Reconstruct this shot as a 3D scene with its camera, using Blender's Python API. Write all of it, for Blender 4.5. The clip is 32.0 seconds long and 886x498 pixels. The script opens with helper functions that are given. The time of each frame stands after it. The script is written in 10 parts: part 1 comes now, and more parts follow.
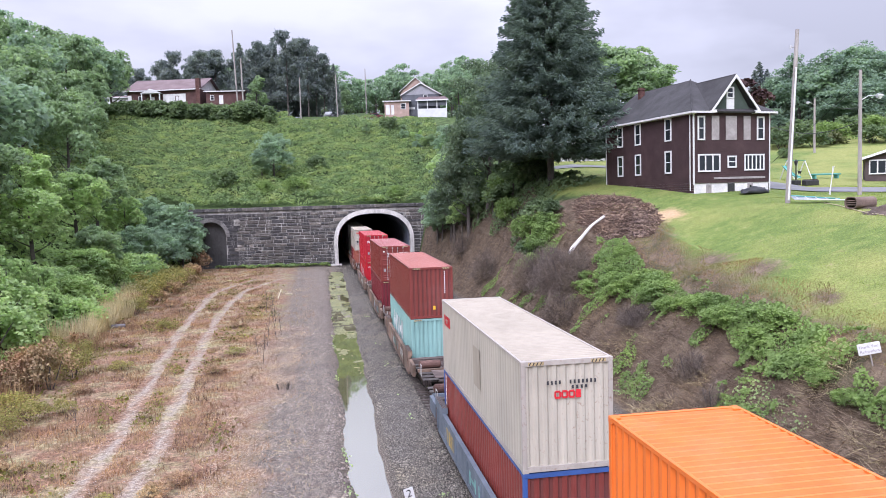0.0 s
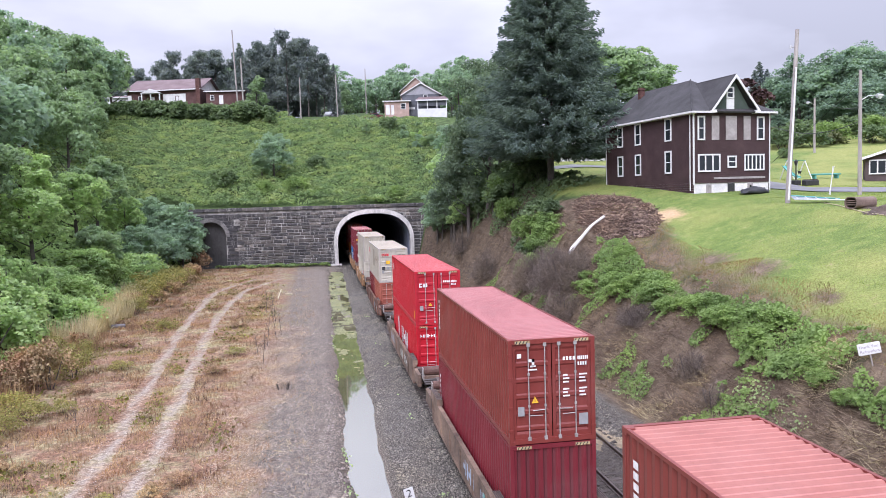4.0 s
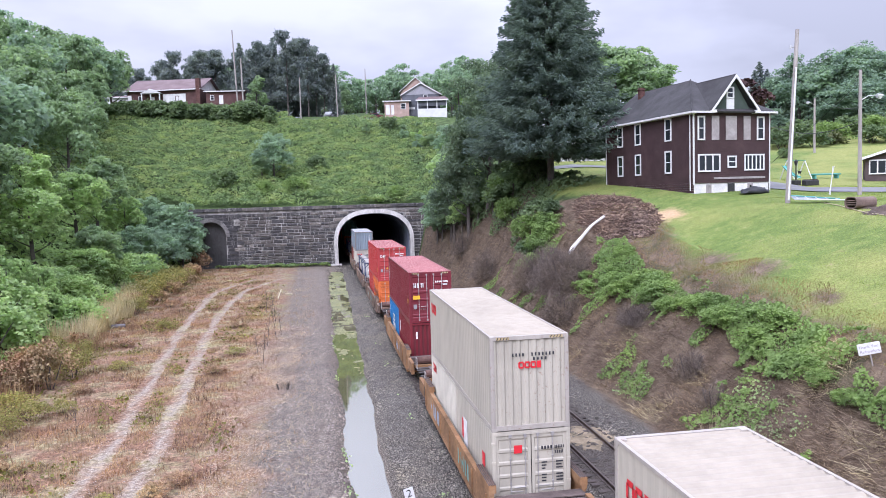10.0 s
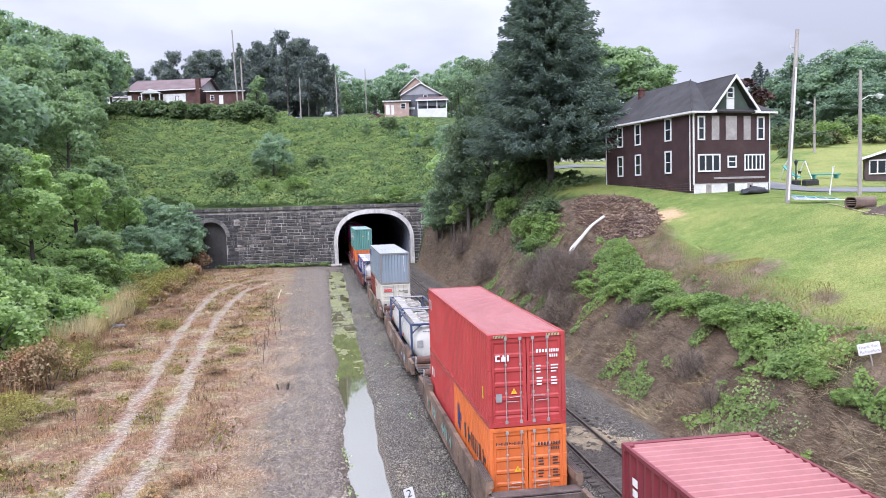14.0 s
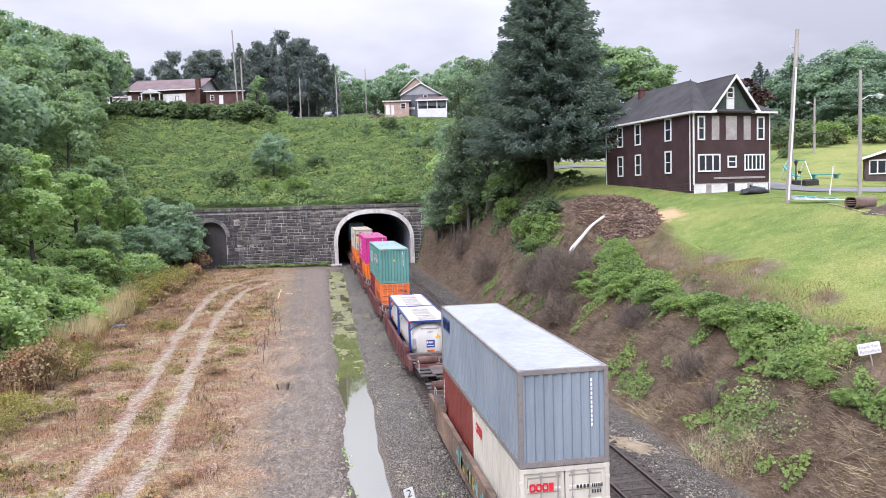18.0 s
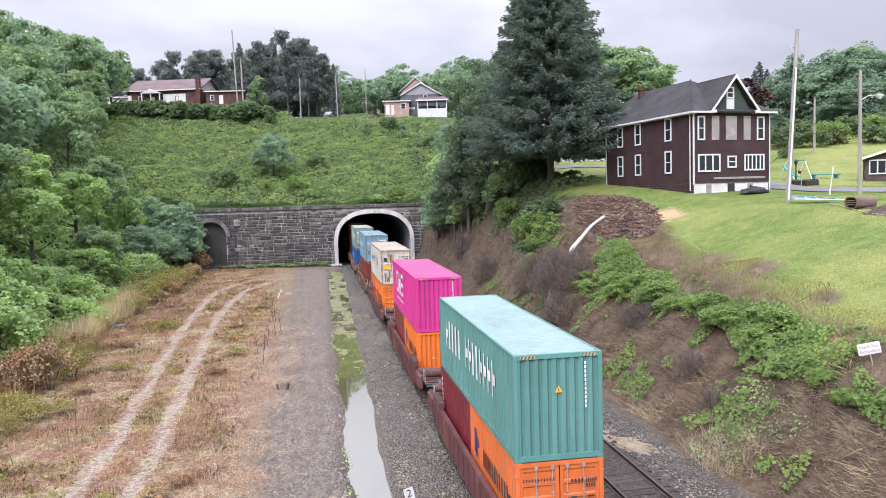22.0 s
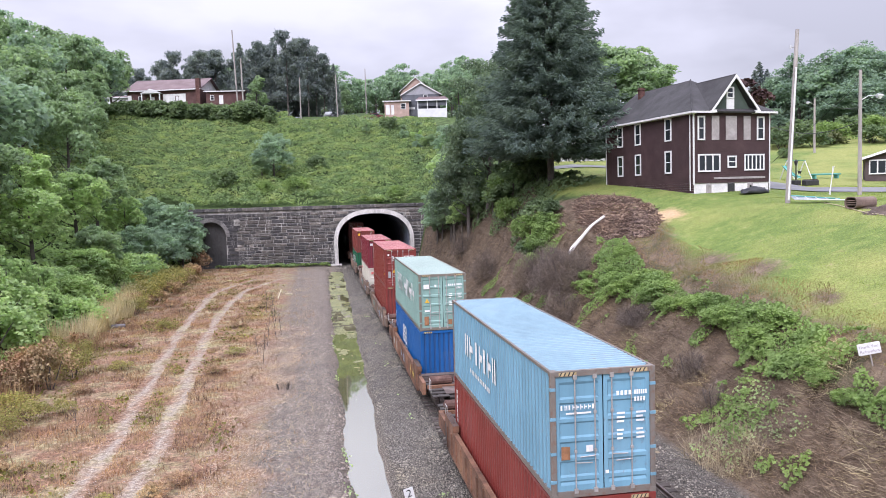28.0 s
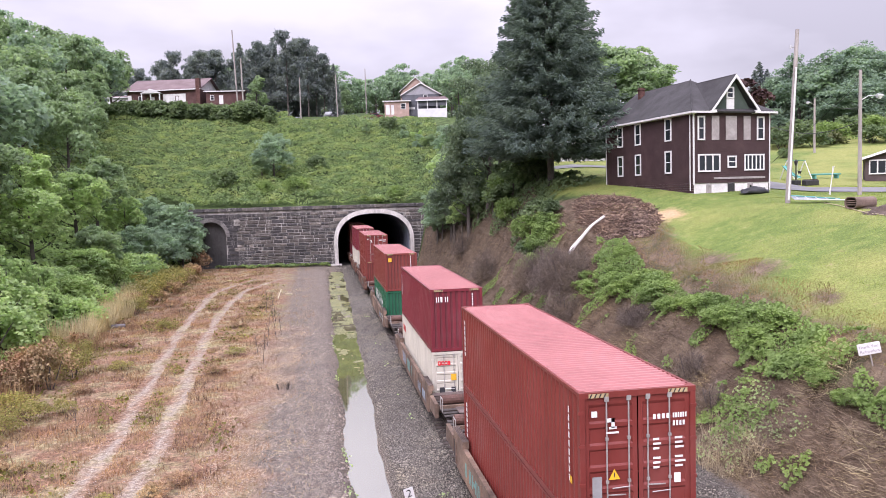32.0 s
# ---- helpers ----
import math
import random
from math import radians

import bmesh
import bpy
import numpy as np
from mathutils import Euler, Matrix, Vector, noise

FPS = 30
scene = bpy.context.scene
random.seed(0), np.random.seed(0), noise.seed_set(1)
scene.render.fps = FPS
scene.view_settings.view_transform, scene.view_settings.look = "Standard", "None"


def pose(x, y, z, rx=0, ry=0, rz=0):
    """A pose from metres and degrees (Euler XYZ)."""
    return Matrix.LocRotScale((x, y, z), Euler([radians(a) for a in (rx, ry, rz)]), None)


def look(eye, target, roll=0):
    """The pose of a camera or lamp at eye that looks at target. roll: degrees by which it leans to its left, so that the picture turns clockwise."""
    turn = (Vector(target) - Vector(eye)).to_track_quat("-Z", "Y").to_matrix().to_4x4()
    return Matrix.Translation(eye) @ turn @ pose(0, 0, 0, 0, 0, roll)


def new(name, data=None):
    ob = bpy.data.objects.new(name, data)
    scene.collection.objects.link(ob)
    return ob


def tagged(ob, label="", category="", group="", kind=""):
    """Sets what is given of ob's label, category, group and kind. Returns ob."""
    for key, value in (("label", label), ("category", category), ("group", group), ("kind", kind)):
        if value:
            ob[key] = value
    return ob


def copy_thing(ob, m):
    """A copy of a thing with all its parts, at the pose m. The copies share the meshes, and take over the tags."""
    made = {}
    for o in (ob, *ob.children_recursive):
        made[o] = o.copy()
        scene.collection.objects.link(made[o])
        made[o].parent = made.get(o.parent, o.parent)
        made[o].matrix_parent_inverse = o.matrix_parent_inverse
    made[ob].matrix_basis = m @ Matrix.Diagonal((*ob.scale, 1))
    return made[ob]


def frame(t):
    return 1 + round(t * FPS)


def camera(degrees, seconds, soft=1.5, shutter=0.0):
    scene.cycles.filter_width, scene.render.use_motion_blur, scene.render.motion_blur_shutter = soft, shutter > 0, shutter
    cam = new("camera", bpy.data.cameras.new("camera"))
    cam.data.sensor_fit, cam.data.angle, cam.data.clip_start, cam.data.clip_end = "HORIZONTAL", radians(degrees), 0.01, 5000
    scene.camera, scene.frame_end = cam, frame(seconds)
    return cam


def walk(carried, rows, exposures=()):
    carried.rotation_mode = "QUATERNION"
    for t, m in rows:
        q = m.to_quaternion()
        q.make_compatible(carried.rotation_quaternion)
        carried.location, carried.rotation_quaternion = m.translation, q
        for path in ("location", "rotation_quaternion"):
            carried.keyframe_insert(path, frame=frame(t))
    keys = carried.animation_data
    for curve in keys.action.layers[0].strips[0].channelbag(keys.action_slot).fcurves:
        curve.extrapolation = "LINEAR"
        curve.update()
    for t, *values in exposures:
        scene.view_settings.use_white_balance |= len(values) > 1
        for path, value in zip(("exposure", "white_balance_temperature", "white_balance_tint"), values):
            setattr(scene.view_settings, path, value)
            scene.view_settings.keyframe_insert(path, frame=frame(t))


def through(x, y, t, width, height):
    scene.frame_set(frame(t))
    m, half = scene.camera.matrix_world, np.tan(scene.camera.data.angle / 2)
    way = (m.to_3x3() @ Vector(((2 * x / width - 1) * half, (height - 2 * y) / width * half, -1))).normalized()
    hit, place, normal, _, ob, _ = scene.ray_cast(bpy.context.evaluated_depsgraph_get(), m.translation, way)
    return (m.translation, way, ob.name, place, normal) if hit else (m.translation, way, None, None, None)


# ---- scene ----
EYE = Vector((0.0, 0.0, 10.05))
cam = camera(61.09, 32.0, soft=0.6)
VIEW = look(EYE, EYE + Vector((16.2116, 98.4343, -6.9194)), -1.63)
walk(cam, [(0.0, VIEW), (32.0, VIEW)], exposures=[(0.0, 0.95, 5660, 24.5), (2.0, 0.95, 5660, 24.5), (6.0, 0.96, 5710, 23.0), (8.5, 0.96, 5680, 23.0), (10.0, 0.96, 5510, 24.5), (12.0, 0.97, 5510, 24.5), (14.0, 1.01, 5620, 20.5), (17.0, 0.99, 5790, 20.5), (18.3, 0.99, 5900, 21.5), (19.0, 0.98, 6220, 24.5), (20.3, 0.98, 6220, 24.5), (21.0, 0.99, 5890, 21.0), (22.3, 0.99, 5890, 21.0), (23.0, 0.96, 6090, 29.0), (24.5, 0.95, 5970, 29.0), (25.2, 0.95, 5830, 26.0), (26.0, 0.95, 5800, 24.0), (27.6, 0.95, 5830, 23.5), (28.1, 0.96, 5870, 23.8), (28.5, 0.96, 6180, 26.3), (30.0, 1.01, 6140, 29.5), (32.0, 0.99, 6050, 30.5)])

# ---- overcast daylight ----
world = bpy.data.worlds.new("overcast")
scene.world = world
world.use_nodes = True
wn, wl = world.node_tree.nodes, world.node_tree.links
wn.clear()
w_out = wn.new("ShaderNodeOutputWorld")
w_bg = wn.new("ShaderNodeBackground")
w_sky = wn.new("ShaderNodeTexSky")
w_sky.sky_type, w_sky.sun_disc = "NISHITA", False
w_sky.sun_elevation, w_sky.sun_rotation = radians(39), radians(207)
w_tc = wn.new("ShaderNodeTexCoord")
w_map = wn.new("ShaderNodeMapping")
w_map.inputs["Scale"].default_value = (1.0, 1.0, 2.6)
w_n = wn.new("ShaderNodeTexNoise")
w_n.inputs["Scale"].default_value, w_n.inputs["Detail"].default_value, w_n.inputs["Roughness"].default_value = 2.3, 5.0, 0.5
w_r = wn.new("ShaderNodeValToRGB")
w_r.color_ramp.elements[0].position, w_r.color_ramp.elements[0].color = 0.40, (6.25, 6.27, 6.35, 1)
w_r.color_ramp.elements[1].position, w_r.color_ramp.elements[1].color = 0.60, (9.0, 9.02, 9.08, 1)
w_m = wn.new("ShaderNodeMix")
w_m.data_type = "RGBA"
w_m.inputs["Factor"].default_value = 0.93
wl.new(w_tc.outputs["Generated"], w_map.inputs["Vector"])
wl.new(w_map.outputs["Vector"], w_n.inputs["Vector"])
wl.new(w_n.outputs["Fac"], w_r.inputs["Fac"])
wl.new(w_sky.outputs["Color"], w_m.inputs["A"])
wl.new(w_r.outputs["Color"], w_m.inputs["B"])
# an overcast sky is brightest overhead
w_sep = wn.new("ShaderNodeSeparateXYZ")
w_up = wn.new("ShaderNodeMapRange")
w_up.inputs["To Min"].default_value, w_up.inputs["To Max"].default_value = 0.046, 0.235
w_pow = wn.new("ShaderNodeMath")
w_pow.operation = "POWER"
w_pow.inputs[1].default_value = 1.9
wl.new(w_tc.outputs["Generated"], w_sep.inputs["Vector"])
w_top = wn.new("ShaderNodeMath")
w_top.operation = "MAXIMUM"
w_top.inputs[1].default_value = 0.0
wl.new(w_sep.outputs["Z"], w_top.inputs[0])
wl.new(w_top.outputs[0], w_pow.inputs[0])
wl.new(w_pow.outputs[0], w_up.inputs["Value"])
wl.new(w_m.outputs["Result"], w_bg.inputs["Color"])
wl.new(w_up.outputs["Result"], w_bg.inputs["Strength"])
wl.new(w_bg.outputs["Background"], w_out.inputs["Surface"])

sun = new("sun", bpy.data.lights.new("sun", "SUN"))
sun.data.energy, sun.data.angle, sun.data.color = 1.75, radians(42), (1.0, 0.97, 0.92)
sun.matrix_world = look((-44, -85, 78), (0, 0, 0))

# ---- materials ----
def nt(m):
    m.use_nodes = True
    n, l = m.node_tree.nodes, m.node_tree.links
    return n, l, n["Principled BSDF"]


def shade(c, k):
    return (min(1, c[0] * k), min(1, c[1] * k), min(1, c[2] * k), 1)


def noise_node(n, l, vec, scale, detail=5.0, rough=0.6, stretch=None):
    if stretch:
        mp = n.new("ShaderNodeMapping")
        mp.inputs["Scale"].default_value = stretch
        l.new(vec, mp.inputs["Vector"])
        vec = mp.outputs["Vector"]
    t = n.new("ShaderNodeTexNoise")
    t.inputs["Scale"].default_value, t.inputs["Detail"].default_value, t.inputs["Roughness"].default_value = scale, detail, rough
    l.new(vec, t.inputs["Vector"])
    return t.outputs["Fac"]


def ramp(n, l, fac, stops):
    r = n.new("ShaderNodeValToRGB")
    e = r.color_ramp.elements
    while len(e) < len(stops):
        e.new(0.5)
    for k, (p, c) in enumerate(stops):
        e[k].position = p
        e[k].color = (*c[:3], 1) if hasattr(c, "__len__") else (c, c, c, 1)
    l.new(fac, r.inputs["Fac"])
    return r.outputs["Color"]


def mix(n, l, fac, a, b, mode="MIX"):
    m = n.new("ShaderNodeMix")
    m.data_type, m.blend_type = "RGBA", mode
    for key, v in (("Factor", fac), ("A", a), ("B", b)):
        if hasattr(v, "is_linked"):
            l.new(v, m.inputs[key])
        elif key == "Factor":
            m.inputs[key].default_value = v
        else:
            m.inputs[key].default_value = (*v[:3], 1)
    return m.outputs["Result"]


def math_node(n, l, op, a, b=0.0, clamp=False):
    m = n.new("ShaderNodeMath")
    m.operation, m.use_clamp = op, clamp
    for k, v in enumerate((a, b)):
        if hasattr(v, "is_linked"):
            l.new(v, m.inputs[k])
        else:
            m.inputs[k].default_value = v
    return m.outputs[0]


def bump(n, l, b, height, strength=0.4, dist=0.02):
    k = n.new("ShaderNodeBump")
    k.inputs["Strength"].default_value, k.inputs["Distance"].default_value = strength, dist
    l.new(height, k.inputs["Height"])
    l.new(k.outputs["Normal"], b.inputs["Normal"])


MATS = {}


def surface(name, base, spread=0.25, coarse=0.6, fine=14.0, rough=0.8, metal=0.0, relief=0.3, dist=0.01, tint=None, stretch=None, wild=0.0):
    """A surface with coarse stains and fine grain; wild varies it from object to object."""
    if name in MATS:
        return MATS[name]
    m = MATS[name] = bpy.data.materials.new(name)
    n, l, b = nt(m)
    vec = n.new("ShaderNodeTexCoord").outputs["Object"]
    a = noise_node(n, l, vec, coarse, 5, 0.6, stretch)
    f = noise_node(n, l, vec, fine, 4, 0.65)
    col = ramp(n, l, a, [(0.3, shade(base, 1 - spread)), (0.55, base), (0.75, tint or shade(base, 1 + spread))])
    g = ramp(n, l, f, [(0.25, 1 - 0.6 * spread), (0.75, 1 + 0.3 * spread)])
    col = mix(n, l, 1.0, col, g, "MULTIPLY")
    if wild:
        o = n.new("ShaderNodeObjectInfo").outputs["Random"]
        col = mix(n, l, 1.0, col, ramp(n, l, o, [(0.0, 1 - wild), (1.0, 1 + 0.5 * wild)]), "MULTIPLY")
    l.new(col, b.inputs["Base Color"])
    l.new(ramp(n, l, a, [(0.3, min(1, rough + 0.12)), (0.7, max(0.05, rough - 0.1))]), b.inputs["Roughness"])
    b.inputs["Metallic"].default_value = metal
    if relief:
        bump(n, l, b, f, relief, dist)
    return m


def leaf(name, c1, c2, c3, through=0.3, zone=None, even=0.0):
    """Leaves: each clump has its own tone, with some light passing through."""
    if name in MATS:
        return MATS[name]
    m = MATS[name] = bpy.data.materials.new(name)
    n, l, b = nt(m)
    geo = n.new("ShaderNodeNewGeometry")
    c1, c3 = mix_rgb(c1, c2, even), mix_rgb(c3, c2, even)
    col = ramp(n, l, geo.outputs["Random Per Island"], [(0.0, c1), (0.5, c2), (1.0, c3)])
    big = noise_node(n, l, geo.outputs["Position"], 0.42, 4, 0.6)
    if zone:
        spot = noise_node(n, l, geo.outputs["Position"], 0.3, 5, 0.7)
        fleck = noise_node(n, l, geo.outputs["Position"], 2.3, 4, 0.7)
        col = mix(n, l, 1.0, col, ramp(n, l, fleck, [(0.38, 0.4), (0.5, 1.0), (0.62, 1.6)]), "MULTIPLY")
        col = mix(n, l, 0.6, col, ramp(n, l, spot, [(0.34, zone[0]), (0.45, zone[1]), (0.54, zone[2]), (0.66, zone[3])]))
    # noise puts cool shaded and warm lit clumps into the colour
    col = mix(n, l, 1.0, col, ramp(n, l, big, [(0.32, (0.78, 0.80, 0.86)), (0.5, (1.04, 1.04, 1.02)), (0.68, (1.32, 1.28, 1.12))]), "MULTIPLY")
    l.new(col, b.inputs["Base Color"])
    b.inputs["Roughness"].default_value = 0.62
    b.inputs["Specular IOR Level"].default_value = 0.25
    tr = n.new("ShaderNodeBsdfTranslucent")
    l.new(mix(n, l, 1.0, col, (1.0, 1.06, 0.75), "MULTIPLY"), tr.inputs["Color"])
    ms = n.new("ShaderNodeMixShader")
    ms.inputs["Fac"].default_value = through
    l.new(b.outputs["BSDF"], ms.inputs[1])
    l.new(tr.outputs["BSDF"], ms.inputs[2])
    l.new(ms.outputs["Shader"], n["Material Output"].inputs["Surface"])
    return m


PAINT_BASE = {}


def paint(name, base, wear=0.25, rough=0.42, rust=(0.16, 0.06, 0.025)):
    """Sheet-metal paint of a container: chalky fading, streaks running down, a little rust."""
    if name in MATS:
        return MATS[name]
    m = MATS[name] = bpy.data.materials.new(name)
    n, l, b = nt(m)
    vec = n.new("ShaderNodeTexCoord").outputs["Object"]
    coarse = noise_node(n, l, vec, 0.5, 5, 0.6)
    PAINT_BASE[name] = (name, base, wear, rough)
    streak = noise_node(n, l, vec, 1.0, 6, 0.65, (2.6, 2.6, 0.22))
    fine = noise_node(n, l, vec, 9.0, 5, 0.7)
    rnd = n.new("ShaderNodeObjectInfo").outputs["Random"]
    col = ramp(n, l, coarse, [(0.3, shade(base, 0.86)), (0.52, base), (0.78, mix_rgb(base, (0.6, 0.57, 0.55), 0.05))])
    col = mix(n, l, 1.0, col, ramp(n, l, streak, [(0.3, 0.86), (0.6, 1.03)]), "MULTIPLY")
    col = mix(n, l, 1.0, col, ramp(n, l, rnd, [(0.0, 0.95), (1.0, 1.04)]), "MULTIPLY")
    mask = math_node(n, l, "MULTIPLY", ramp(n, l, fine, [(0.66 - 0.16 * wear, 0.0), (0.72, 1.0)]), ramp(n, l, coarse, [(0.62 - 0.3 * wear, 0.0), (0.8 - 0.2 * wear, 0.9)]))
    col = mix(n, l, mask, col, rust)
    l.new(col, b.inputs["Base Color"])
    b.inputs["Roughness"].default_value = rough
    b.inputs["Specular IOR Level"].default_value = 0.4
    bump(n, l, b, streak, 0.12, 0.01)
    return m


def mix_rgb(a, b, k):
    return tuple(a[i] * (1 - k) + b[i] * k for i in range(3))


def plain_glass(name="window_glass"):
    if name in MATS:
        return MATS[name]
    m = MATS[name] = bpy.data.materials.new(name)
    n, l, b = nt(m)
    b.inputs["Base Color"].default_value = (0.02, 0.025, 0.03, 1)
    b.inputs["Roughness"].default_value = 0.06
    b.inputs["IOR"].default_value = 1.5
    return m


# ---- mesh helpers ----
def link_mesh(name, verts, faces, material=None, smooth=False):
    me = bpy.data.meshes.new(name)
    me.from_pydata(verts, [], faces)
    me.update()
    if material:
        me.materials.append(material)
    if smooth:
        me.polygons.foreach_set("use_smooth", [True] * len(me.polygons))
    return me


def bm_mesh(name, bm, material=None, smooth=False):
    me = bpy.data.meshes.new(name)
    bmesh.ops.recalc_face_normals(bm, faces=bm.faces)
    bm.to_mesh(me)
    bm.free()
    if material:
        me.materials.append(material)
    if smooth:
        me.polygons.foreach_set("use_smooth", [True] * len(me.polygons))
    return me


def box(bm, x0, x1, y0, y1, z0, z1, m=None):
    vs = [bm.verts.new(m @ Vector(c) if m else c) for c in ((x0, y0, z0), (x1, y0, z0), (x1, y1, z0), (x0, y1, z0), (x0, y0, z1), (x1, y0, z1), (x1, y1, z1), (x0, y1, z1))]
    for f in ((3, 2, 1, 0), (4, 5, 6, 7), (0, 1, 5, 4), (1, 2, 6, 5), (2, 3, 7, 6), (3, 0, 4, 7)):
        bm.faces.new([vs[i] for i in f])


def boxes(*spans, bevel=0.0):
    bm = bmesh.new()
    for s in spans:
        box(bm, *s)
    if bevel:
        bmesh.ops.bevel(bm, geom=bm.edges[:], offset=bevel, segments=1, affect="EDGES")
    return bm


def rod(bm, a, b, r0, r1=None, sides=8):
    """A tapered round bar from a to b."""
    a, b = Vector(a), Vector(b)
    r1 = r0 if r1 is None else r1
    q = (b - a).to_track_quat("Z", "Y")
    ra = [bm.verts.new(a + q @ Vector((r0 * math.cos(2 * math.pi * k / sides), r0 * math.sin(2 * math.pi * k / sides), 0))) for k in range(sides)]
    rb = [bm.verts.new(b + q @ Vector((r1 * math.cos(2 * math.pi * k / sides), r1 * math.sin(2 * math.pi * k / sides), 0))) for k in range(sides)]
    for k in range(sides):
        bm.faces.new((ra[k], ra[(k + 1) % sides], rb[(k + 1) % sides], rb[k]))
    bm.faces.new(ra[::-1])
    bm.faces.new(rb)


def rods(*spans, sides=8):
    bm = bmesh.new()
    for s in spans:
        rod(bm, *s, sides=sides)
    return bm


def part(name, bm, material, parent, label="", smooth=False):
    """Links a bmesh (or a finished mesh) as one mesh object under a thing or a part."""
    me = bm if isinstance(bm, bpy.types.Mesh) else bm_mesh(name, bm, material, smooth)
    ob = new(name, me)
    ob.parent = parent
    return tagged(ob, label)


def thing(name, label, category, group="", kind="", m=None):
    ob = new(name)
    ob.empty_display_size = 0.3
    if m is not None:
        ob.matrix_basis = m
    return tagged(ob, label, category, group, kind)


def smoothstep(a, b, x):
    t = np.clip((np.asarray(x, float) - a) / (b - a), 0, 1)
    return t * t * (3 - 2 * t)


def leaf_quads(centres, size, rng, up=0.3, stretch=1.0, droop=None, facing=None):
    """Bent leaf clumps of two triangles each, facing as told or turned at random, as arrays of corners and faces."""
    k = len(centres)
    n = rng.normal(size=(k, 3))
    n[:, 2] = np.abs(n[:, 2]) + up
    if facing is not None:
        n = facing + 0.6 * rng.normal(size=(k, 3))
    n /= np.linalg.norm(n, axis=1)[:, None]
    t = np.cross(n, rng.normal(size=(k, 3)))
    t /= np.linalg.norm(t, axis=1)[:, None] + 1e-9
    if droop is not None:
        t = droop
        n = np.cross(t, rng.normal(size=(k, 3)))
        n /= np.linalg.norm(n, axis=1)[:, None] + 1e-9
    s = np.cross(n, t)
    size = np.asarray(size) * (0.6 + 0.8 * rng.random(k))
    a, w = (t * (size * stretch)[:, None]), s * (size * 0.5)[:, None]
    bend = n * (size * 0.22)[:, None]
    v = np.stack((centres - a * 0.5, centres + w + bend, centres + a * 0.5, centres - w + bend), axis=1).reshape(-1, 3)
    f = np.arange(k * 4).reshape(-1, 4)
    tri = np.concatenate((f[:, [0, 1, 2]], f[:, [0, 2, 3]]))
    return v, tri


def tri_mesh(name, v, tri, material):
    me = bpy.data.meshes.new(name)
    v, tri = np.asarray(v, np.float32), np.asarray(tri, np.int32)
    me.vertices.add(len(v))
    me.vertices.foreach_set("co", v.ravel())
    me.loops.add(tri.size)
    me.loops.foreach_set("vertex_index", tri.ravel())
    me.polygons.add(len(tri))
    me.polygons.foreach_set("loop_start", np.arange(0, tri.size, 3, dtype=np.int32))
    me.polygons.foreach_set("loop_total", np.full(len(tri), 3, np.int32))
    me.update(calc_edges=True)
    me.validate()
    me.materials.append(material)
    return me

# ---- ground ----
PORTAL_Y = 118.0
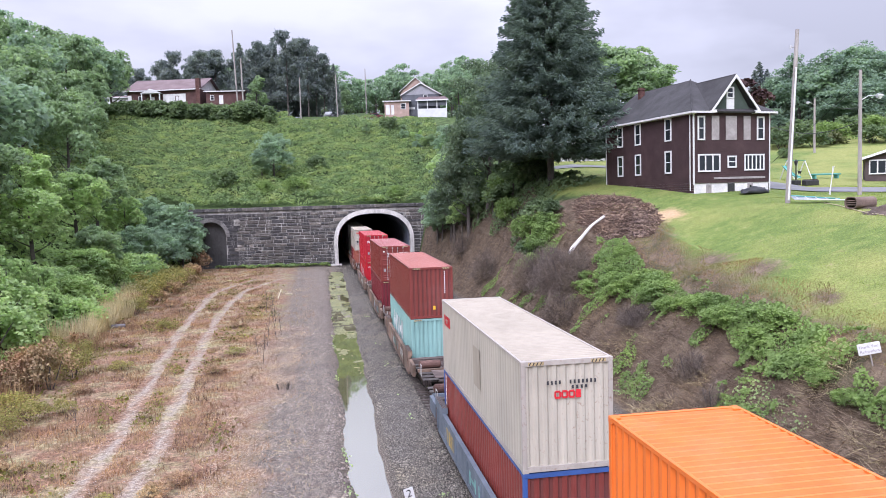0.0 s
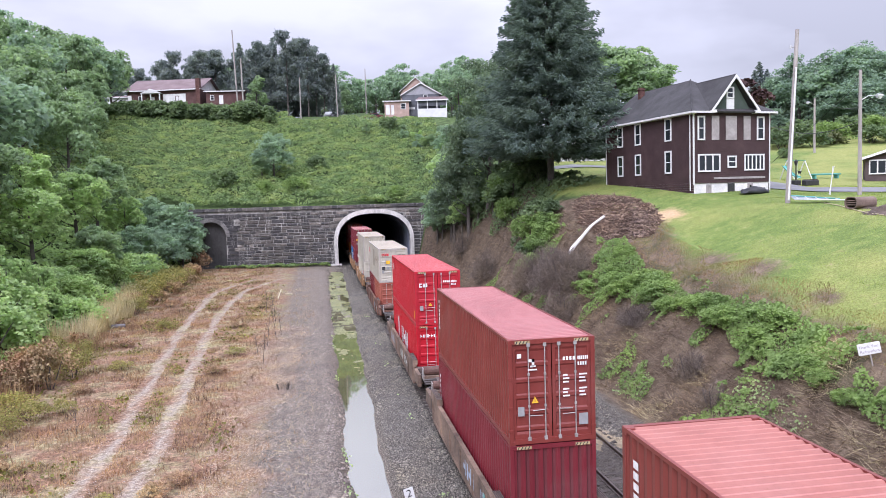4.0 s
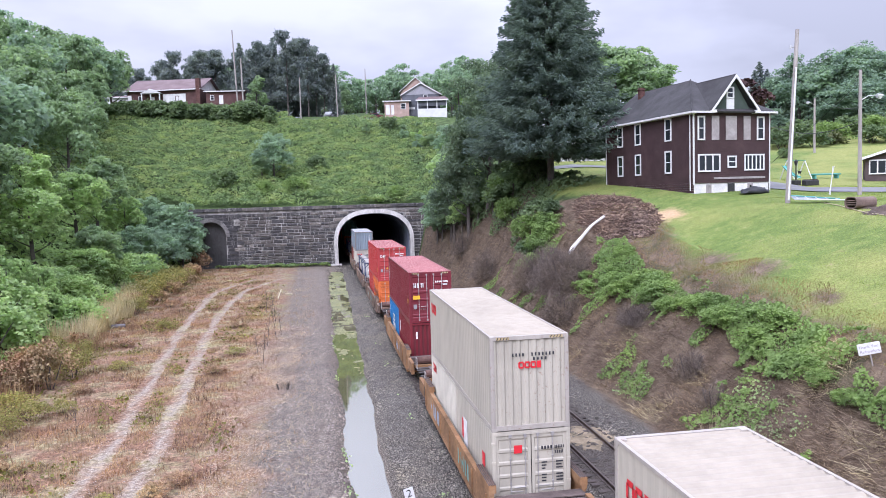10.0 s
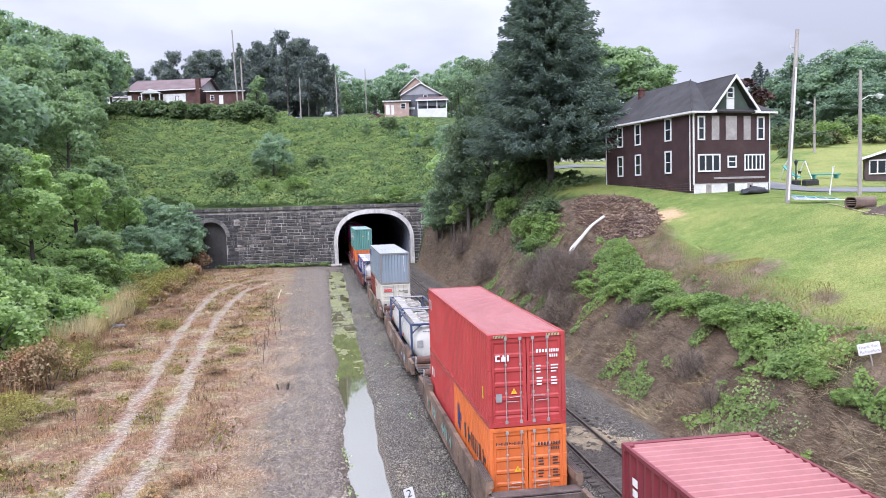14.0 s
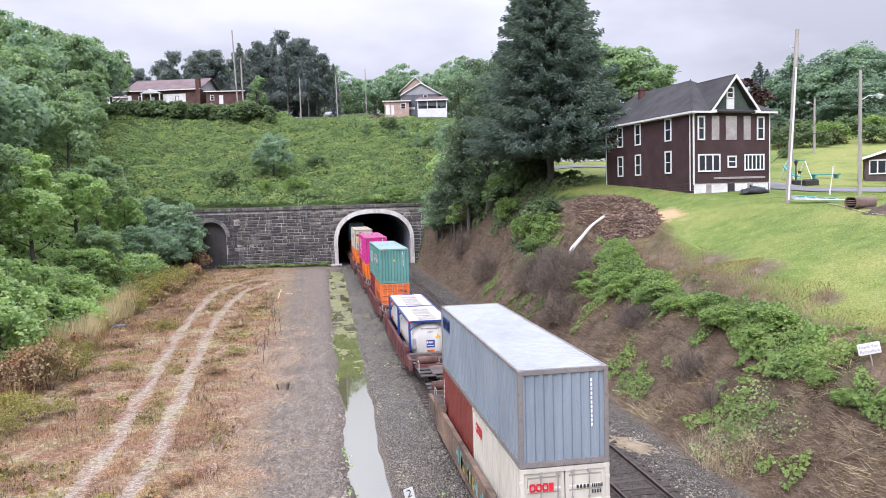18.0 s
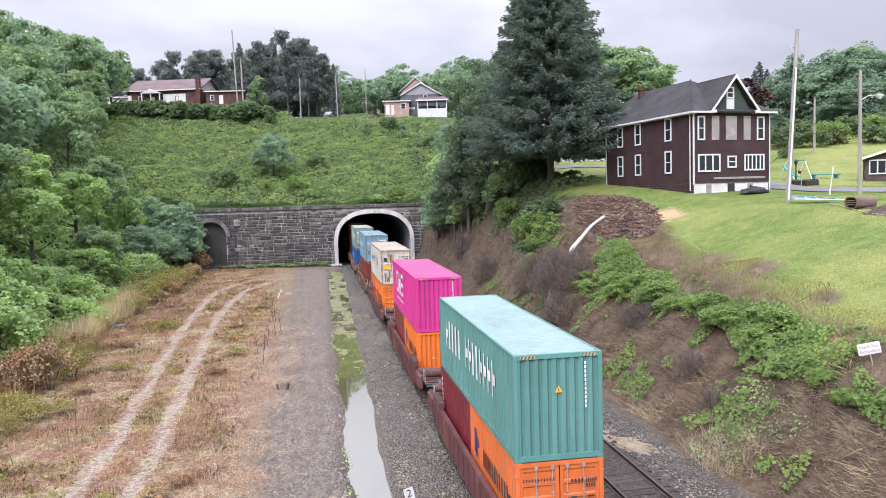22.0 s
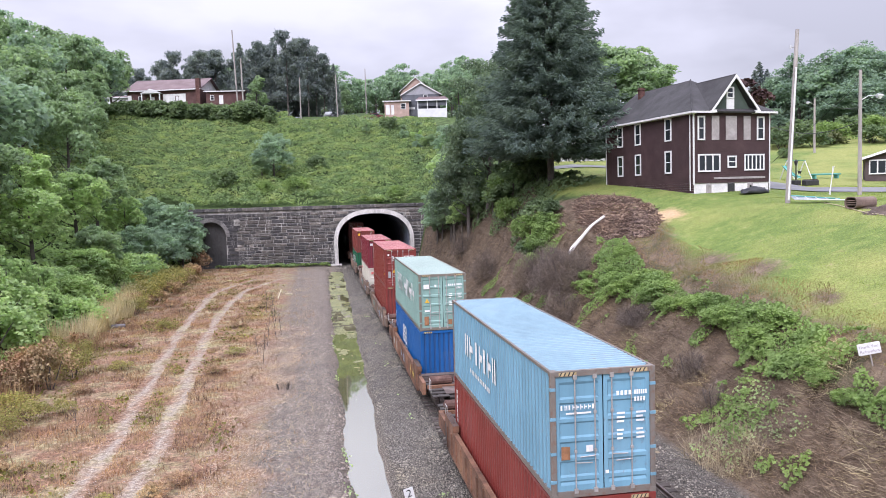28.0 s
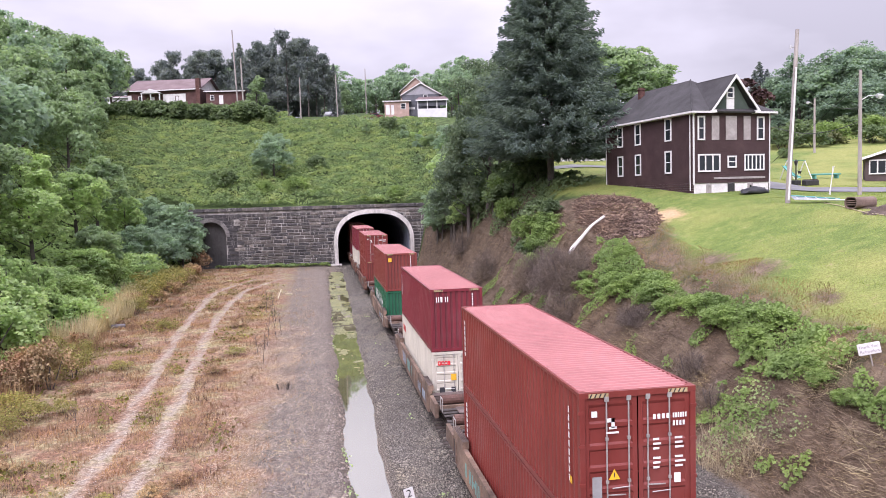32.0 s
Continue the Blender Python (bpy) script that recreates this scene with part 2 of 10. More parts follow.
# cross-sections of the cutting: y, then (x, z) from side to side
FAR_L, FAR_R = (-3000, 30), (3000, 45)
SECTIONS = [
    (-3000, [FAR_L, (-130, 18), (-48, 11), (-32, 6.5), (-18.5, -0.3), (-17, -0.35), (14.6, -0.35), (17, 1.6), (20, 4.2), (26, 6.0), (32, 7.4), (60, 9), (130, 14), FAR_R]),
    (18, [FAR_L, (-130, 18), (-48, 11), (-32, 6.5), (-18.0, -0.3), (-17, -0.35), (14.6, -0.35), (17, 1.6), (20, 4.2), (26, 6.0), (32, 7.4), (60, 9), (130, 14), FAR_R]),
    (45, [FAR_L, (-130, 18), (-48, 12), (-33, 7.5), (-18.4, -0.3), (-17, -0.35), (14.9, -0.35), (17.5, 2.2), (21.5, 5.0), (25, 6.4), (30.5, 8.95), (60, 9.6), (130, 16), FAR_R]),
    (58, [FAR_L, (-130, 18), (-48, 13), (-33, 8), (-19.0, -0.3), (-17.5, -0.35), (14.6, -0.35), (17.3, 2.8), (20.6, 6.9), (24.5, 8.5), (29.5, 9.9), (60, 10), (130, 16), FAR_R]),
    (75, [FAR_L, (-130, 20), (-48, 14), (-34, 9), (-20.4, -0.3), (-18.5, -0.35), (14.2, -0.35), (17, 3.4), (20, 7.8), (23, 11.0), (31, 11.8), (60, 11), (130, 18), FAR_R]),
    (100, [FAR_L, (-130, 22), (-48, 15), (-34, 10), (-20.4, -0.3), (-18.5, -0.2), (14.3, -0.35), (16.5, 3.8), (20, 9.2), (24, 12.6), (33, 14.4), (60, 14.5), (130, 20), FAR_R]),
    (118.0, [FAR_L, (-130, 24), (-48, 16), (-34, 11), (-22.5, 2.0), (-19.0, 0.2), (15.2, -0.3), (16.6, 5.6), (18.5, 9.6), (24, 14), (34, 16), (60, 17), (130, 22), FAR_R]),
    (119.3, [FAR_L, (-130, 24), (-48, 16), (-34, 12), (-24, 9.6), (-19.0, 9.0), (15.2, 9.0), (16.6, 9.1), (18.5, 9.9), (24, 14.2), (34, 16), (60, 17), (130, 22), FAR_R]),
    (142, [FAR_L, (-130, 30), (-60, 22), (-34, 18.4), (-24, 17.4), (-19.0, 17), (10, 16.6), (16.6, 17), (19, 17.5), (26, 18.5), (34, 19), (60, 20), (130, 24), FAR_R]),
    (166, [FAR_L, (-130, 33), (-60, 29), (-34, 27.2), (-24, 27), (-19.0, 26.8), (10, 26.4), (16.6, 26.4), (19, 26.4), (26, 26), (34, 25), (60, 24), (130, 26), FAR_R]),
    (180, [FAR_L, (-130, 34), (-60, 31), (-34, 30.2), (-24, 30.2), (-19.0, 30), (10, 28.8), (16.6, 28.6), (19, 28.6), (26, 28.8), (34, 29), (60, 28), (130, 29), FAR_R]),
    (215, [FAR_L, (-130, 36), (-60, 32), (-34, 31.4), (-24, 31.4), (-19.0, 31.4), (10, 33.8), (16.6, 34.2), (19, 34.2), (26, 34.2), (34, 34), (60, 33), (130, 34), FAR_R]),
    (3000, [FAR_L, (-130, 45), (-60, 45), (-34, 45), (-24, 45), (-19.0, 45), (10, 45), (16.6, 45), (19, 45), (26, 45), (34, 45), (60, 45), (130, 45), FAR_R]),
]


def section_z(k, x):
    xs, zs = zip(*SECTIONS[k][1])
    return np.interp(x, xs, zs)


def ditch(x, y):
    """How far the drainage ditch is cut down here."""
    left, right = 0.85 + 0.004 * np.clip(y - 60, 0, 60), 2.2 + 0.014 * np.clip(y - 28, 0, 90)
    wob = 0.05 * np.sin(y * 0.53) + 0.04 * np.sin(y * 1.7 + 1 + np.sin(0.6 * y)) + 0.03 * np.sin(y * 4.1 + 2 * np.sin(y)) + 0.03 * np.sin(y * 9.7 + 3 * np.sin(1.3 * y))
    return -0.6 * smoothstep(left - 0.55 + wob, left + 0.35 + wob, x) * (1 - smoothstep(right - 0.3 + 0.6 * wob, right + 0.45 + 0.6 * wob, x)) * (y < 113.5)


def ground_z(x, y):
    """Height of the ground, for arrays."""
    x, y = np.broadcast_arrays(np.asarray(x, float), np.asarray(y, float))
    ys = np.array([s[0] for s in SECTIONS])
    out = np.zeros(x.shape)
    for k in range(len(ys) - 1):
        inside = (y >= ys[k]) & (y <= ys[k + 1])
        t = (y - ys[k]) / (ys[k + 1] - ys[k])
        z = section_z(k, x) * (1 - t) + section_z(k + 1, x) * t
        out = np.where(inside, z, out)
    floor = (x > -17.5) & (x < 14.4) & (y < 118.1)
    lump = 0.5 * np.sin(x * 0.31 + 1.3 * np.sin(y * 0.17)) + 0.35 * np.sin(y * 0.43 + x * 0.23) + 0.2 * np.sin(x * 1.1 + y * 0.7)
    out = out + np.where(floor, 0.03 * np.sin(x * 2.1 + y * 0.5) + 0.03 * np.sin(y * 1.3 - x), 0.0)
    off = np.where(x < 0, np.clip(-17.5 - x, 0, 3) / 3, np.clip(x - 14.6, 0, 3) / 3)
    rough = np.where((x > 24) & (y < 112), 0.15, 0.55) * np.where(y > 118, 1, off)
    far = 1 / (1 + ((np.abs(x) + np.abs(y - 60)) / 600) ** 2)
    out = out + lump * rough * far * np.where((y > 117) & (y < 120.5) & (x > -20) & (x < 17), 0.0, 1.0)
    return out + np.where(floor, ditch(x, y), 0)


def gz(x, y):
    return float(ground_z(np.array([x]), np.array([y]))[0])


def rut_x(y, side):
    """Centre of a wheel rut of the dirt track."""
    ys = (20, 28, 33, 43, 61, 73, 88, 95, 101, 108)
    left = (-9.0, -9.05, -9.2, -9.93, -11.28, -11.85, -12.2, -10.9, -8.8, -5.5)
    right = (-7.0, -7.05, -7.15, -7.84, -9.02, -9.4, -8.95, -7.5, -5.4, -2.5)
    return np.interp(y, ys, left if side < 0 else right)


def ground_material():
    m = bpy.data.materials.new("ground_cover")
    n, l, b = nt(m)
    pos = n.new("ShaderNodeNewGeometry").outputs["Position"]
    za, zb = n.new("ShaderNodeVertexColor"), n.new("ShaderNodeVertexColor")
    za.layer_name, zb.layer_name = "cover", "cover_two"
    sa, sb = n.new("ShaderNodeSeparateColor"), n.new("ShaderNodeSeparateColor")
    l.new(za.outputs["Color"], sa.inputs["Color"])
    l.new(zb.outputs["Color"], sb.inputs["Color"])
    big, mid, fine = noise_node(n, l, pos, 0.12, 4), noise_node(n, l, pos, 1.1, 5, 0.65), noise_node(n, l, pos, 9.0, 5, 0.7)
    vor = n.new("ShaderNodeTexVoronoi")
    vor.inputs["Scale"].default_value = 15.0
    l.new(pos, vor.inputs["Vector"])

    rim = n.new("ShaderNodeTexVoronoi")
    rim.feature = "DISTANCE_TO_EDGE"
    rim.inputs["Scale"].default_value = 15.0
    l.new(pos, rim.inputs["Vector"])

    def edge(mask, soft=0.25):
        s = math_node(n, l, "ADD", mask, math_node(n, l, "MULTIPLY", math_node(n, l, "SUBTRACT", mid, 0.5), 1.1))
        return ramp(n, l, s, [(0.5 - soft, 0.0), (0.5 + soft, 1.0)])

    weeds = ramp(n, l, mid, [(0.3, (0.035, 0.05, 0.018)), (0.5, (0.06, 0.095, 0.03)), (0.7, (0.10, 0.15, 0.045))])
    lawn = ramp(n, l, mid, [(0.25, (0.092, 0.135, 0.034)), (0.5, (0.142, 0.198, 0.05)), (0.75, (0.212, 0.246, 0.07))])
    lawn = mix(n, l, ramp(n, l, big, [(0.42, 0.0), (0.6, 0.7)]), lawn, (0.28, 0.285, 0.09))
    soil = ramp(n, l, mid, [(0.3, (0.064, 0.046, 0.033)), (0.5, (0.126, 0.092, 0.064)), (0.72, (0.21, 0.162, 0.115))])
    dry = ramp(n, l, mid, [(0.28, (0.125, 0.08, 0.054)), (0.46, (0.235, 0.172, 0.115)), (0.6, (0.31, 0.248, 0.162)), (0.75, (0.39, 0.345, 0.23))])
    tone = noise_node(n, l, pos, 0.33, 6, 0.7)
    dry = mix(n, l, ramp(n, l, tone, [(0.42, 0.0), (0.56, 0.75)]), dry, ramp(n, l, fine, [(0.3, (0.14, 0.07, 0.044)), (0.7, (0.285, 0.155, 0.096))]))
    dry = mix(n, l, ramp(n, l, tone, [(0.38, 0.85), (0.5, 0.0)]), dry, ramp(n, l, mid, [(0.3, (0.17, 0.155, 0.06)), (0.7, (0.36, 0.31, 0.16))]))
    clod = noise_node(n, l, pos, 3.6, 6, 0.75)
    dry = mix(n, l, 1.0, dry, ramp(n, l, clod, [(0.34, 0.45), (0.5, 1.0), (0.64, 1.5)]), "MULTIPLY")
    stone = ramp(n, l, rim.outputs["Distance"], [(0.02, (0.03, 0.027, 0.023)), (0.12, (0.20, 0.172, 0.142)), (0.32, (0.355, 0.315, 0.265))])
    stone = mix(n, l, 1.0, stone, ramp(n, l, vor.outputs["Color"], [(0.0, 0.4), (1.0, 1.5)]), "MULTIPLY")
    stone = mix(n, l, ramp(n, l, clod, [(0.42, 0.5), (0.54, 0.0)]), stone, soil)
    # clean grey stone on the railway side of the ditch
    sep = n.new("ShaderNodeSeparateXYZ")
    l.new(pos, sep.inputs["Vector"])
    grey = ramp(n, l, rim.outputs["Distance"], [(0.02, (0.012, 0.012, 0.010)), (0.14, (0.12, 0.107, 0.089)), (0.36, (0.281, 0.253, 0.213))])
    stone = mix(n, l, ramp(n, l, math_node(n, l, "MULTIPLY", sep.outputs["X"], 0.1), [(0.2, 0.0), (0.28, 1.0)]), stone, grey)
    track = ramp(n, l, fine, [(0.3, (0.235, 0.195, 0.155)), (0.7, (0.42, 0.372, 0.31))])
    col = mix(n, l, edge(sa.outputs["Green"]), weeds, lawn)
    col = mix(n, l, edge(sa.outputs["Blue"]), col, soil)
    col = mix(n, l, edge(sb.outputs["Green"]), col, dry)
    col = mix(n, l, edge(sa.outputs["Red"]), col, stone)
    track = mix(n, l, ramp(n, l, mid, [(0.5, 0.0), (0.62, 0.8)]), track, dry)
    ragged = math_node(n, l, "ADD", sb.outputs["Red"], math_node(n, l, "MULTIPLY", math_node(n, l, "SUBTRACT", clod, 0.5), 1.7))
    col = mix(n, l, edge(ragged, 0.3), col, track)
    col = mix(n, l, edge(sb.outputs["Blue"]), col, (0.50, 0.34, 0.20))
    col = mix(n, l, 1.0, col, ramp(n, l, fine, [(0.25, 0.5), (0.75, 1.4)]), "MULTIPLY")
    l.new(col, b.inputs["Base Color"])
    b.inputs["Roughness"].default_value = 0.93
    b.inputs["Specular IOR Level"].default_value = 0.2
    h = math_node(n, l, "ADD", fine, math_node(n, l, "MULTIPLY", vor.outputs["Distance"], -0.8))
    bump(n, l, b, h, 0.7, 0.06)
    return m


def build_ground():
    def steps(near0, near1, fine, outer):
        a = np.arange(near0, near1 + 1e-6, fine)
        lo = [v for v in outer if v < near0 - fine]
        hi = [v for v in outer if v > near1 + fine]
        return np.concatenate((lo, a, hi))

    xs = steps(-22, 34, 0.4, [-3000, -1500, -800, -450, -280, -200, -150] + list(range(-120, -22, 3)) + list(range(35, 130, 3)) + [150, 200, 280, 450, 800, 1500, 3000])
    ys = steps(14, 118, 0.5, [-3000, -1200, -600, -450, -350, -250, -170, -120, -90] + list(range(-70, 14, 4)) + [119.3, 121, 123] + list(range(125, 222, 3)) + [230, 245, 270, 300, 350, 450, 700, 1300, 3000])
    gx, gy = np.meshgrid(xs, ys)
    z = ground_z(gx, gy)
    w, h = len(xs), len(ys)
    verts = np.stack((gx, gy, z), axis=-1).reshape(-1, 3)
    i, j = np.meshgrid(np.arange(w - 1), np.arange(h - 1))
    cx, cy = (xs[i] + xs[i + 1]) / 2, (ys[j] + ys[j + 1]) / 2
    keep = ~((cy > PORTAL_Y) & (cy < 119.3) & (cx > -18.8) & (cx < 16.5))
    q = (j * w + i)[keep]
    faces = np.stack((q, q + 1, q + w + 1, q + w), axis=1)
    me = bpy.data.meshes.new("ground")
    me.from_pydata(verts.tolist(), [], faces.tolist())
    me.update()
    X, Y = gx.ravel(), gy.ravel()
    floor = (X > -18) & (X < 15) & (Y < 118.2)
    edge = np.interp(Y, (0, 27, 34, 48, 70, 90, 118), (-4.2, -4.4, -4.9, -5.2, -6.2, -7.0, -12))
    wave = 0.9 * np.sin(Y * 0.33) + 0.6 * np.sin(Y * 0.91 + 1.0) + 0.35 * np.sin(Y * 2.1 + X)
    gravel = smoothstep(edge - 1.8 + wave, edge + 3.6 + wave, X) * (X < 15.6) * (Y < 118.2) * (0.36 + 0.64 * smoothstep(-4.6, -1.6, X))
    gravel = np.maximum(gravel * (1 - smoothstep(13.2, 14.8, X)), 0)
    dry = floor * (1 - smoothstep(edge - 0.5, edge + 2.5, X)) * smoothstep(-18.5, -16.5, X)
    dry = np.maximum(dry, floor * smoothstep(edge - 1, edge, X) * (X < 4))
    dry = np.maximum(dry, (X < -16) * (X > -20.5) * (Y < 118) * 0.75)
    rut = np.maximum(*[1 - smoothstep(0.0, 0.56 + 0.12 * np.sin(Y * 1.1 + 2 * s), np.abs(X - rut_x(Y, s) - 0.12 * np.sin(Y * 0.6 + s))) for s in (-1, 1)]) * 0.82 * (1 - 0.75 * smoothstep(98, 106, Y)) * floor
    crest = np.interp(Y, (0, 22, 28.5, 37.7, 47, 52, 60, 66, 71, 75, 100), (19.8, 20.3, 21.0, 22.2, 23.6, 25.2, 26.6, 25.3, 23.4, 23.8, 30))
    lawn = smoothstep(crest - 2.6, crest + 1.2, X) * (Y < 104 + 0.25 * np.clip(X - 30, 0, 200)) * (X < 180) * (1 - smoothstep(100, 118, Y - 0.3 * np.clip(X - 30, 0, 100)))
    bank = smoothstep(12.6, 13.4, X) * (1 - smoothstep(crest - 3.0, crest - 0.6, X)) * (Y < 117)
    scar = np.exp(-(((X + 24) / 2.0) ** 2 + ((Y - 78) / 2.5) ** 2))
    bed = (X > 31.5) * (X < 40) * smoothstep(33.2, 34.0, Y) * (1 - smoothstep(39.0, 40.2, Y + 0.5 * (X - 31)))
    rough = 0.72 * np.exp(-((X - crest + 0.9) / 1.5) ** 2) * (Y < 58) * (Y > 16)
    for px, py, pw, ph in ((22.2, 46.0, 1.5, 3.2), (23.4, 42.2, 1.3, 2.6), (21.0, 38.6, 1.0, 3.6), (22.9, 36.4, 1.1, 2.0), (21.0, 27.2, 0.9, 2.6), (22.6, 30.4, 0.8, 1.4)):
        rough = np.maximum(rough, 0.8 * np.exp(-((X - px) / pw) ** 2 - ((Y - py) / ph) ** 2))
    bank = np.maximum(np.maximum(np.maximum(bank, scar), bed), rough)
    lawn = lawn * (1 - bed)
    sand = np.exp(-(((X - 26.0) / 1.3) ** 2 + ((Y - 53.2) / 2.0) ** 2)) * 0.9
    for name, cols in (("cover", (gravel, lawn, bank)), ("cover_two", (rut, dry, sand))):
        at = me.color_attributes.new(name, "FLOAT_COLOR", "POINT")
        at.data.foreach_set("color", np.stack((*cols, np.ones(len(X))), axis=1).astype(np.float32).ravel())
    me.polygons.foreach_set("use_smooth", [True] * len(me.polygons))
    me.materials.append(ground_material())
    return tagged(new("ground", me), "railway cutting floor of dry weeds and gravel under green banks", "ground", kind="structure")


build_ground()

# ---- tunnel portal ----
def portal_stone():
    """Rock-faced blocks: soot black to brown from block to block, with pale lime runs and damp patches over the wall."""
    m = bpy.data.materials.new("portal_stone")
    n, l, b = nt(m)
    pos = n.new("ShaderNodeNewGeometry").outputs["Position"]
    rnd = n.new("ShaderNodeObjectInfo").outputs["Random"]
    fine, mid = noise_node(n, l, pos, 7.0, 5, 0.7), noise_node(n, l, pos, 1.3, 6, 0.7)
    col = ramp(n, l, rnd, [(0.0, (0.045, 0.043, 0.045)), (0.4, (0.068, 0.064, 0.063)), (0.7, (0.09, 0.08, 0.072)), (0.92, (0.12, 0.108, 0.098)), (1.0, (0.22, 0.197, 0.172))])
    col = mix(n, l, 1.0, col, ramp(n, l, mid, [(0.3, 0.55), (0.52, 1.0), (0.72, 1.65)]), "MULTIPLY")
    col = mix(n, l, 1.0, col, ramp(n, l, fine, [(0.3, 0.6), (0.7, 1.4)]), "MULTIPLY")
    runs = noise_node(n, l, pos, 1.0, 6, 0.7, (1.6, 1.6, 0.28))
    col = mix(n, l, ramp(n, l, math_node(n, l, "MULTIPLY", runs, math_node(n, l, "ADD", fine, 0.5)), [(0.56, 0.0), (0.70, 0.75)]), col, (0.36, 0.345, 0.32))
    l.new(col, b.inputs["Base Color"])
    b.inputs["Roughness"].default_value = 0.92
    bump(n, l, b, mix(n, l, 0.5, fine, mid), 0.9, 0.06)
    return m


STONE = portal_stone()
STONE_DARK = surface("portal_mortar", (0.33, 0.315, 0.295), 0.7, 0.7, 5.0, 0.95, tint=(0.52, 0.50, 0.47))
RING_PALE = surface("arch_concrete", (0.60, 0.575, 0.54), 0.5, 1.1, 6.0, 0.85, tint=(0.70, 0.68, 0.65), stretch=(1, 1, 0.3))
TUNNEL_LINING = surface("tunnel_lining", (0.30, 0.33, 0.42), 0.3, 0.5, 4.0, 0.95)
ARCH_C, SPRING = 8.55, 3.4


def arch_points(cx, half, spring, rise, base, n=22):
    """Outline of a basket-handle opening from its right foot over the top to its left foot."""
    pts = [(cx + half, base)]
    for k in range(n + 1):
        a = math.pi * k / n
        ca, sa = math.cos(a), math.sin(a)
        pts.append((cx + half * math.copysign(abs(ca) ** 0.82, ca), spring + rise * abs(sa) ** 0.86))
    pts.append((cx - half, base))
    return pts


MAIN_IN = arch_points(ARCH_C, 5.68, SPRING, 4.42, -0.6)
MAIN_OUT = arch_points(ARCH_C, 6.27, SPRING, 5.1, -0.6)
SIDE_IN = arch_points(-16.2, 2.25, 4.9, 2.3, -0.6)


def in_arch(pts, x, z, grow=0.0):
    cx = (pts[0][0] + pts[-1][0]) / 2
    half = pts[0][0] - cx + grow
    if abs(x - cx) >= half:
        return False
    top = np.interp(x, [p[0] for p in pts[-2:0:-1]], [p[1] for p in pts[-2:0:-1]]) + grow
    return z < top


def ring(bm, inner, outer, y0, y1):
    """A solid band between two outlines."""
    rows = []
    for (xi, zi), (xo, zo) in zip(inner, outer):
        rows.append([bm.verts.new(c) for c in ((xi, y0, zi), (xo, y0, zo), (xo, y1, zo), (xi, y1, zi))])
    for a, b in zip(rows, rows[1:]):
        for k in range(4):
            bm.faces.new((a[k], b[k], b[(k + 1) % 4], a[(k + 1) % 4]))
    bm.faces.new(rows[0])
    bm.faces.new(rows[-1][::-1])


def build_portal():
    wall = tagged(new("wall_north"), "dark soot-stained stone portal wall of a railway tunnel", "portal wall", kind="structure")
    # backing: columns of masonry with the two openings left free
    bm = bmesh.new()
    x0, x1, top = -19.2, 16.6, 8.72
    xs = sorted(set([x0, x1] + [p[0] for p in MAIN_IN] + [p[0] for p in SIDE_IN] + list(np.arange(x0, x1, 1.2))))
    for a, b in zip(xs, xs[1:]):
        if b - a < 1e-4:
            continue
        m, low = (a + b) / 2, -0.6
        for arch in (MAIN_IN, SIDE_IN):
            if abs(m - (arch[0][0] + arch[-1][0]) / 2) < arch[0][0] - (arch[0][0] + arch[-1][0]) / 2:
                zz = [float(np.interp(v, [p[0] for p in arch[-2:0:-1]], [p[1] for p in arch[-2:0:-1]])) for v in (a, b)]
                low = zz
        za, zb = low if isinstance(low, list) else (low, low)
        vs = [bm.verts.new(c) for c in ((a, 118.06, za), (b, 118.06, zb), (b, 118.06, top), (a, 118.06, top), (a, 119.3, za), (b, 119.3, zb), (b, 119.3, top), (a, 119.3, top))]
        for f in ((0, 1, 2, 3), (5, 4, 7, 6), (3, 2, 6, 7), (1, 0, 4, 5)):
            bm.faces.new([vs[i] for i in f])
        if a == x0:
            bm.faces.new([vs[i] for i in (0, 3, 7, 4)])
        if b == x1:
            bm.faces.new([vs[i] for i in (1, 5, 6, 2)])
    part("backing", bm, STONE_DARK, wall)
    bm = bmesh.new()
    ring(bm, MAIN_IN, MAIN_OUT, 117.72, 119.4)
    part("arch_ring", bm, RING_PALE, wall, "pale worn concrete arch ring")
    part("kerb_foot", boxes((1.7, 3.3, 117.5, 118.2, -0.6, 0.1), bevel=0.04), RING_PALE, wall)
    # side opening, walled up with a dark recessed slab
    bm = bmesh.new()
    face = [bm.verts.new((x, 118.9, z)) for x, z in SIDE_IN]
    bm.faces.new(face)
    part("blocked_opening", bm, surface("blocking_concrete", (0.075, 0.072, 0.07), 0.5, 0.35, 5.0, 0.95, stretch=(1, 1, 0.35)), wall, "dark streaked concrete closing the old tunnel")
    # coping
    rng = random.Random(4)
    x = x0 - 0.1
    while x < x1:
        wdt = min(rng.uniform(1.0, 1.7), x1 + 0.15 - x)
        part("coping_stone", boxes((x + 0.015, x + wdt - 0.015, 117.78 + rng.uniform(0, 0.03), 119.5, 8.72, 9.22 + rng.uniform(-0.02, 0.03)), bevel=0.03), STONE, wall)
        x += wdt
    return wall


WALL = build_portal()


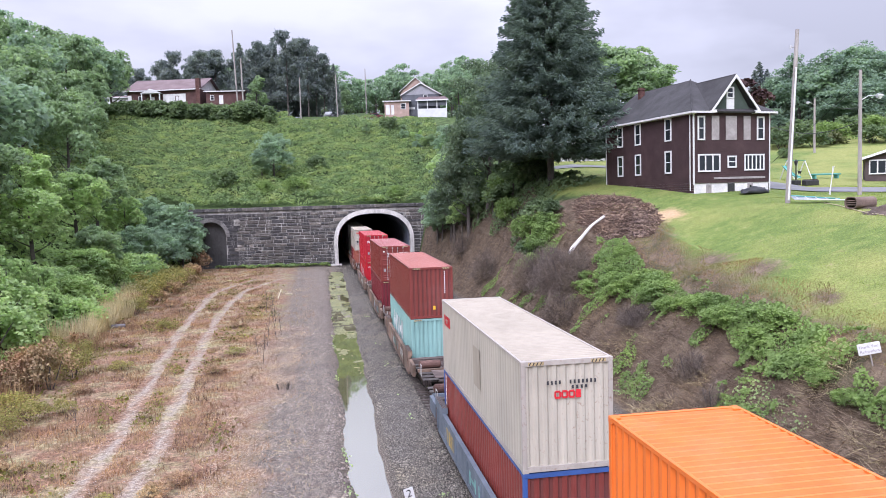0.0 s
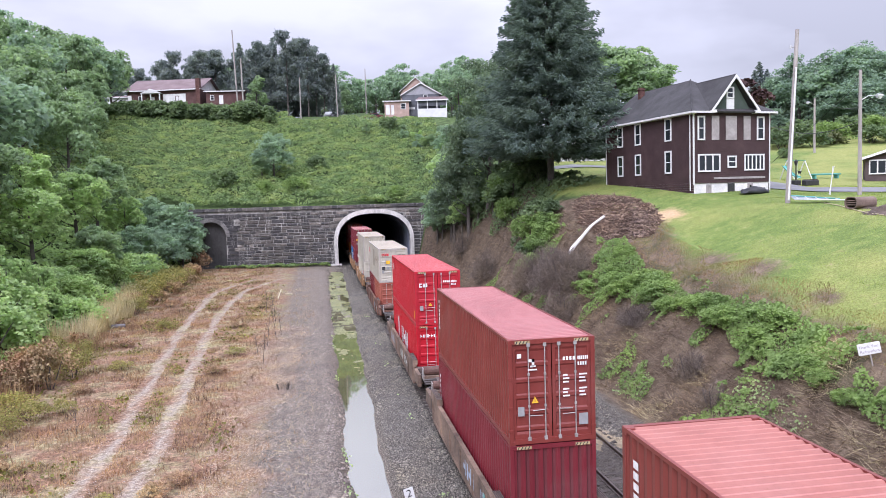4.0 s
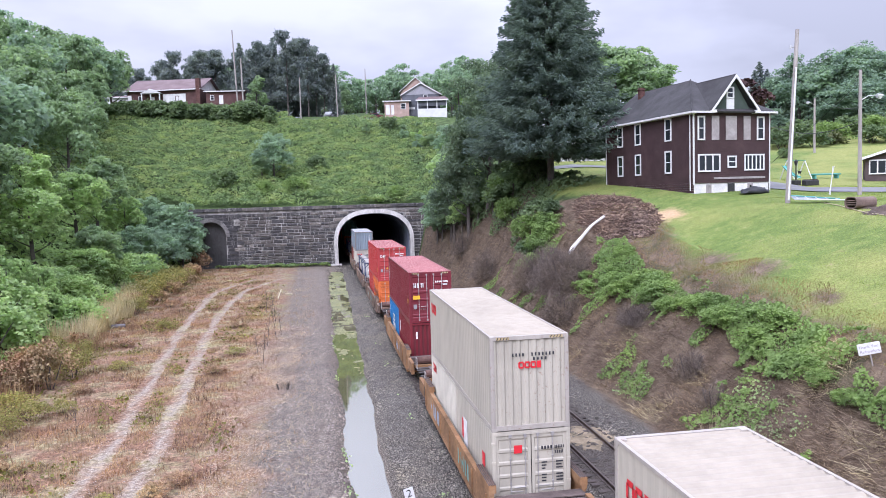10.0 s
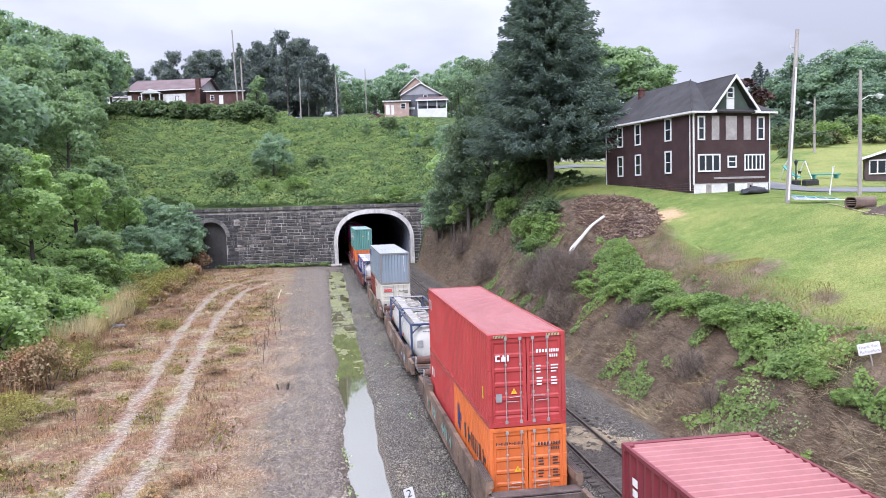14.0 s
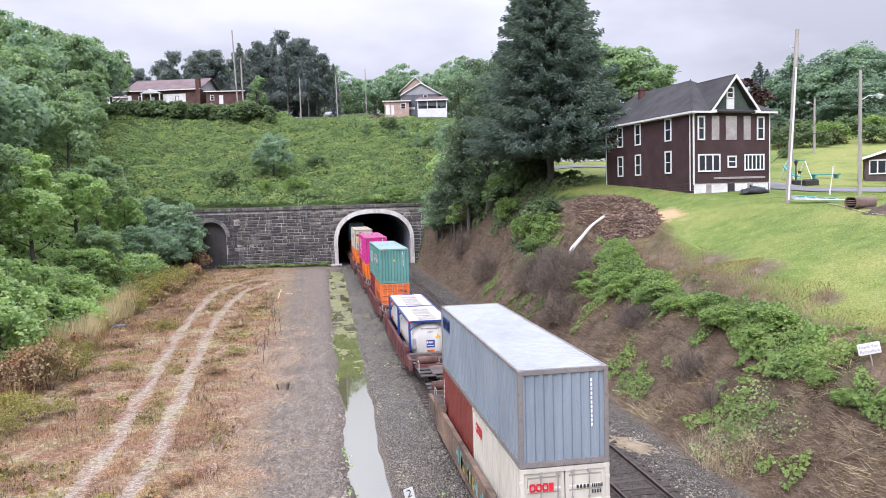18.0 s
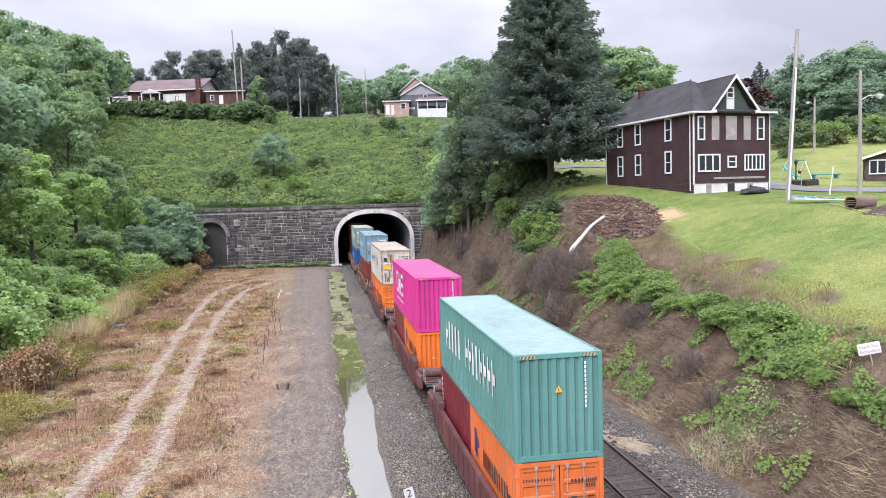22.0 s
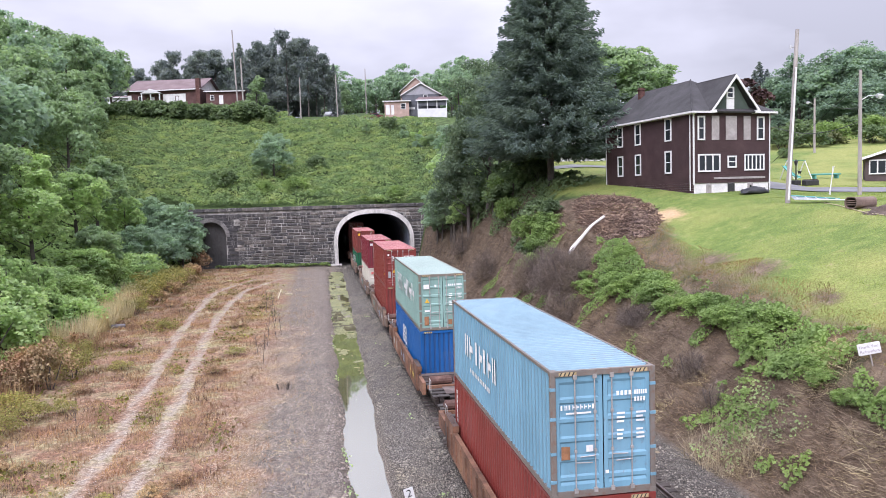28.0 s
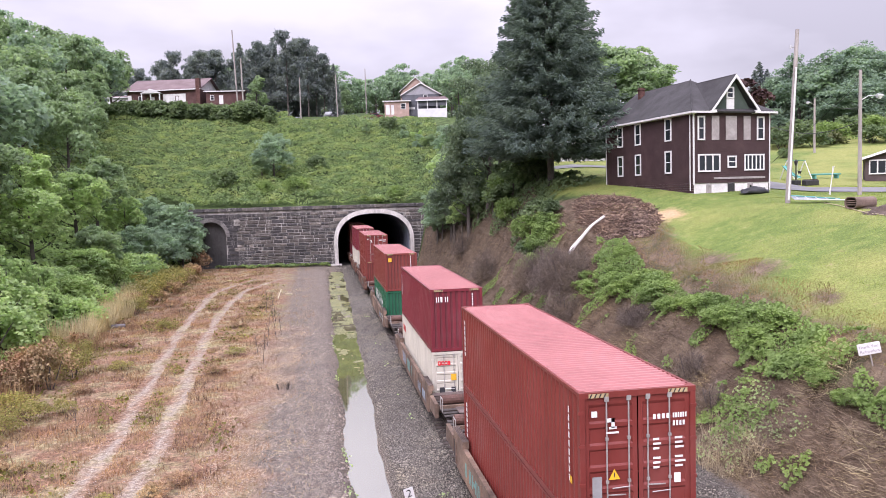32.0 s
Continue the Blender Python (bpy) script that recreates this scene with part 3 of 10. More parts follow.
def build_tunnel():
    bm = bmesh.new()
    prev = None
    for y in (119.38, 160.0, 240.0, 560.0):
        row = [bm.verts.new((x, y, z)) for x, z in MAIN_IN]
        if prev:
            for k in range(len(row) - 1):
                bm.faces.new((prev[k], row[k], row[k + 1], prev[k + 1]))
        prev = row
    bm.faces.new(prev)
    ob = new("tunnel_lining", bm_mesh("tunnel_lining", bm, TUNNEL_LINING))
    tagged(ob, "dark sooty tunnel lining", "tunnel", kind="structure")
    ob = new("tunnel_floor", bm_mesh("tunnel_floor", boxes((2.8, 14.3, 118.0, 560, -0.8, -0.36)), surface("tunnel_ballast", (0.07, 0.065, 0.06), 0.4, 1.0, 12.0, 0.95)))
    tagged(ob, "dark ballast floor inside the tunnel", "tunnel floor", kind="structure")


build_tunnel()

# ---- railway track ----
RAIL_STEEL = surface("rail_steel", (0.16, 0.13, 0.115), 0.3, 2.0, 20.0, 0.4, metal=0.7)
TIE_WOOD = surface("tie_wood", (0.075, 0.06, 0.052), 0.35, 2.0, 18.0, 0.9, wild=0.35)


def crushed_stone():
    """Sharp grey stones of mixed tone, dark between."""
    m = bpy.data.materials.new("ballast")
    n, l, b = nt(m)
    pos = n.new("ShaderNodeNewGeometry").outputs["Position"]
    cells = []
    for scale in (10.0, 4.5):
        v = n.new("ShaderNodeTexVoronoi")
        v.inputs["Scale"].default_value = scale
        l.new(pos, v.inputs["Vector"])
        cells.append(v)
    a, c = cells
    e = n.new("ShaderNodeTexVoronoi")
    e.feature = "DISTANCE_TO_EDGE"
    e.inputs["Scale"].default_value = 10.0
    l.new(pos, e.inputs["Vector"])
    col = ramp(n, l, e.outputs["Distance"], [(0.02, (0.012, 0.010, 0.008)), (0.14, (0.128, 0.113, 0.092)), (0.36, (0.286, 0.255, 0.212))])
    col = mix(n, l, 1.0, col, ramp(n, l, a.outputs["Color"], [(0.0, 0.4), (1.0, 1.6)]), "MULTIPLY")
    col = mix(n, l, 1.0, col, ramp(n, l, c.outputs["Color"], [(0.0, 0.7), (1.0, 1.25)]), "MULTIPLY")
    blot = noise_node(n, l, pos, 0.7, 6, 0.65)
    col = mix(n, l, 1.0, col, ramp(n, l, blot, [(0.3, (0.82, 0.8, 0.78)), (0.7, (1.12, 1.12, 1.12))]), "MULTIPLY")
    # dirt and spilled oil fill the disused track; silt washes in from the bank beyond it
    sep = n.new("ShaderNodeSeparateXYZ")
    l.new(pos, sep.inputs["Vector"])
    wob = math_node(n, l, "ADD", sep.outputs["X"], math_node(n, l, "MULTIPLY", math_node(n, l, "SUBTRACT", blot, 0.5), 2.6))
    wob = math_node(n, l, "MULTIPLY", wob, 0.05)
    grime = ramp(n, l, noise_node(n, l, pos, 5.0, 5, 0.7), [(0.3, (0.045, 0.036, 0.03)), (0.6, (0.105, 0.086, 0.07)), (0.75, (0.19, 0.165, 0.14))])
    col = mix(n, l, ramp(n, l, wob, [(0.435, 0.0), (0.465, 0.85), (0.575, 0.85), (0.60, 0.12), (0.66, 0.25), (0.70, 0.8)]), col, grime)
    l.new(col, b.inputs["Base Color"])
    b.inputs["Roughness"].default_value = 0.92
    bump(n, l, b, ramp(n, l, e.outputs["Distance"], [(0.0, 0.0), (0.25, 1.0)]), 1.0, 0.05)
    return m


BALLAST = crushed_stone()
TRACK_X, TRACK2_X = 6.095, 10.4


def rail_profile(x):
    return [(x - 0.07, -0.17), (x + 0.07, -0.17), (x + 0.07, -0.15), (x + 0.012, -0.13), (x + 0.012, -0.045), (x + 0.036, -0.03), (x + 0.036, 0), (x - 0.036, 0), (x - 0.036, -0.03), (x - 0.012, -0.045), (x - 0.012, -0.13), (x - 0.07, -0.15)]


def prism(bm, profile, y0, y1):
    a, b = [[bm.verts.new((x, y, z)) for x, z in profile] for y in (y0, y1)]
    for k in range(len(a)):
        bm.faces.new((a[k], a[(k + 1) % len(a)], b[(k + 1) % len(a)], b[k]))
    bm.faces.new(a[::-1])
    bm.faces.new(b)


def build_track(cx, label, ties_from, ties_to):
    track = tagged(new("railway_track"), label, "track", kind="structure")
    for s in (-1, 1):
        bm = bmesh.new()
        prism(bm, rail_profile(cx + s * 0.754), -400, 558)
        part("rail", bm, RAIL_STEEL, track)
    tie = bm_mesh("tie", boxes((cx - 1.3, cx + 1.3, -0.115, 0.115, -0.33, -0.172), bevel=0.012), TIE_WOOD)
    rng = random.Random(3)
    count = int((ties_to - ties_from) / 0.53)
    for k in range(count):
        t = new("tie", tie)
        t.parent = track
        t.matrix_basis = pose(rng.uniform(-0.03, 0.03), ties_from + k * 0.53 + rng.uniform(-0.02, 0.02), rng.uniform(-0.012, 0.004), 0, 0, rng.uniform(-0.8, 0.8))
    return track


def build_ballast():
    """One bed for both tracks: two crowns with a dip between, rough with stones."""
    xs = np.concatenate((np.arange(3.0, 14.3, 0.16), [14.5]))
    ys = np.concatenate(([-400, -200, -80, -20], np.arange(10, 117.6, 0.2), [117.6]))
    gx, gy = np.meshgrid(xs, ys)
    prof = np.interp(gx, [2.9, 3.3, 4.5, 7.7, 8.25, 8.8, 12.0, 13.0, 14.1, 14.6], [-0.98, -0.8, -0.235, -0.235, -0.31, -0.235, -0.235, -0.33, -0.42, -0.6])
    prof = prof + 0.062 * ((gx > 9.25) & (gx < 11.55))
    rs = np.random.RandomState(5)
    z = prof + rs.normal(0, 0.022, gx.shape) + 0.02 * np.sin(gy * 0.8 + gx)
    w, h = len(xs), len(ys)
    i, j = np.meshgrid(np.arange(w - 1), np.arange(h - 1))
    q = (j * w + i).ravel()
    f = np.stack((q, q + 1, q + w + 1, q + w), axis=1)
    me = link_mesh("ballast_bed", np.stack((gx, gy, z), axis=-1).reshape(-1, 3).tolist(), f.tolist(), BALLAST)
    tagged(new("ballast_bed", me), "bed of grey crushed stone ballast", "ballast", kind="structure")


build_ballast()

# ---- containers ----
HC, STD = 2.896, 2.591
W2 = 1.219
ROD_STEEL = surface("galvanised_rod", (0.42, 0.40, 0.38), 0.3, 3.0, 20.0, 0.55, metal=0.4)
HAZARD_Y = surface("hazard_yellow", (0.46, 0.36, 0.19), 0.3, 5.0, 30.0, 0.7)
HAZARD_K = surface("hazard_black", (0.03, 0.03, 0.03), 0.2, 5.0, 30.0, 0.7)
WHITE_MARK = surface("white_marking", (0.74, 0.74, 0.72), 0.25, 1.5, 18.0, 0.7)
RED_MARK = surface("red_marking", (0.62, 0.02, 0.03), 0.15, 2.0, 18.0, 0.6)
BLUE_MARK = surface("blue_marking", (0.025, 0.05, 0.22), 0.2, 2.0, 18.0, 0.6)
DARK_MARK = surface("dark_marking", (0.035, 0.035, 0.04), 0.2, 2.0, 18.0, 0.7)
YELLOW_MARK = surface("yellow_label", (0.72, 0.42, 0.02), 0.15, 4.0, 18.0, 0.6)
GREY_MARK = surface("grey_label", (0.28, 0.28, 0.28), 0.15, 4.0, 18.0, 0.6)
MESHES = {}


def cached(key, make):
    if key not in MESHES:
        MESHES[key] = make()
    return MESHES[key]


def corrugated(a, b, depth, pitch, out, crest=0.62):
    """Positions along a wall from a to b and how far in each lies: (along, inset) of a trapezoid wave."""
    n = max(2, round((b - a) / pitch))
    p = (b - a) / n
    pts = []
    for k in range(n):
        s = a + k * p
        c, r = crest * p * 0.5, p * 0.2
        pts += [(s + 0.02 * p, 0), (s + c, 0), (s + c + r, depth), (s + p - r, depth)]
    pts.append((b, 0))
    return pts


def groove_shaded(mat):
    """The same paint darkened: groove shade put into the colour, plus a dirt film."""
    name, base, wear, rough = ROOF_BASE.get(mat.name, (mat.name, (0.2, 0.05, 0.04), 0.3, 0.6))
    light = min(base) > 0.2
    return paint(name + "_shaded_dirty", mix_rgb(tuple((0.985 if light else 0.82) * v for v in base), (0.12, 0.11, 0.10), 0.01 if light else 0.1), wear if light else min(1.0, wear + 0.2), 0.75)


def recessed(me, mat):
    """Recessed strips of a corrugated wall get shade in the paint, with some soot."""
    me.materials.append(groove_shaded(mat))
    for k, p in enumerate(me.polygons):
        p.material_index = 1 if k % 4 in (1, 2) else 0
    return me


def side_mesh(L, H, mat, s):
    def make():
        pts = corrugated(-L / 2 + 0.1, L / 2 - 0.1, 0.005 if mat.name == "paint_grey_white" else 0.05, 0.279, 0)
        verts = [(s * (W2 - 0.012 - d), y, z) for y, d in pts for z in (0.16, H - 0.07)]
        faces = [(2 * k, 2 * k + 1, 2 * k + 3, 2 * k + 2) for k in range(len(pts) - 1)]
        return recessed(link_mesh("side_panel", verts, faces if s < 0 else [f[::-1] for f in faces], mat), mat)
    return cached(("side", L, H, mat.name, s), make)


def roof_mesh(L, H, mat):
    def make():
        pts = corrugated(-L / 2 + 0.12, L / 2 - 0.12, 0.03, 0.209, 0, 0.5)
        verts = [(x, y, H - 0.012 - d) for y, d in pts for x in (-W2 + 0.06, W2 - 0.06)]
        faces = [(2 * k, 2 * k + 1, 2 * k + 3, 2 * k + 2) for k in range(len(pts) - 1)]
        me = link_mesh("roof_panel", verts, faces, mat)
        me.materials.append(groove_shaded(mat))
        # groove shade and dirt are painted as darker strips
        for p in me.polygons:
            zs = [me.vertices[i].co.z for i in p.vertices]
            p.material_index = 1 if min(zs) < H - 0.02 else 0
        return me
    return cached(("roof", L, H, mat.name), make)


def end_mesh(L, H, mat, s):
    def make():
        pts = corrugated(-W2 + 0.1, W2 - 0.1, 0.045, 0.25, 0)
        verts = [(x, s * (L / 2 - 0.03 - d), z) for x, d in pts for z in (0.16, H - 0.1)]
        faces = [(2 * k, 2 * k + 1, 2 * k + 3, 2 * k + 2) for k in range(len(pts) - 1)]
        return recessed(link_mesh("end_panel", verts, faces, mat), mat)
    return cached(("end", L, H, mat.name, s), make)


def door_mesh(L, H, mat, side, s):
    """One door leaf, with pressed-in panels."""
    def make():
        x0, x1 = (-W2 + 0.11, -0.012) if side < 0 else (0.012, W2 - 0.11)
        z0, z1 = 0.17, H - 0.13
        bm = bmesh.new()
        rows = [(0, 0), (0.05, 0), (0.075, 0.03)]
        n = 5
        for k in range(n):
            a, b = 0.075 + k * (0.85 / n), 0.075 + (k + 1) * (0.85 / n)
            rows += [(a + 0.62 * (b - a), 0.03), (a + 0.72 * (b - a), 0.0), (a + 0.9 * (b - a), 0.0), (b, 0.03)]
        rows += [(0.95, 0), (1, 0)]
        prev = None
        for t, d in rows:
            z = z1 - (z1 - z0) * t
            edge = [(x0, 0), (x0 + 0.09, 0), (x0 + 0.115, d), (x1 - 0.115, d), (x1 - 0.09, 0), (x1, 0)]
            cur = [bm.verts.new((x, s * (L / 2 - 0.045 - dd), z)) for x, dd in edge]
            if prev:
                for q in range(5):
                    bm.faces.new((prev[q], prev[q + 1], cur[q + 1], cur[q]))
            prev = cur
        return bm_mesh("door", bm, mat)
    return cached(("door", L, H, mat.name, side, s), make)


def rail_mesh(L, H, mat, sx, top):
    def make():
        a, b = sorted((sx * W2, sx * (W2 - 0.06)))
        z0, z1 = (H - 0.075, H - 0.006) if top else (0.02, 0.165)
        return bm_mesh("top_rail" if top else "bottom_rail", boxes((a, b, -L / 2 + 0.1, L / 2 - 0.1, z0, z1)), mat)
    return cached(("rail", L, H, mat.name, sx, top), make)


def endframe_mesh(L, H, mat, s, top):
    def make():
        y0, y1 = sorted((s * L / 2, s * (L / 2 - 0.1)))
        z0, z1 = (H - 0.125, H - 0.004) if top else (0.03, 0.17)
        return bm_mesh("end_header" if top else "end_sill", boxes((-W2 + 0.12, W2 - 0.12, y0, y1, z0, z1)), mat)
    return cached(("endframe", L, H, mat.name, s, top), make)


def hazard_mesh(L, H, s, side, black):
    def make():
        bm = bmesh.new()
        y = s * (L / 2 + (0.005 if black else 0.002))
        x0 = side * (W2 - 0.39) - 0.19
        if black:
            for k in range(0, 8, 2):
                a = x0 + k * 0.048
                bm.faces.new([bm.verts.new(c) for c in ((a, y, H - 0.113), (a + 0.03, y, H - 0.113), (a + 0.07, y, H - 0.032), (a + 0.04, y, H - 0.032))])
        else:
            bm.faces.new([bm.verts.new(c) for c in ((x0 - 0.01, y, H - 0.115), (x0 + 0.4, y, H - 0.115), (x0 + 0.4, y, H - 0.03), (x0 - 0.01, y, H - 0.03))])
        return bm_mesh("hazard_stripes" if black else "hazard_plate", bm, HAZARD_K if black else HAZARD_Y)
    return cached(("hazard", L, H, s, side, black), make)


def patch(name, parent, mat, rects, place):
    """Flat painted marks: rects (a0, a1, b0, b1) on the plane that place maps them to."""
    bm = bmesh.new()
    for a0, a1, b0, b1 in rects:
        bm.faces.new([bm.verts.new(place(a, b)) for a, b in ((a0, b0), (a1, b0), (a1, b1), (a0, b1))])
    me = bpy.data.meshes.new(name)
    bm.to_mesh(me)
    bm.free()
    me.materials.append(mat)
    ob = part(name, me, mat, parent)
    return tagged(ob, kind="stuff") if len(rects) > 1 else ob


def glyphs(n, width, height, seed, x=0.0, z=0.0, gap=0.3):
    """Plain blocks in place of letters: a bar or a pair of bars for each, some cut short."""
    rng = random.Random(seed)
    cell = width / n
    g, out = cell * (1 - gap), []
    for k in range(n):
        a = x + k * cell
        kind = rng.randrange(3)
        if kind == 0:
            out += [(a, a + 0.3 * g, z, z + height), (a + 0.3 * g, a + g, z + 0.35 * height, z + 0.65 * height)]
        elif kind == 1:
            out += [(a, a + 0.32 * g, z, z + height), (a + 0.68 * g, a + g, z, z + height)]
        else:
            out.append((a, a + 0.62 * g, z, z + height))
    return out


def oval_logo(x, z, w, h, n=4):
    """A plain logo of square rings and a bar."""
    out, cell = [], w / n
    for k in range(n):
        a, t = x + k * cell, 0.26 * h
        if k < 3:
            out += [(a + 0.12 * cell, a + 0.86 * cell, z, z + t), (a + 0.12 * cell, a + 0.86 * cell, z + h - t, z + h), (a, a + 0.27 * cell, z + 0.18 * h, z + 0.82 * h), (a + 0.7 * cell, a + 0.97 * cell, z + 0.18 * h, z + 0.82 * h)]
        else:
            out.append((a + 0.05 * cell, a + 0.75 * cell, z, z + h))
    return out


def container(label, paint_mat, L=12.192, H=HC, near="end", marks=(), side_marks=(), roof=None, rail=None, tarp=None):
    """A shipping container with its base at the origin; its near end (low y) is a blank end or the doors."""
    c = thing("shipping_container", label, "container", "containers on the train")
    rail = rail or paint_mat
    part("side_panel", side_mesh(L, H, paint_mat, -1), None, c)
    part("side_panel", side_mesh(L, H, paint_mat, 1), None, c)
    part("roof_panel", roof_mesh(L, H, roof or paint_mat), None, c, "blue tarpaulin roof" if tarp else "")
    for sx in (-1, 1):
        part("top_rail", rail_mesh(L, H, rail, sx, True), None, c)
        part("bottom_rail", rail_mesh(L, H, rail, sx, False), None, c)
    for s in (-1, 1):
        part("end_header", endframe_mesh(L, H, rail, s, True), None, c)
        part("end_sill", endframe_mesh(L, H, rail, s, False), None, c)
        doors = (near == "door") == (s < 0)
        if not doors:
            part("end_panel", end_mesh(L, H, paint_mat, s), None, c)
        else:
            for side in (-1, 1):
                d = part("door", door_mesh(L, H, paint_mat, side, s), None, c)
                if s > 0:
                    continue

                def rod_make(x):
                    def make():
                        y = s * (L / 2 - 0.015)
                        return bm_mesh("lock_rod", rods(((x, y, 0.1), (x, y, H - 0.07), 0.017), sides=6), ROD_STEEL)
                    return make

                for x in (side * 0.2, side * 0.66):
                    r = part("lock_rod", cached(("rod", L, H, x, s), rod_make(x)), None, d)

                    for z, w, tall in ((0.12, 0.045, 0.1), (H - 0.2, 0.045, 0.1), (H * 0.36, 0.03, 0.06), (H * 0.66, 0.03, 0.06)):
                        def bracket_make(x=x, z=z, w=w, tall=tall):
                            y = s * (L / 2 - 0.01)
                            return bm_mesh("rod_bracket", boxes((x - w, x + w, y - 0.02, y + 0.02, z, z + tall)), ROD_STEEL)
                        part("rod_bracket", cached(("bracket", L, H, x, s, z), bracket_make), None, d)

                def handle_make(side=side):
                    y = s * (L / 2 + 0.004)
                    bm = rods(((side * 0.2, y, H * 0.33), (side * 0.2 + side * 0.36, y, H * 0.325), 0.014), ((side * 0.66, y, H * 0.28), (side * 0.66 - side * 0.38, y, H * 0.275), 0.014), sides=5)
                    return bm_mesh("door_handle", bm, ROD_STEEL)
                part("door_handle", cached(("handle", L, H, side, s), handle_make), None, d)

                for q in (0.13, 0.35, 0.62, 0.85):
                    def hinge_make(side=side, q=q):
                        y = s * (L / 2 - 0.01)
                        return bm_mesh("hinge", boxes((side * (W2 - 0.05) - 0.075, side * (W2 - 0.05) + 0.055, y - 0.025, y + 0.025, H * q, H * q + 0.07)), paint_mat)
                    part("hinge", cached(("hinge", L, H, side, s, q, paint_mat.name), hinge_make), None, d)
        if H > 2.7:
            for side in (-1, 1):
                plate = part("hazard_plate", hazard_mesh(L, H, s, side, False), None, c, "yellow and black height warning plate")
                tagged(part("hazard_stripes", hazard_mesh(L, H, s, side, True), None, plate), kind="stuff")

    def post_make(sx, sy):
        def make():
            x0, x1 = sorted((sx * W2, sx * (W2 - 0.12)))
            y0, y1 = sorted((sy * L / 2, sy * (L / 2 - 0.12)))
            return bm_mesh("corner_post", boxes((x0, x1, y0, y1, 0.1, H - 0.1), bevel=0.01), rail)
        return make

    def cast_make(sx, sy, z):
        def make():
            x0, x1 = sorted((sx * (W2 + 0.004), sx * (W2 - 0.165)))
            y0, y1 = sorted((sy * (L / 2 + 0.004), sy * (L / 2 - 0.18)))
            bm = boxes((x0, x1, y0, y1, z, z + 0.118), bevel=0.012)
            ym = (y0 + y1) / 2
            box(bm, *sorted((sx * (W2 + 0.006), sx * (W2 + 0.001))), ym - 0.035, ym + 0.035, z + 0.03, z + 0.09)
            return bm_mesh("corner_casting", bm, rail)
        return make

    for sx in (-1, 1):
        for sy in (-1, 1):
            part("corner_post", cached(("post", L, H, rail.name, sx, sy), post_make(sx, sy)), None, c)
            for z in (0.0, H - 0.118):
                part("corner_casting", cached(("cast", L, H, rail.name, sx, sy, z), cast_make(sx, sy, z)), None, c)

    def floor_make():
        return bm_mesh("underfloor", boxes((-W2 + 0.05, W2 - 0.05, -L / 2 + 0.1, L / 2 - 0.1, 0.06, 0.15)), HAZARD_K)
    part("underfloor", cached(("floor", L, H), floor_make), None, c)
    ye = -L / 2 - 0.006
    for name, mat, rects in marks:
        patch(name, c, mat, rects, lambda a, b: (a, ye, b))
    for name, mat, rects in side_marks:
        # along is measured from the far end, towards the camera
        patch(name, c, mat, rects, lambda a, b: (-W2 - 0.004, L / 2 - a, b))
    return c


def triangle_mark(c, x, z, size, L, mat=None):
    bm = bmesh.new()
    y = -L / 2 - 0.008
    bm.faces.new([bm.verts.new(v) for v in ((x - size / 2, y, z), (x + size / 2, y, z), (x, y, z + size * 0.9))])
    me = bpy.data.meshes.new("warning_triangle")
    bm.to_mesh(me)
    bm.free()
    me.materials.append(mat or YELLOW_MARK)
    part("warning_triangle", me, None, c, "yellow warning triangle")
    patch("warning_sign", c, DARK_MARK, [(x - size * 0.05, x + size * 0.05, z + size * 0.2, z + size * 0.6)], lambda a, b: (a, y - 0.002, b))


# colours
ROOF_BASE = PAINT_BASE
P_RED = paint("paint_bright_red", (0.40, 0.016, 0.028), 0.1)
P_KRED = paint("paint_scarlet", (0.42, 0.010, 0.020), 0.1)
P_BROWN = paint("paint_red_brown", (0.185, 0.041, 0.033), 0.2)
P_TRI = paint("paint_triton_brown", (0.184, 0.035, 0.028), 0.12)
P_FADED = paint("paint_faded_brick", (0.30, 0.088, 0.058), 0.4)
P_MAROON = paint("paint_maroon", (0.155, 0.018, 0.026), 0.15)
P_TEX = paint("paint_dark_maroon", (0.17, 0.024, 0.034), 0.15)
P_GREY = paint("paint_grey_white", (0.456, 0.420, 0.344), 0.5)
P_EDGE = paint("paint_rusty_edge", (0.40, 0.365, 0.32), 0.75)
P_CREAM = paint("paint_cream_white", (0.54, 0.51, 0.43), 0.4)
P_TEAL = paint("paint_teal", (0.105, 0.265, 0.235), 0.2)
P_PALE = paint("paint_pale_green", (0.215, 0.344, 0.305), 0.4)
P_MINT = paint("paint_mint", (0.235, 0.405, 0.375), 0.25)
P_CYAN = paint("paint_light_blue", (0.155, 0.31, 0.405), 0.5)
P_BLUE = paint("paint_deep_blue", (0.008, 0.085, 0.27), 0.15)
P_MBLUE = paint("paint_mid_blue", (0.02, 0.15, 0.37), 0.15)
P_ORANGE = paint("paint_orange", (0.74, 0.17, 0.022), 0.2)
P_OLD_OR = paint("paint_faded_orange", (0.62, 0.155, 0.04), 0.5)
P_PINK = paint("paint_magenta", (0.57, 0.035, 0.235), 0.08)
P_SLATE = paint("paint_slate_blue", (0.215, 0.257, 0.295), 0.3)
P_GREEN = paint("paint_dark_green", (0.012, 0.10, 0.05), 0.2)
P_CAIRED = paint("paint_coral_red", (0.40, 0.052, 0.05), 0.15)
R_PINK = paint("roof_faded_red", (0.396, 0.150, 0.146), 0.15, 0.45)
R_ORANGE = paint("roof_faded_orange", (0.400, 0.148, 0.118), 0.2, 0.45)
R_RED = paint("roof_red", (0.451, 0.082, 0.086), 0.1, 0.45)
R_WHITE = paint("roof_white", (0.355, 0.312, 0.245), 0.15, 0.65)
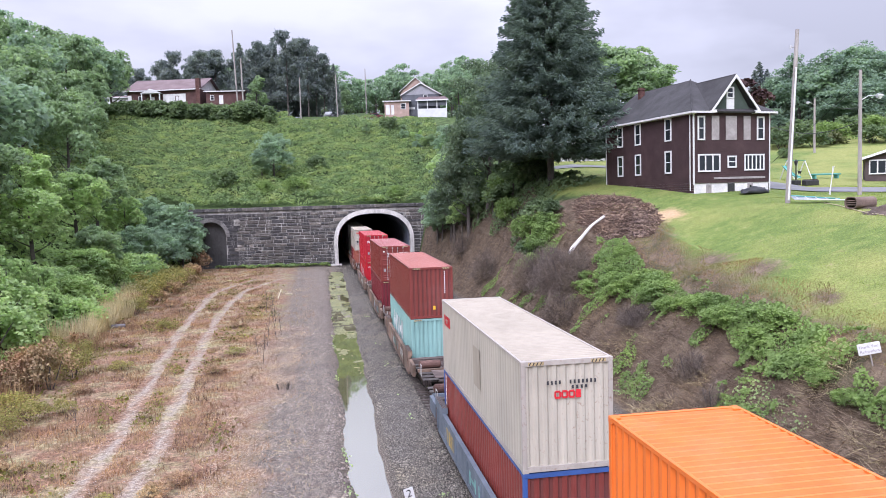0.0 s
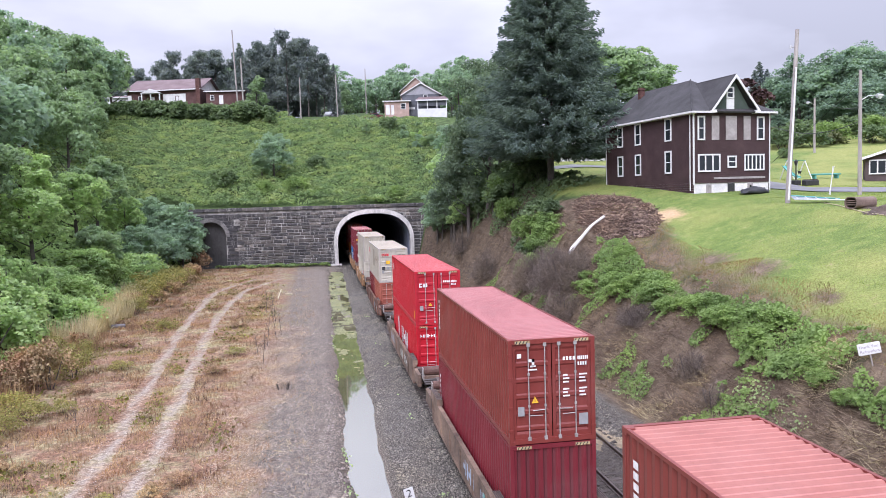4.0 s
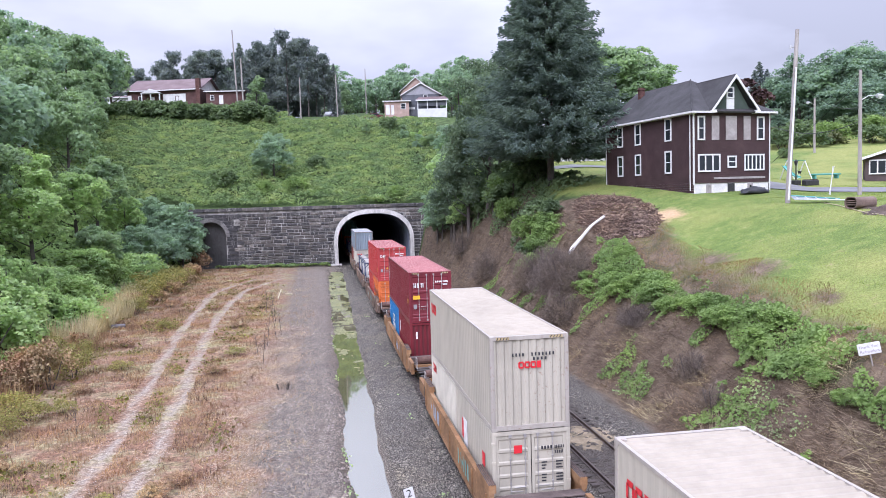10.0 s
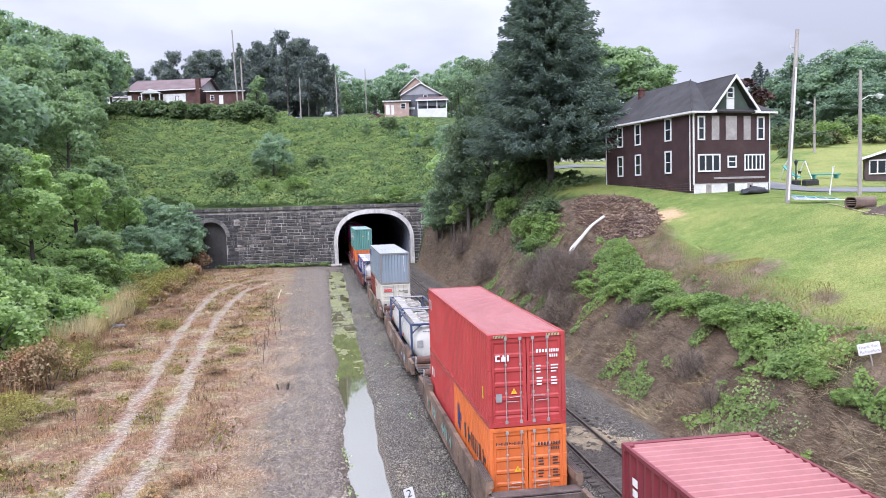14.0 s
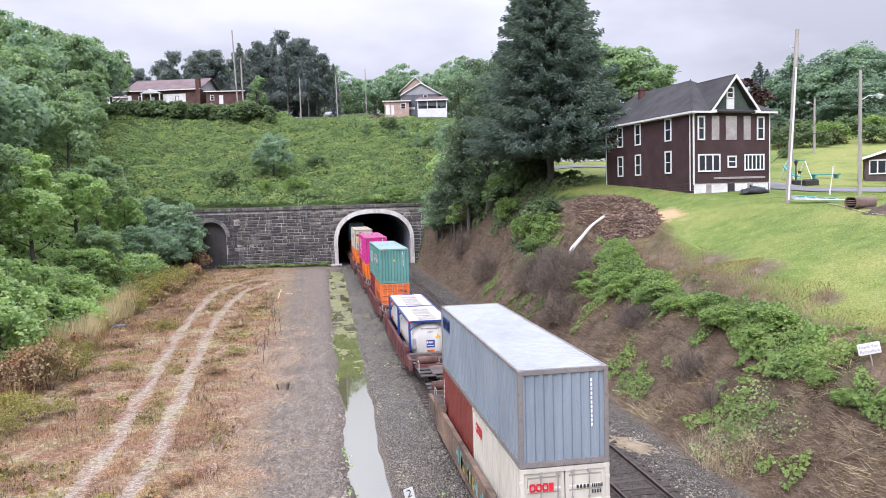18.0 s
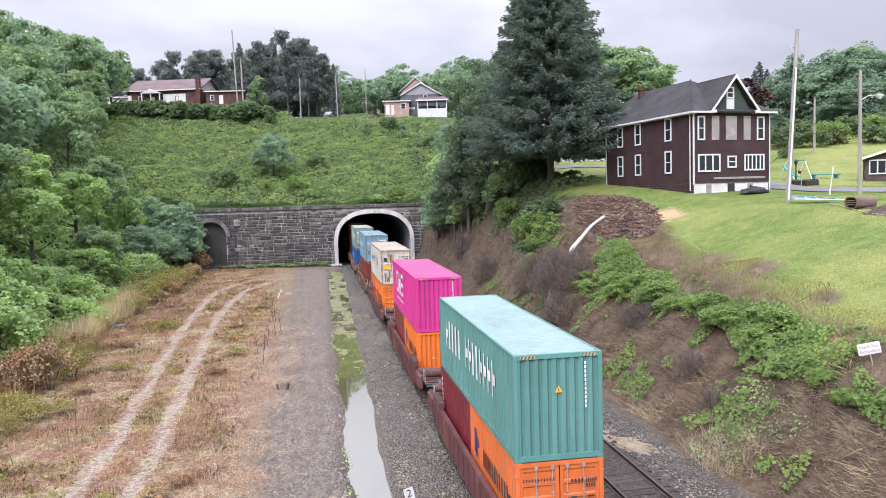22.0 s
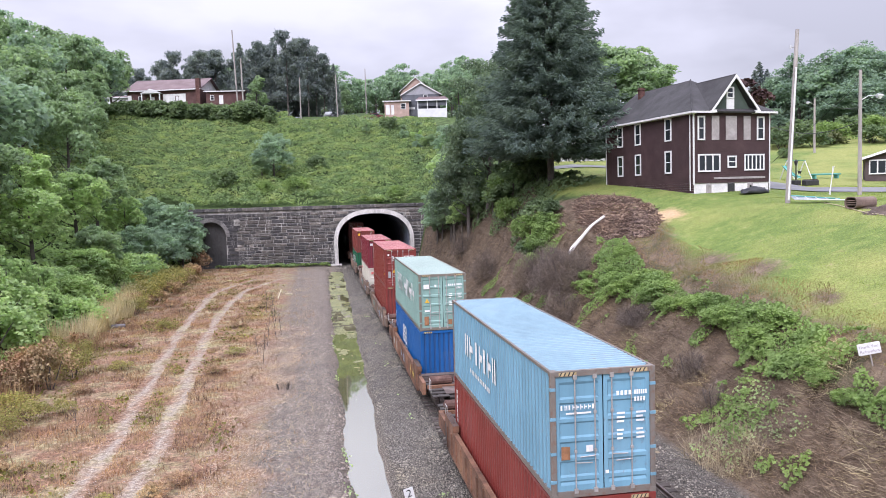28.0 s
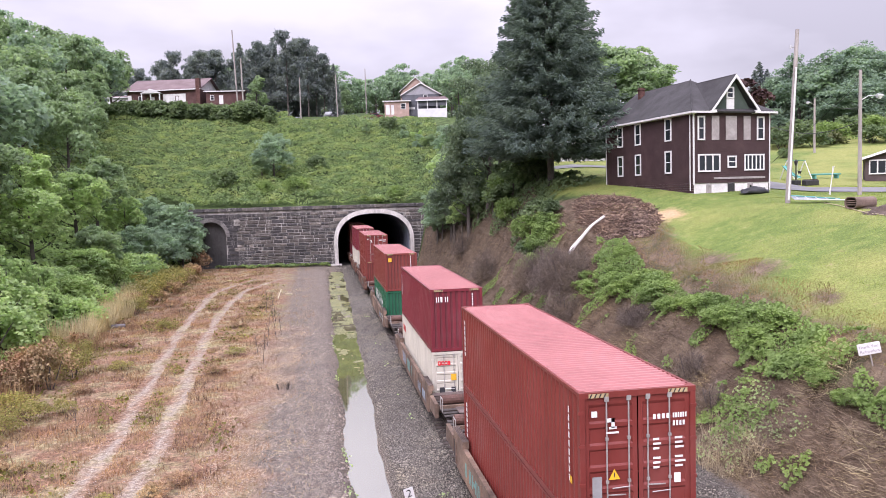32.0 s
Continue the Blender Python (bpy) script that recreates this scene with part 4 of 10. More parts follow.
R_TARP = paint("tarp_blue", (0.04, 0.09, 0.27), 0.1, 0.6)


def id_marks(seed, mat=WHITE_MARK, H=HC):
    """Serial number, size code and data lines on the right-hand door, as bars."""
    rng = random.Random(seed)
    r = [(0.30 + k * 0.095, 0.36 + k * 0.095, H - 0.62, H - 0.52) for k in range(4)] + [(0.72 + k * 0.052, 0.755 + k * 0.052, H - 0.62, H - 0.52) for k in range(6)]
    r += [(0.72 + k * 0.07, 0.765 + k * 0.07, H - 0.78, H - 0.68) for k in range(4)]
    for k in range(6):
        z = H - 1.05 - k * 0.095 - (0.1 if k > 2 else 0)
        r += [(0.30, 0.30 + rng.uniform(0.12, 0.2), z, z + 0.045), (0.76, 0.76 + rng.uniform(0.15, 0.24), z, z + 0.045)]
    return [("serial_number", mat, r)]


def door_labels(left=(YELLOW_MARK, 0.35), extra=()):
    lab = [("caution_label", left[0], [(0.74, 1.0, HC * left[1], HC * left[1] + 0.32)])] if left[1] < 1 else []
    return lab + [("data_plate", GREY_MARK, [(-0.98, -0.8, HC * 0.28, HC * 0.28 + 0.26)])] + list(extra)


def vert_text(x, z0, z1, n, w=0.09):
    h = (z1 - z0) / n
    return [(x, x + w, z0 + k * h + 0.15 * h, z0 + (k + 1) * h - 0.12 * h) for k in range(n)]


TWENTY = 6.058
VLET = [("owner_lettering", WHITE_MARK, vert_text(0.45, HC * 0.42, HC * 0.86, 7, 0.2))]
V20 = [("owner_lettering", WHITE_MARK, vert_text(0.3, 0.9, 2.2, 6, 0.16))]
ENDTXT = [("owner_lettering", WHITE_MARK, vert_text(0.72, HC * 0.48, HC * 0.92, 11, 0.05))]
O_SIDE = [("shipping_line_logo", RED_MARK, oval_logo(0.5, HC - 0.95, 1.35, 0.42))]
O_DOOR = [("shipping_line_logo", RED_MARK, oval_logo(-0.98, HC - 0.62, 0.62, 0.2))]
O_END = [("shipping_line_logo", RED_MARK, oval_logo(-0.36, HC - 1.0, 0.75, 0.21)), ("serial_number", DARK_MARK, [(-0.55 + k * 0.105, -0.5 + k * 0.105, HC - 0.63, HC - 0.53) for k in range(4)] + [(0.05 + k * 0.11, 0.1 + k * 0.11, HC - 0.63, HC - 0.53) for k in range(7)] + [(0.1 + k * 0.12, 0.16 + k * 0.12, HC - 0.76, HC - 0.67) for k in range(4)])]
RUST_STREAK = surface("rust_streaks", (0.27, 0.13, 0.06), 0.5, 1.5, 14.0, 0.9, stretch=(3, 3, 0.4))


def cai():
    return [("owner_logo", WHITE_MARK, [(-0.98, -0.84, 2.06, 2.11), (-0.98, -0.84, 2.21, 2.26), (-0.98, -0.93, 2.11, 2.21), (-0.80, -0.66, 2.06, 2.2), (-0.76, -0.70, 2.2, 2.26), (-0.62, -0.56, 2.06, 2.26)])]


def tri_mark():
    return [("owner_logo", WHITE_MARK, [(-0.66, -0.5, 2.28, 2.36), (-0.57, -0.5, 2.16, 2.36), (-0.62, -0.46, 2.14, 2.19), (-0.68, -0.42, 2.05, 2.09), (-0.98, -0.86, 2.4, 2.52)])]


def box_row():
    """Every stack of the train, in order: distance along the train of its near end, top box, lower boxes."""
    big = lambda label, p, **k: container(label, p, **k)
    rows = []

    def stack(u, top, lowers, lower_h):
        """lowers: from near to far."""
        z = 0.36
        if len(lowers) == 1:
            rows.append((lowers[0], u + 6.096, z))
        elif lowers:
            rows.append((lowers[0], u + TWENTY / 2, z))
            rows.append((lowers[1], u + 12.192 - TWENTY / 2, z))
        if top is not None:
            rows.append((top, u + 6.096, z + lower_h))

    stack(0.1, big("bright orange corrugated steel container on top of a stack", P_ORANGE), [big("red-brown container in the well of the car", P_BROWN)], HC)
    b = big("pale grey container with red logo and rusty corners", P_GREY, marks=O_END, side_marks=O_SIDE + [("faded_repair", R_WHITE, [(6.2, 7.2, 0.9, 2.2)])], roof=R_WHITE, rail=P_EDGE)
    stack(18.08, b, [big("red-brown open-top container under a blue tarpaulin", P_BROWN, H=STD, roof=R_TARP, rail=R_TARP, tarp=True, side_marks=VLET)], STD)
    stack(41.33, big("red-brown corrugated container with white lettering", P_BROWN, marks=ENDTXT + [("yellow_label", YELLOW_MARK, [(0.06, 0.2, 0.5, 0.72)])], side_marks=VLET, roof=R_ORANGE), [big("mint green container with large white letters", P_MINT, side_marks=[("line_lettering", WHITE_MARK, glyphs(5, 5.4, 1.35, 3, 2.6, 0.75))])], HC)
    b = big("red-brown container with its doors closed", P_TRI, near="door", marks=id_marks(1) + tri_mark() + door_labels((GREY_MARK, 0.16)), side_marks=VLET, roof=R_PINK)
    triangle_mark(b, -0.5, 1.15, 0.2, 12.192)
    stack(61.19, b, [big("dark maroon container below another", P_MAROON, side_marks=V20)], HC)
    b = big("crimson red container with white logo on the doors", P_RED, near="door", marks=id_marks(2) + cai() + door_labels(), side_marks=[("owner_logo", WHITE_MARK, glyphs(3, 1.0, 0.45, 5, 0.45, 2.0)), ("yellow_label", YELLOW_MARK, [(11.5, 11.75, 0.35, 0.75)])], roof=R_RED)
    triangle_mark(b, -0.42, 1.05, 0.2, 12.192)
    stack(80.91, b, [big("scarlet container with large white line letters", P_KRED, near="door", marks=id_marks(3) + [("line_lettering", WHITE_MARK, glyphs(6, 0.85, 0.16, 8, -1.0, HC - 0.62))], side_marks=[("line_lettering", WHITE_MARK, glyphs(1, 1.1, 1.3, 6, 3.1, 0.8) + glyphs(4, 3.6, 1.0, 7, 5.0, 0.8))])], HC)
    b = big("pale grey container with closed doors and red logo", P_GREY, near="door", marks=id_marks(4, DARK_MARK) + O_DOOR + door_labels((YELLOW_MARK, 5.0)) + [("yellow_label", YELLOW_MARK, [(-0.62, -0.3, 1.6, 1.88)]), ("dark_label", DARK_MARK, [(-0.98, -0.72, 1.1, 1.38)]), ("grey_label", GREY_MARK, [(-0.55, -0.36, 1.12, 1.38)])], side_marks=O_SIDE + [("repair_panel", R_WHITE, [(5.3, 7.0, 1.0, 2.5)]), ("rust_marks", RUST_STREAK, [(7.4 + k * 0.42, 7.52 + k * 0.42, 1.5 + 0.1 * (k % 3), 1.72 + 0.12 * (k % 4)) for k in range(9)])], roof=R_WHITE, rail=P_EDGE)
    stack(104.72, b, [container("faded red-brown short container with rusty doors", P_FADED, TWENTY, STD, "door", marks=id_marks(5, H=STD), side_marks=V20), container("plain maroon short container in the well", P_MAROON, TWENTY, STD, side_marks=V20)], STD)
    b = big("pale grey container with red logo on its blank end", P_GREY, marks=O_END, side_marks=O_SIDE, roof=R_WHITE, rail=P_EDGE)
    stack(126.43, b, [container("white short container with streaked doors", P_GREY, TWENTY, STD, "door", marks=id_marks(6, DARK_MARK, STD) + [("red_mark", RED_MARK, [(-0.55, -0.3, 1.9, 2.15)])], side_marks=[("side_logo", RED_MARK, [(1.2, 1.5, 1.0, 1.7), (4.6, 5.0, 1.1, 1.6)]), ("side_logo", WHITE_MARK, [(1.5, 2.2, 0.8, 1.8)])]), container("white short container with red logo", P_CREAM, TWENTY, STD, side_marks=[("shipping_line_logo", RED_MARK, oval_logo(0.5, 1.9, 1.0, 0.35))])], STD)
    b = big("dark maroon container with white logo on the doors", P_TEX, near="door", marks=id_marks(7) + [("owner_logo", WHITE_MARK, glyphs(3, 0.62, 0.26, 9, -0.95, 2.02)), ("yellow_label", YELLOW_MARK, [(-1.0, -0.6, 1.36, 1.58)])] + door_labels((YELLOW_MARK, 5.0)), side_marks=VLET + [("yellow_label", YELLOW_MARK, [(11.4, 11.75, 1.1, 1.35)])], roof=R_PINK)
    stack(146.69, b, [container("plain maroon short container in the well", P_MAROON, TWENTY, STD, marks=[("white_mark", WHITE_MARK, [(-0.9, -0.8, 1.7, 2.1)])], side_marks=[("side_logo", WHITE_MARK, [(0.6, 0.95, 1.3, 2.0)])]), container("mid blue short container with a round white logo", P_MBLUE, TWENTY, STD, side_marks=[("side_logo", WHITE_MARK, oval_logo(2.1, 0.7, 1.7, 0.5, 2) + oval_logo(2.3, 1.3, 1.3, 0.5, 2)), ("owner_lettering", WHITE_MARK, vert_text(0.4, 1.2, 2.1, 4, 0.16))])], STD)
    b = big("coral red container with white logo on the doors", P_CAIRED, near="door", marks=id_marks(8) + cai() + door_labels((GREY_MARK, 5.0)), side_marks=[("owner_logo", WHITE_MARK, glyphs(2, 0.6, 0.45, 5, 0.35, 2.0)), ("yellow_label", YELLOW_MARK, [(11.3, 11.5, 0.75, 1.15)])], roof=R_PINK)
    triangle_mark(b, -0.42, 1.05, 0.2, 12.192)
    stack(169.06, b, [hapag(10, True), container("coral red short container in the well", P_CAIRED, TWENTY, STD, side_marks=[("owner_logo", WHITE_MARK, glyphs(2, 0.8, 0.4, 5, 0.5, 1.6))])], STD)
    stack(188.86, None, [tank(P_NAVY, "white tank container in a dark open frame", 1, deck=False), tank(P_NAVY, "white tank container with one worn walkway plank", 2, deck=False)], STD)
    b = big("slate blue corrugated container with a blue logo", P_SLATE, H=STD, marks=[("owner_lettering", WHITE_MARK, vert_text(0.72, 1.0, 2.3, 11, 0.05))], side_marks=[("shipping_line_logo", BLUE_MARK, [(0.5, 0.95, 1.75, 2.25), (1.05, 1.5, 1.75, 2.25), (1.6, 2.05, 1.75, 2.25)]), ("logo_letters", WHITE_MARK, glyphs(3, 1.6, 0.3, 12, 0.55, 1.85))], roof=paint("roof_slate", (0.332, 0.348, 0.370), 0.2), rail=paint("rail_rust_slate", (0.215, 0.205, 0.195), 1.0))
    stack(208.85, b, [container("white short container with red logo on the doors", P_CREAM, TWENTY, STD, "door", marks=id_marks(13, DARK_MARK, STD) + [("shipping_line_logo", RED_MARK, oval_logo(-0.98, STD - 0.62, 0.7, 0.22)), ("dark_label", DARK_MARK, [(-0.98, -0.78, 0.75, 1.0)]), ("grey_label", GREY_MARK, [(-0.55, -0.36, 0.75, 1.0)])], side_marks=[("shipping_line_logo", RED_MARK, oval_logo(0.5, 1.9, 1.0, 0.35))]), container("red-brown short container in the well", P_BROWN, TWENTY, STD, side_marks=V20)], STD)
    stack(233.1, None, [tank(P_BLUEFRAME, "white tank container in a dark blue frame", 3, True), tank(P_BLUEFRAME, "white tank container with blue frame and hatches", 4)], STD)
    b = big("teal container with large white line letters", P_TEAL, marks=ENDTXT, side_marks=[("line_lettering", WHITE_MARK, glyphs(5, 3.3, 1.1, 14, 1.6, 1.15) + glyphs(8, 4.6, 1.1, 15, 5.6, 1.15))], roof=paint("roof_teal", (0.242, 0.335, 0.316), 0.2, 0.45), rail=P_TEAL)
    triangle_mark(b, 0.0, 1.85, 0.22, 12.192)
    stack(252.7, b, [hapag(16, True), container("plain maroon short container in the well", P_MAROON, TWENTY, STD, side_marks=V20)], STD)
    b = big("magenta pink container with large white line letters", P_PINK, marks=ENDTXT, side_marks=[("line_lettering", WHITE_MARK, [(2.4, 2.65, 1.1, 2.45), (2.65, 3.25, 1.1, 1.3), (2.65, 3.25, 2.25, 2.45), (3.25, 3.5, 1.1, 2.45), (3.8, 4.1, 1.1, 2.45), (4.1, 4.45, 1.5, 2.05), (4.45, 4.75, 1.1, 2.45), (5.05, 6.0, 1.1, 1.35), (5.05, 6.0, 1.65, 1.9), (5.05, 6.0, 2.2, 2.45)] + [(2.4 + k * 0.22, 2.53 + k * 0.22, 0.68, 0.84) for k in range(17)])], roof=paint("roof_magenta", (0.468, 0.095, 0.261), 0.1))
    triangle_mark(b, 0.82, 0.55, 0.2, 12.192)
    stack(272.57, b, [hapag(17, False), container("red-brown short container in the well", P_BROWN, TWENTY, STD, side_marks=V20)], STD)
    b = big("white container with badly rusted doors", P_CREAM, near="door", marks=id_marks(18, DARK_MARK) + door_labels((GREY_MARK, 5.0)) + [("yellow_label", YELLOW_MARK, [(-1.0, -0.6, 1.35, 1.7)]), ("dark_label", DARK_MARK, [(-1.0, -0.72, 2.0, 2.28)]), ("rust_marks", RUST_STREAK, [(-0.95, -0.86, 0.3, 1.0), (-0.6, -0.5, 0.7, 1.3), (-0.5, -0.28, 1.85, 2.55), (-0.45, -0.36, 1.2, 1.8), (-0.14, -0.05, 0.3, 2.0), (-0.8, -0.55, 0.35, 0.7), (-0.6, -0.52, 2.3, 2.6), (0.12, 0.17, 0.4, 1.6), (0.85, 0.93, 0.3, 0.9)])], side_marks=[("line_lettering", BLUE_MARK, [r for k in range(5) for r in glyphs(1, 0.8, 0.75, 20 + k, 2.0 + k * 1.5, 1.35)] + [(0.6, 1.1, 2.3, 2.42)])], roof=R_WHITE, rail=paint("paint_rusty_frame", (0.30, 0.20, 0.14), 0.9))
    triangle_mark(b, -0.42, 1.35, 0.2, 12.192)
    stack(294.59, b, [hapag(21, True), hapag(22, True)], STD)
    b = big("light blue weathered container with closed doors", P_CYAN, near="door", marks=id_marks(23) + [("line_lettering", WHITE_MARK, glyphs(9, 0.82, 0.11, 24, -1.0, 2.02) + [(-0.88, -0.3, 1.92, 1.96)]), ("rust_label", RUST_STREAK, [(-1.0, -0.8, 0.9, 1.2)]), ("white_mark", WHITE_MARK, [(-0.42, -0.26, 1.05, 1.2), (0.02, 0.1, 0.52, 0.6)])], side_marks=[("line_lettering", WHITE_MARK, glyphs(2, 1.5, 0.75, 25, 2.4, 1.3) + glyphs(5, 3.0, 0.75, 26, 4.1, 1.3) + [(3.2 + 0.25 * k, 3.35 + 0.25 * k, 0.85, 1.0) for k in range(12)])], roof=paint("roof_light_blue", (0.20, 0.315, 0.375), 0.35), rail=paint("rail_rust_blue", (0.175, 0.155, 0.135), 1.0))
    stack(314.48, b, [big("red-brown corrugated container in the well", P_TRI, marks=ENDTXT, side_marks=VLET)], HC)
    b = big("pale green container with rusty frame and closed doors", P_PALE, near="door", marks=id_marks(27) + [("owner_label", WHITE_MARK, [(-0.98, -0.7, 2.15, 2.38), (-0.95, -0.7, 0.98, 1.08), (-0.42, -0.32, 2.25, 2.36)]), ("rust_label", RUST_STREAK, [(-0.98, -0.75, 0.3, 0.75), (0.25, 0.45, 0.3, 0.55)])], side_marks=[("line_lettering", WHITE_MARK, glyphs(5, 2.9, 1.0, 14, 1.9, 1.15) + glyphs(8, 4.9, 1.0, 15, 5.4, 1.15))], roof=paint("roof_pale_green", (0.262, 0.335, 0.298), 0.3), rail=paint("rail_rust_green", (0.175, 0.160, 0.130), 1.0))
    triangle_mark(b, -0.82, 1.45, 0.24, 12.192)
    stack(336.33, b, [big("deep blue corrugated container with a white logo", P_BLUE, marks=ENDTXT, side_marks=[("side_logo", WHITE_MARK, oval_logo(4.0, 1.0, 2.2, 0.5, 2) + oval_logo(4.2, 1.55, 1.8, 0.5, 2) + oval_logo(4.8, 0.6, 1.6, 0.3, 2)), ("owner_lettering", WHITE_MARK, vert_text(0.4, 1.0, 2.3, 6, 0.16))])], HC)
    b = big("red-brown container with closed doors and white logo", P_TRI, near="door", marks=id_marks(28) + tri_mark() + [("data_plate", GREY_MARK, [(-0.98, -0.78, 0.7, 1.2)]), ("white_label", WHITE_MARK, [(0.74, 0.88, 0.95, 1.15)])], side_marks=VLET + [("white_lettering", WHITE_MARK, vert_text(11.5, 0.9, 2.5, 9, 0.08)), ("yellow_label", YELLOW_MARK, [(11.55, 11.7, 0.9, 1.05)])], roof=R_PINK)
    triangle_mark(b, -0.52, 1.12, 0.24, 12.192)
    stack(356.07, b, [big("red-brown corrugated container in the well", P_TRI, marks=ENDTXT, side_marks=VLET)], HC)
    b = big("dark maroon container with white logo on its blank end", P_TEX, marks=ENDTXT + [("owner_logo", WHITE_MARK, glyphs(3, 0.62, 0.24, 9, -0.95, 2.3))], side_marks=VLET, roof=R_PINK)
    stack(375.91, b, [big("white container with red logo on the doors", P_CREAM, H=STD, near="door", marks=id_marks(29, DARK_MARK, STD) + [("shipping_line_logo", RED_MARK, oval_logo(-0.95, STD - 0.62, 0.62, 0.2)), ("yellow_label", YELLOW_MARK, [(-0.35, -0.1, 1.25, 1.55)]), ("dark_label", DARK_MARK, [(-0.9, -0.65, 0.6, 0.95), (-0.35, -0.15, 0.65, 0.95)])], side_marks=[("shipping_line_logo", RED_MARK, oval_logo(0.5, 1.7, 1.2, 0.35))])], STD)
    b = big("red-brown container with a yellow label on its end", P_BROWN, marks=ENDTXT + [("yellow_label", YELLOW_MARK, [(-0.98, -0.72, 2.25, 2.55)])], roof=R_PINK)
    stack(399.2, b, [big("dark green container with large white letters", P_GREEN, H=STD, side_marks=[("line_lettering", WHITE_MARK, glyphs(9, 7.0, 1.0, 30, 2.0, 0.8))])], STD)
    stack(423.5, big("red-brown container with closed doors", P_TRI, near="door", marks=id_marks(31) + tri_mark(), side_marks=VLET, roof=R_PINK), [big("red-brown container below another", P_BROWN)], HC)
    stack(443.3, big("maroon container with closed doors", P_TEX, near="door", marks=id_marks(32), side_marks=VLET, roof=R_PINK), [big("cream white container below another", P_CREAM)], HC)
    stack(463.2, big("red-brown corrugated container in the well", P_BROWN, roof=R_PINK), [big("maroon container below another", P_MAROON)], HC)
    return rows


def hapag(seed, doors):
    p = P_OLD_OR if seed % 2 == 0 else P_ORANGE
    c = container("orange short container with blue emblem and dark letters", p, TWENTY, STD, "door" if doors else "end", marks=(id_marks(seed, DARK_MARK, STD) + [("line_lettering", DARK_MARK, glyphs(11, 0.9, 0.1, seed, -1.02, 2.05))]) if doors else [("line_lettering", DARK_MARK, vert_text(0.55, 1.0, 2.1, 8, 0.05))], side_marks=[("line_emblem", BLUE_MARK, [(0.7, 1.0, 1.2, 2.0), (0.95, 1.3, 1.45, 1.75), (0.85, 1.2, 1.1, 1.35)]), ("line_lettering", DARK_MARK, glyphs(6, 3.6, 0.55, seed, 2.0, 1.1))])
    triangle_mark(c, -0.35, 1.2, 0.22, TWENTY)
    return c


P_NAVY = paint("paint_frame_navy", (0.045, 0.06, 0.12), 0.5)
P_BLUEFRAME = paint("paint_frame_blue", (0.02, 0.045, 0.20), 0.15)
TANK_WHITE = paint("paint_tank_white", (0.585, 0.57, 0.53), 0.35, 0.45)
DECK_WHITE = surface("deck_plate_white", (0.50, 0.475, 0.43), 0.2, 1.0, 20.0, 0.6)
TREAD = surface("walkway_tread", (0.36, 0.335, 0.30), 0.3, 2.0, 30.0, 0.6, metal=0.1)


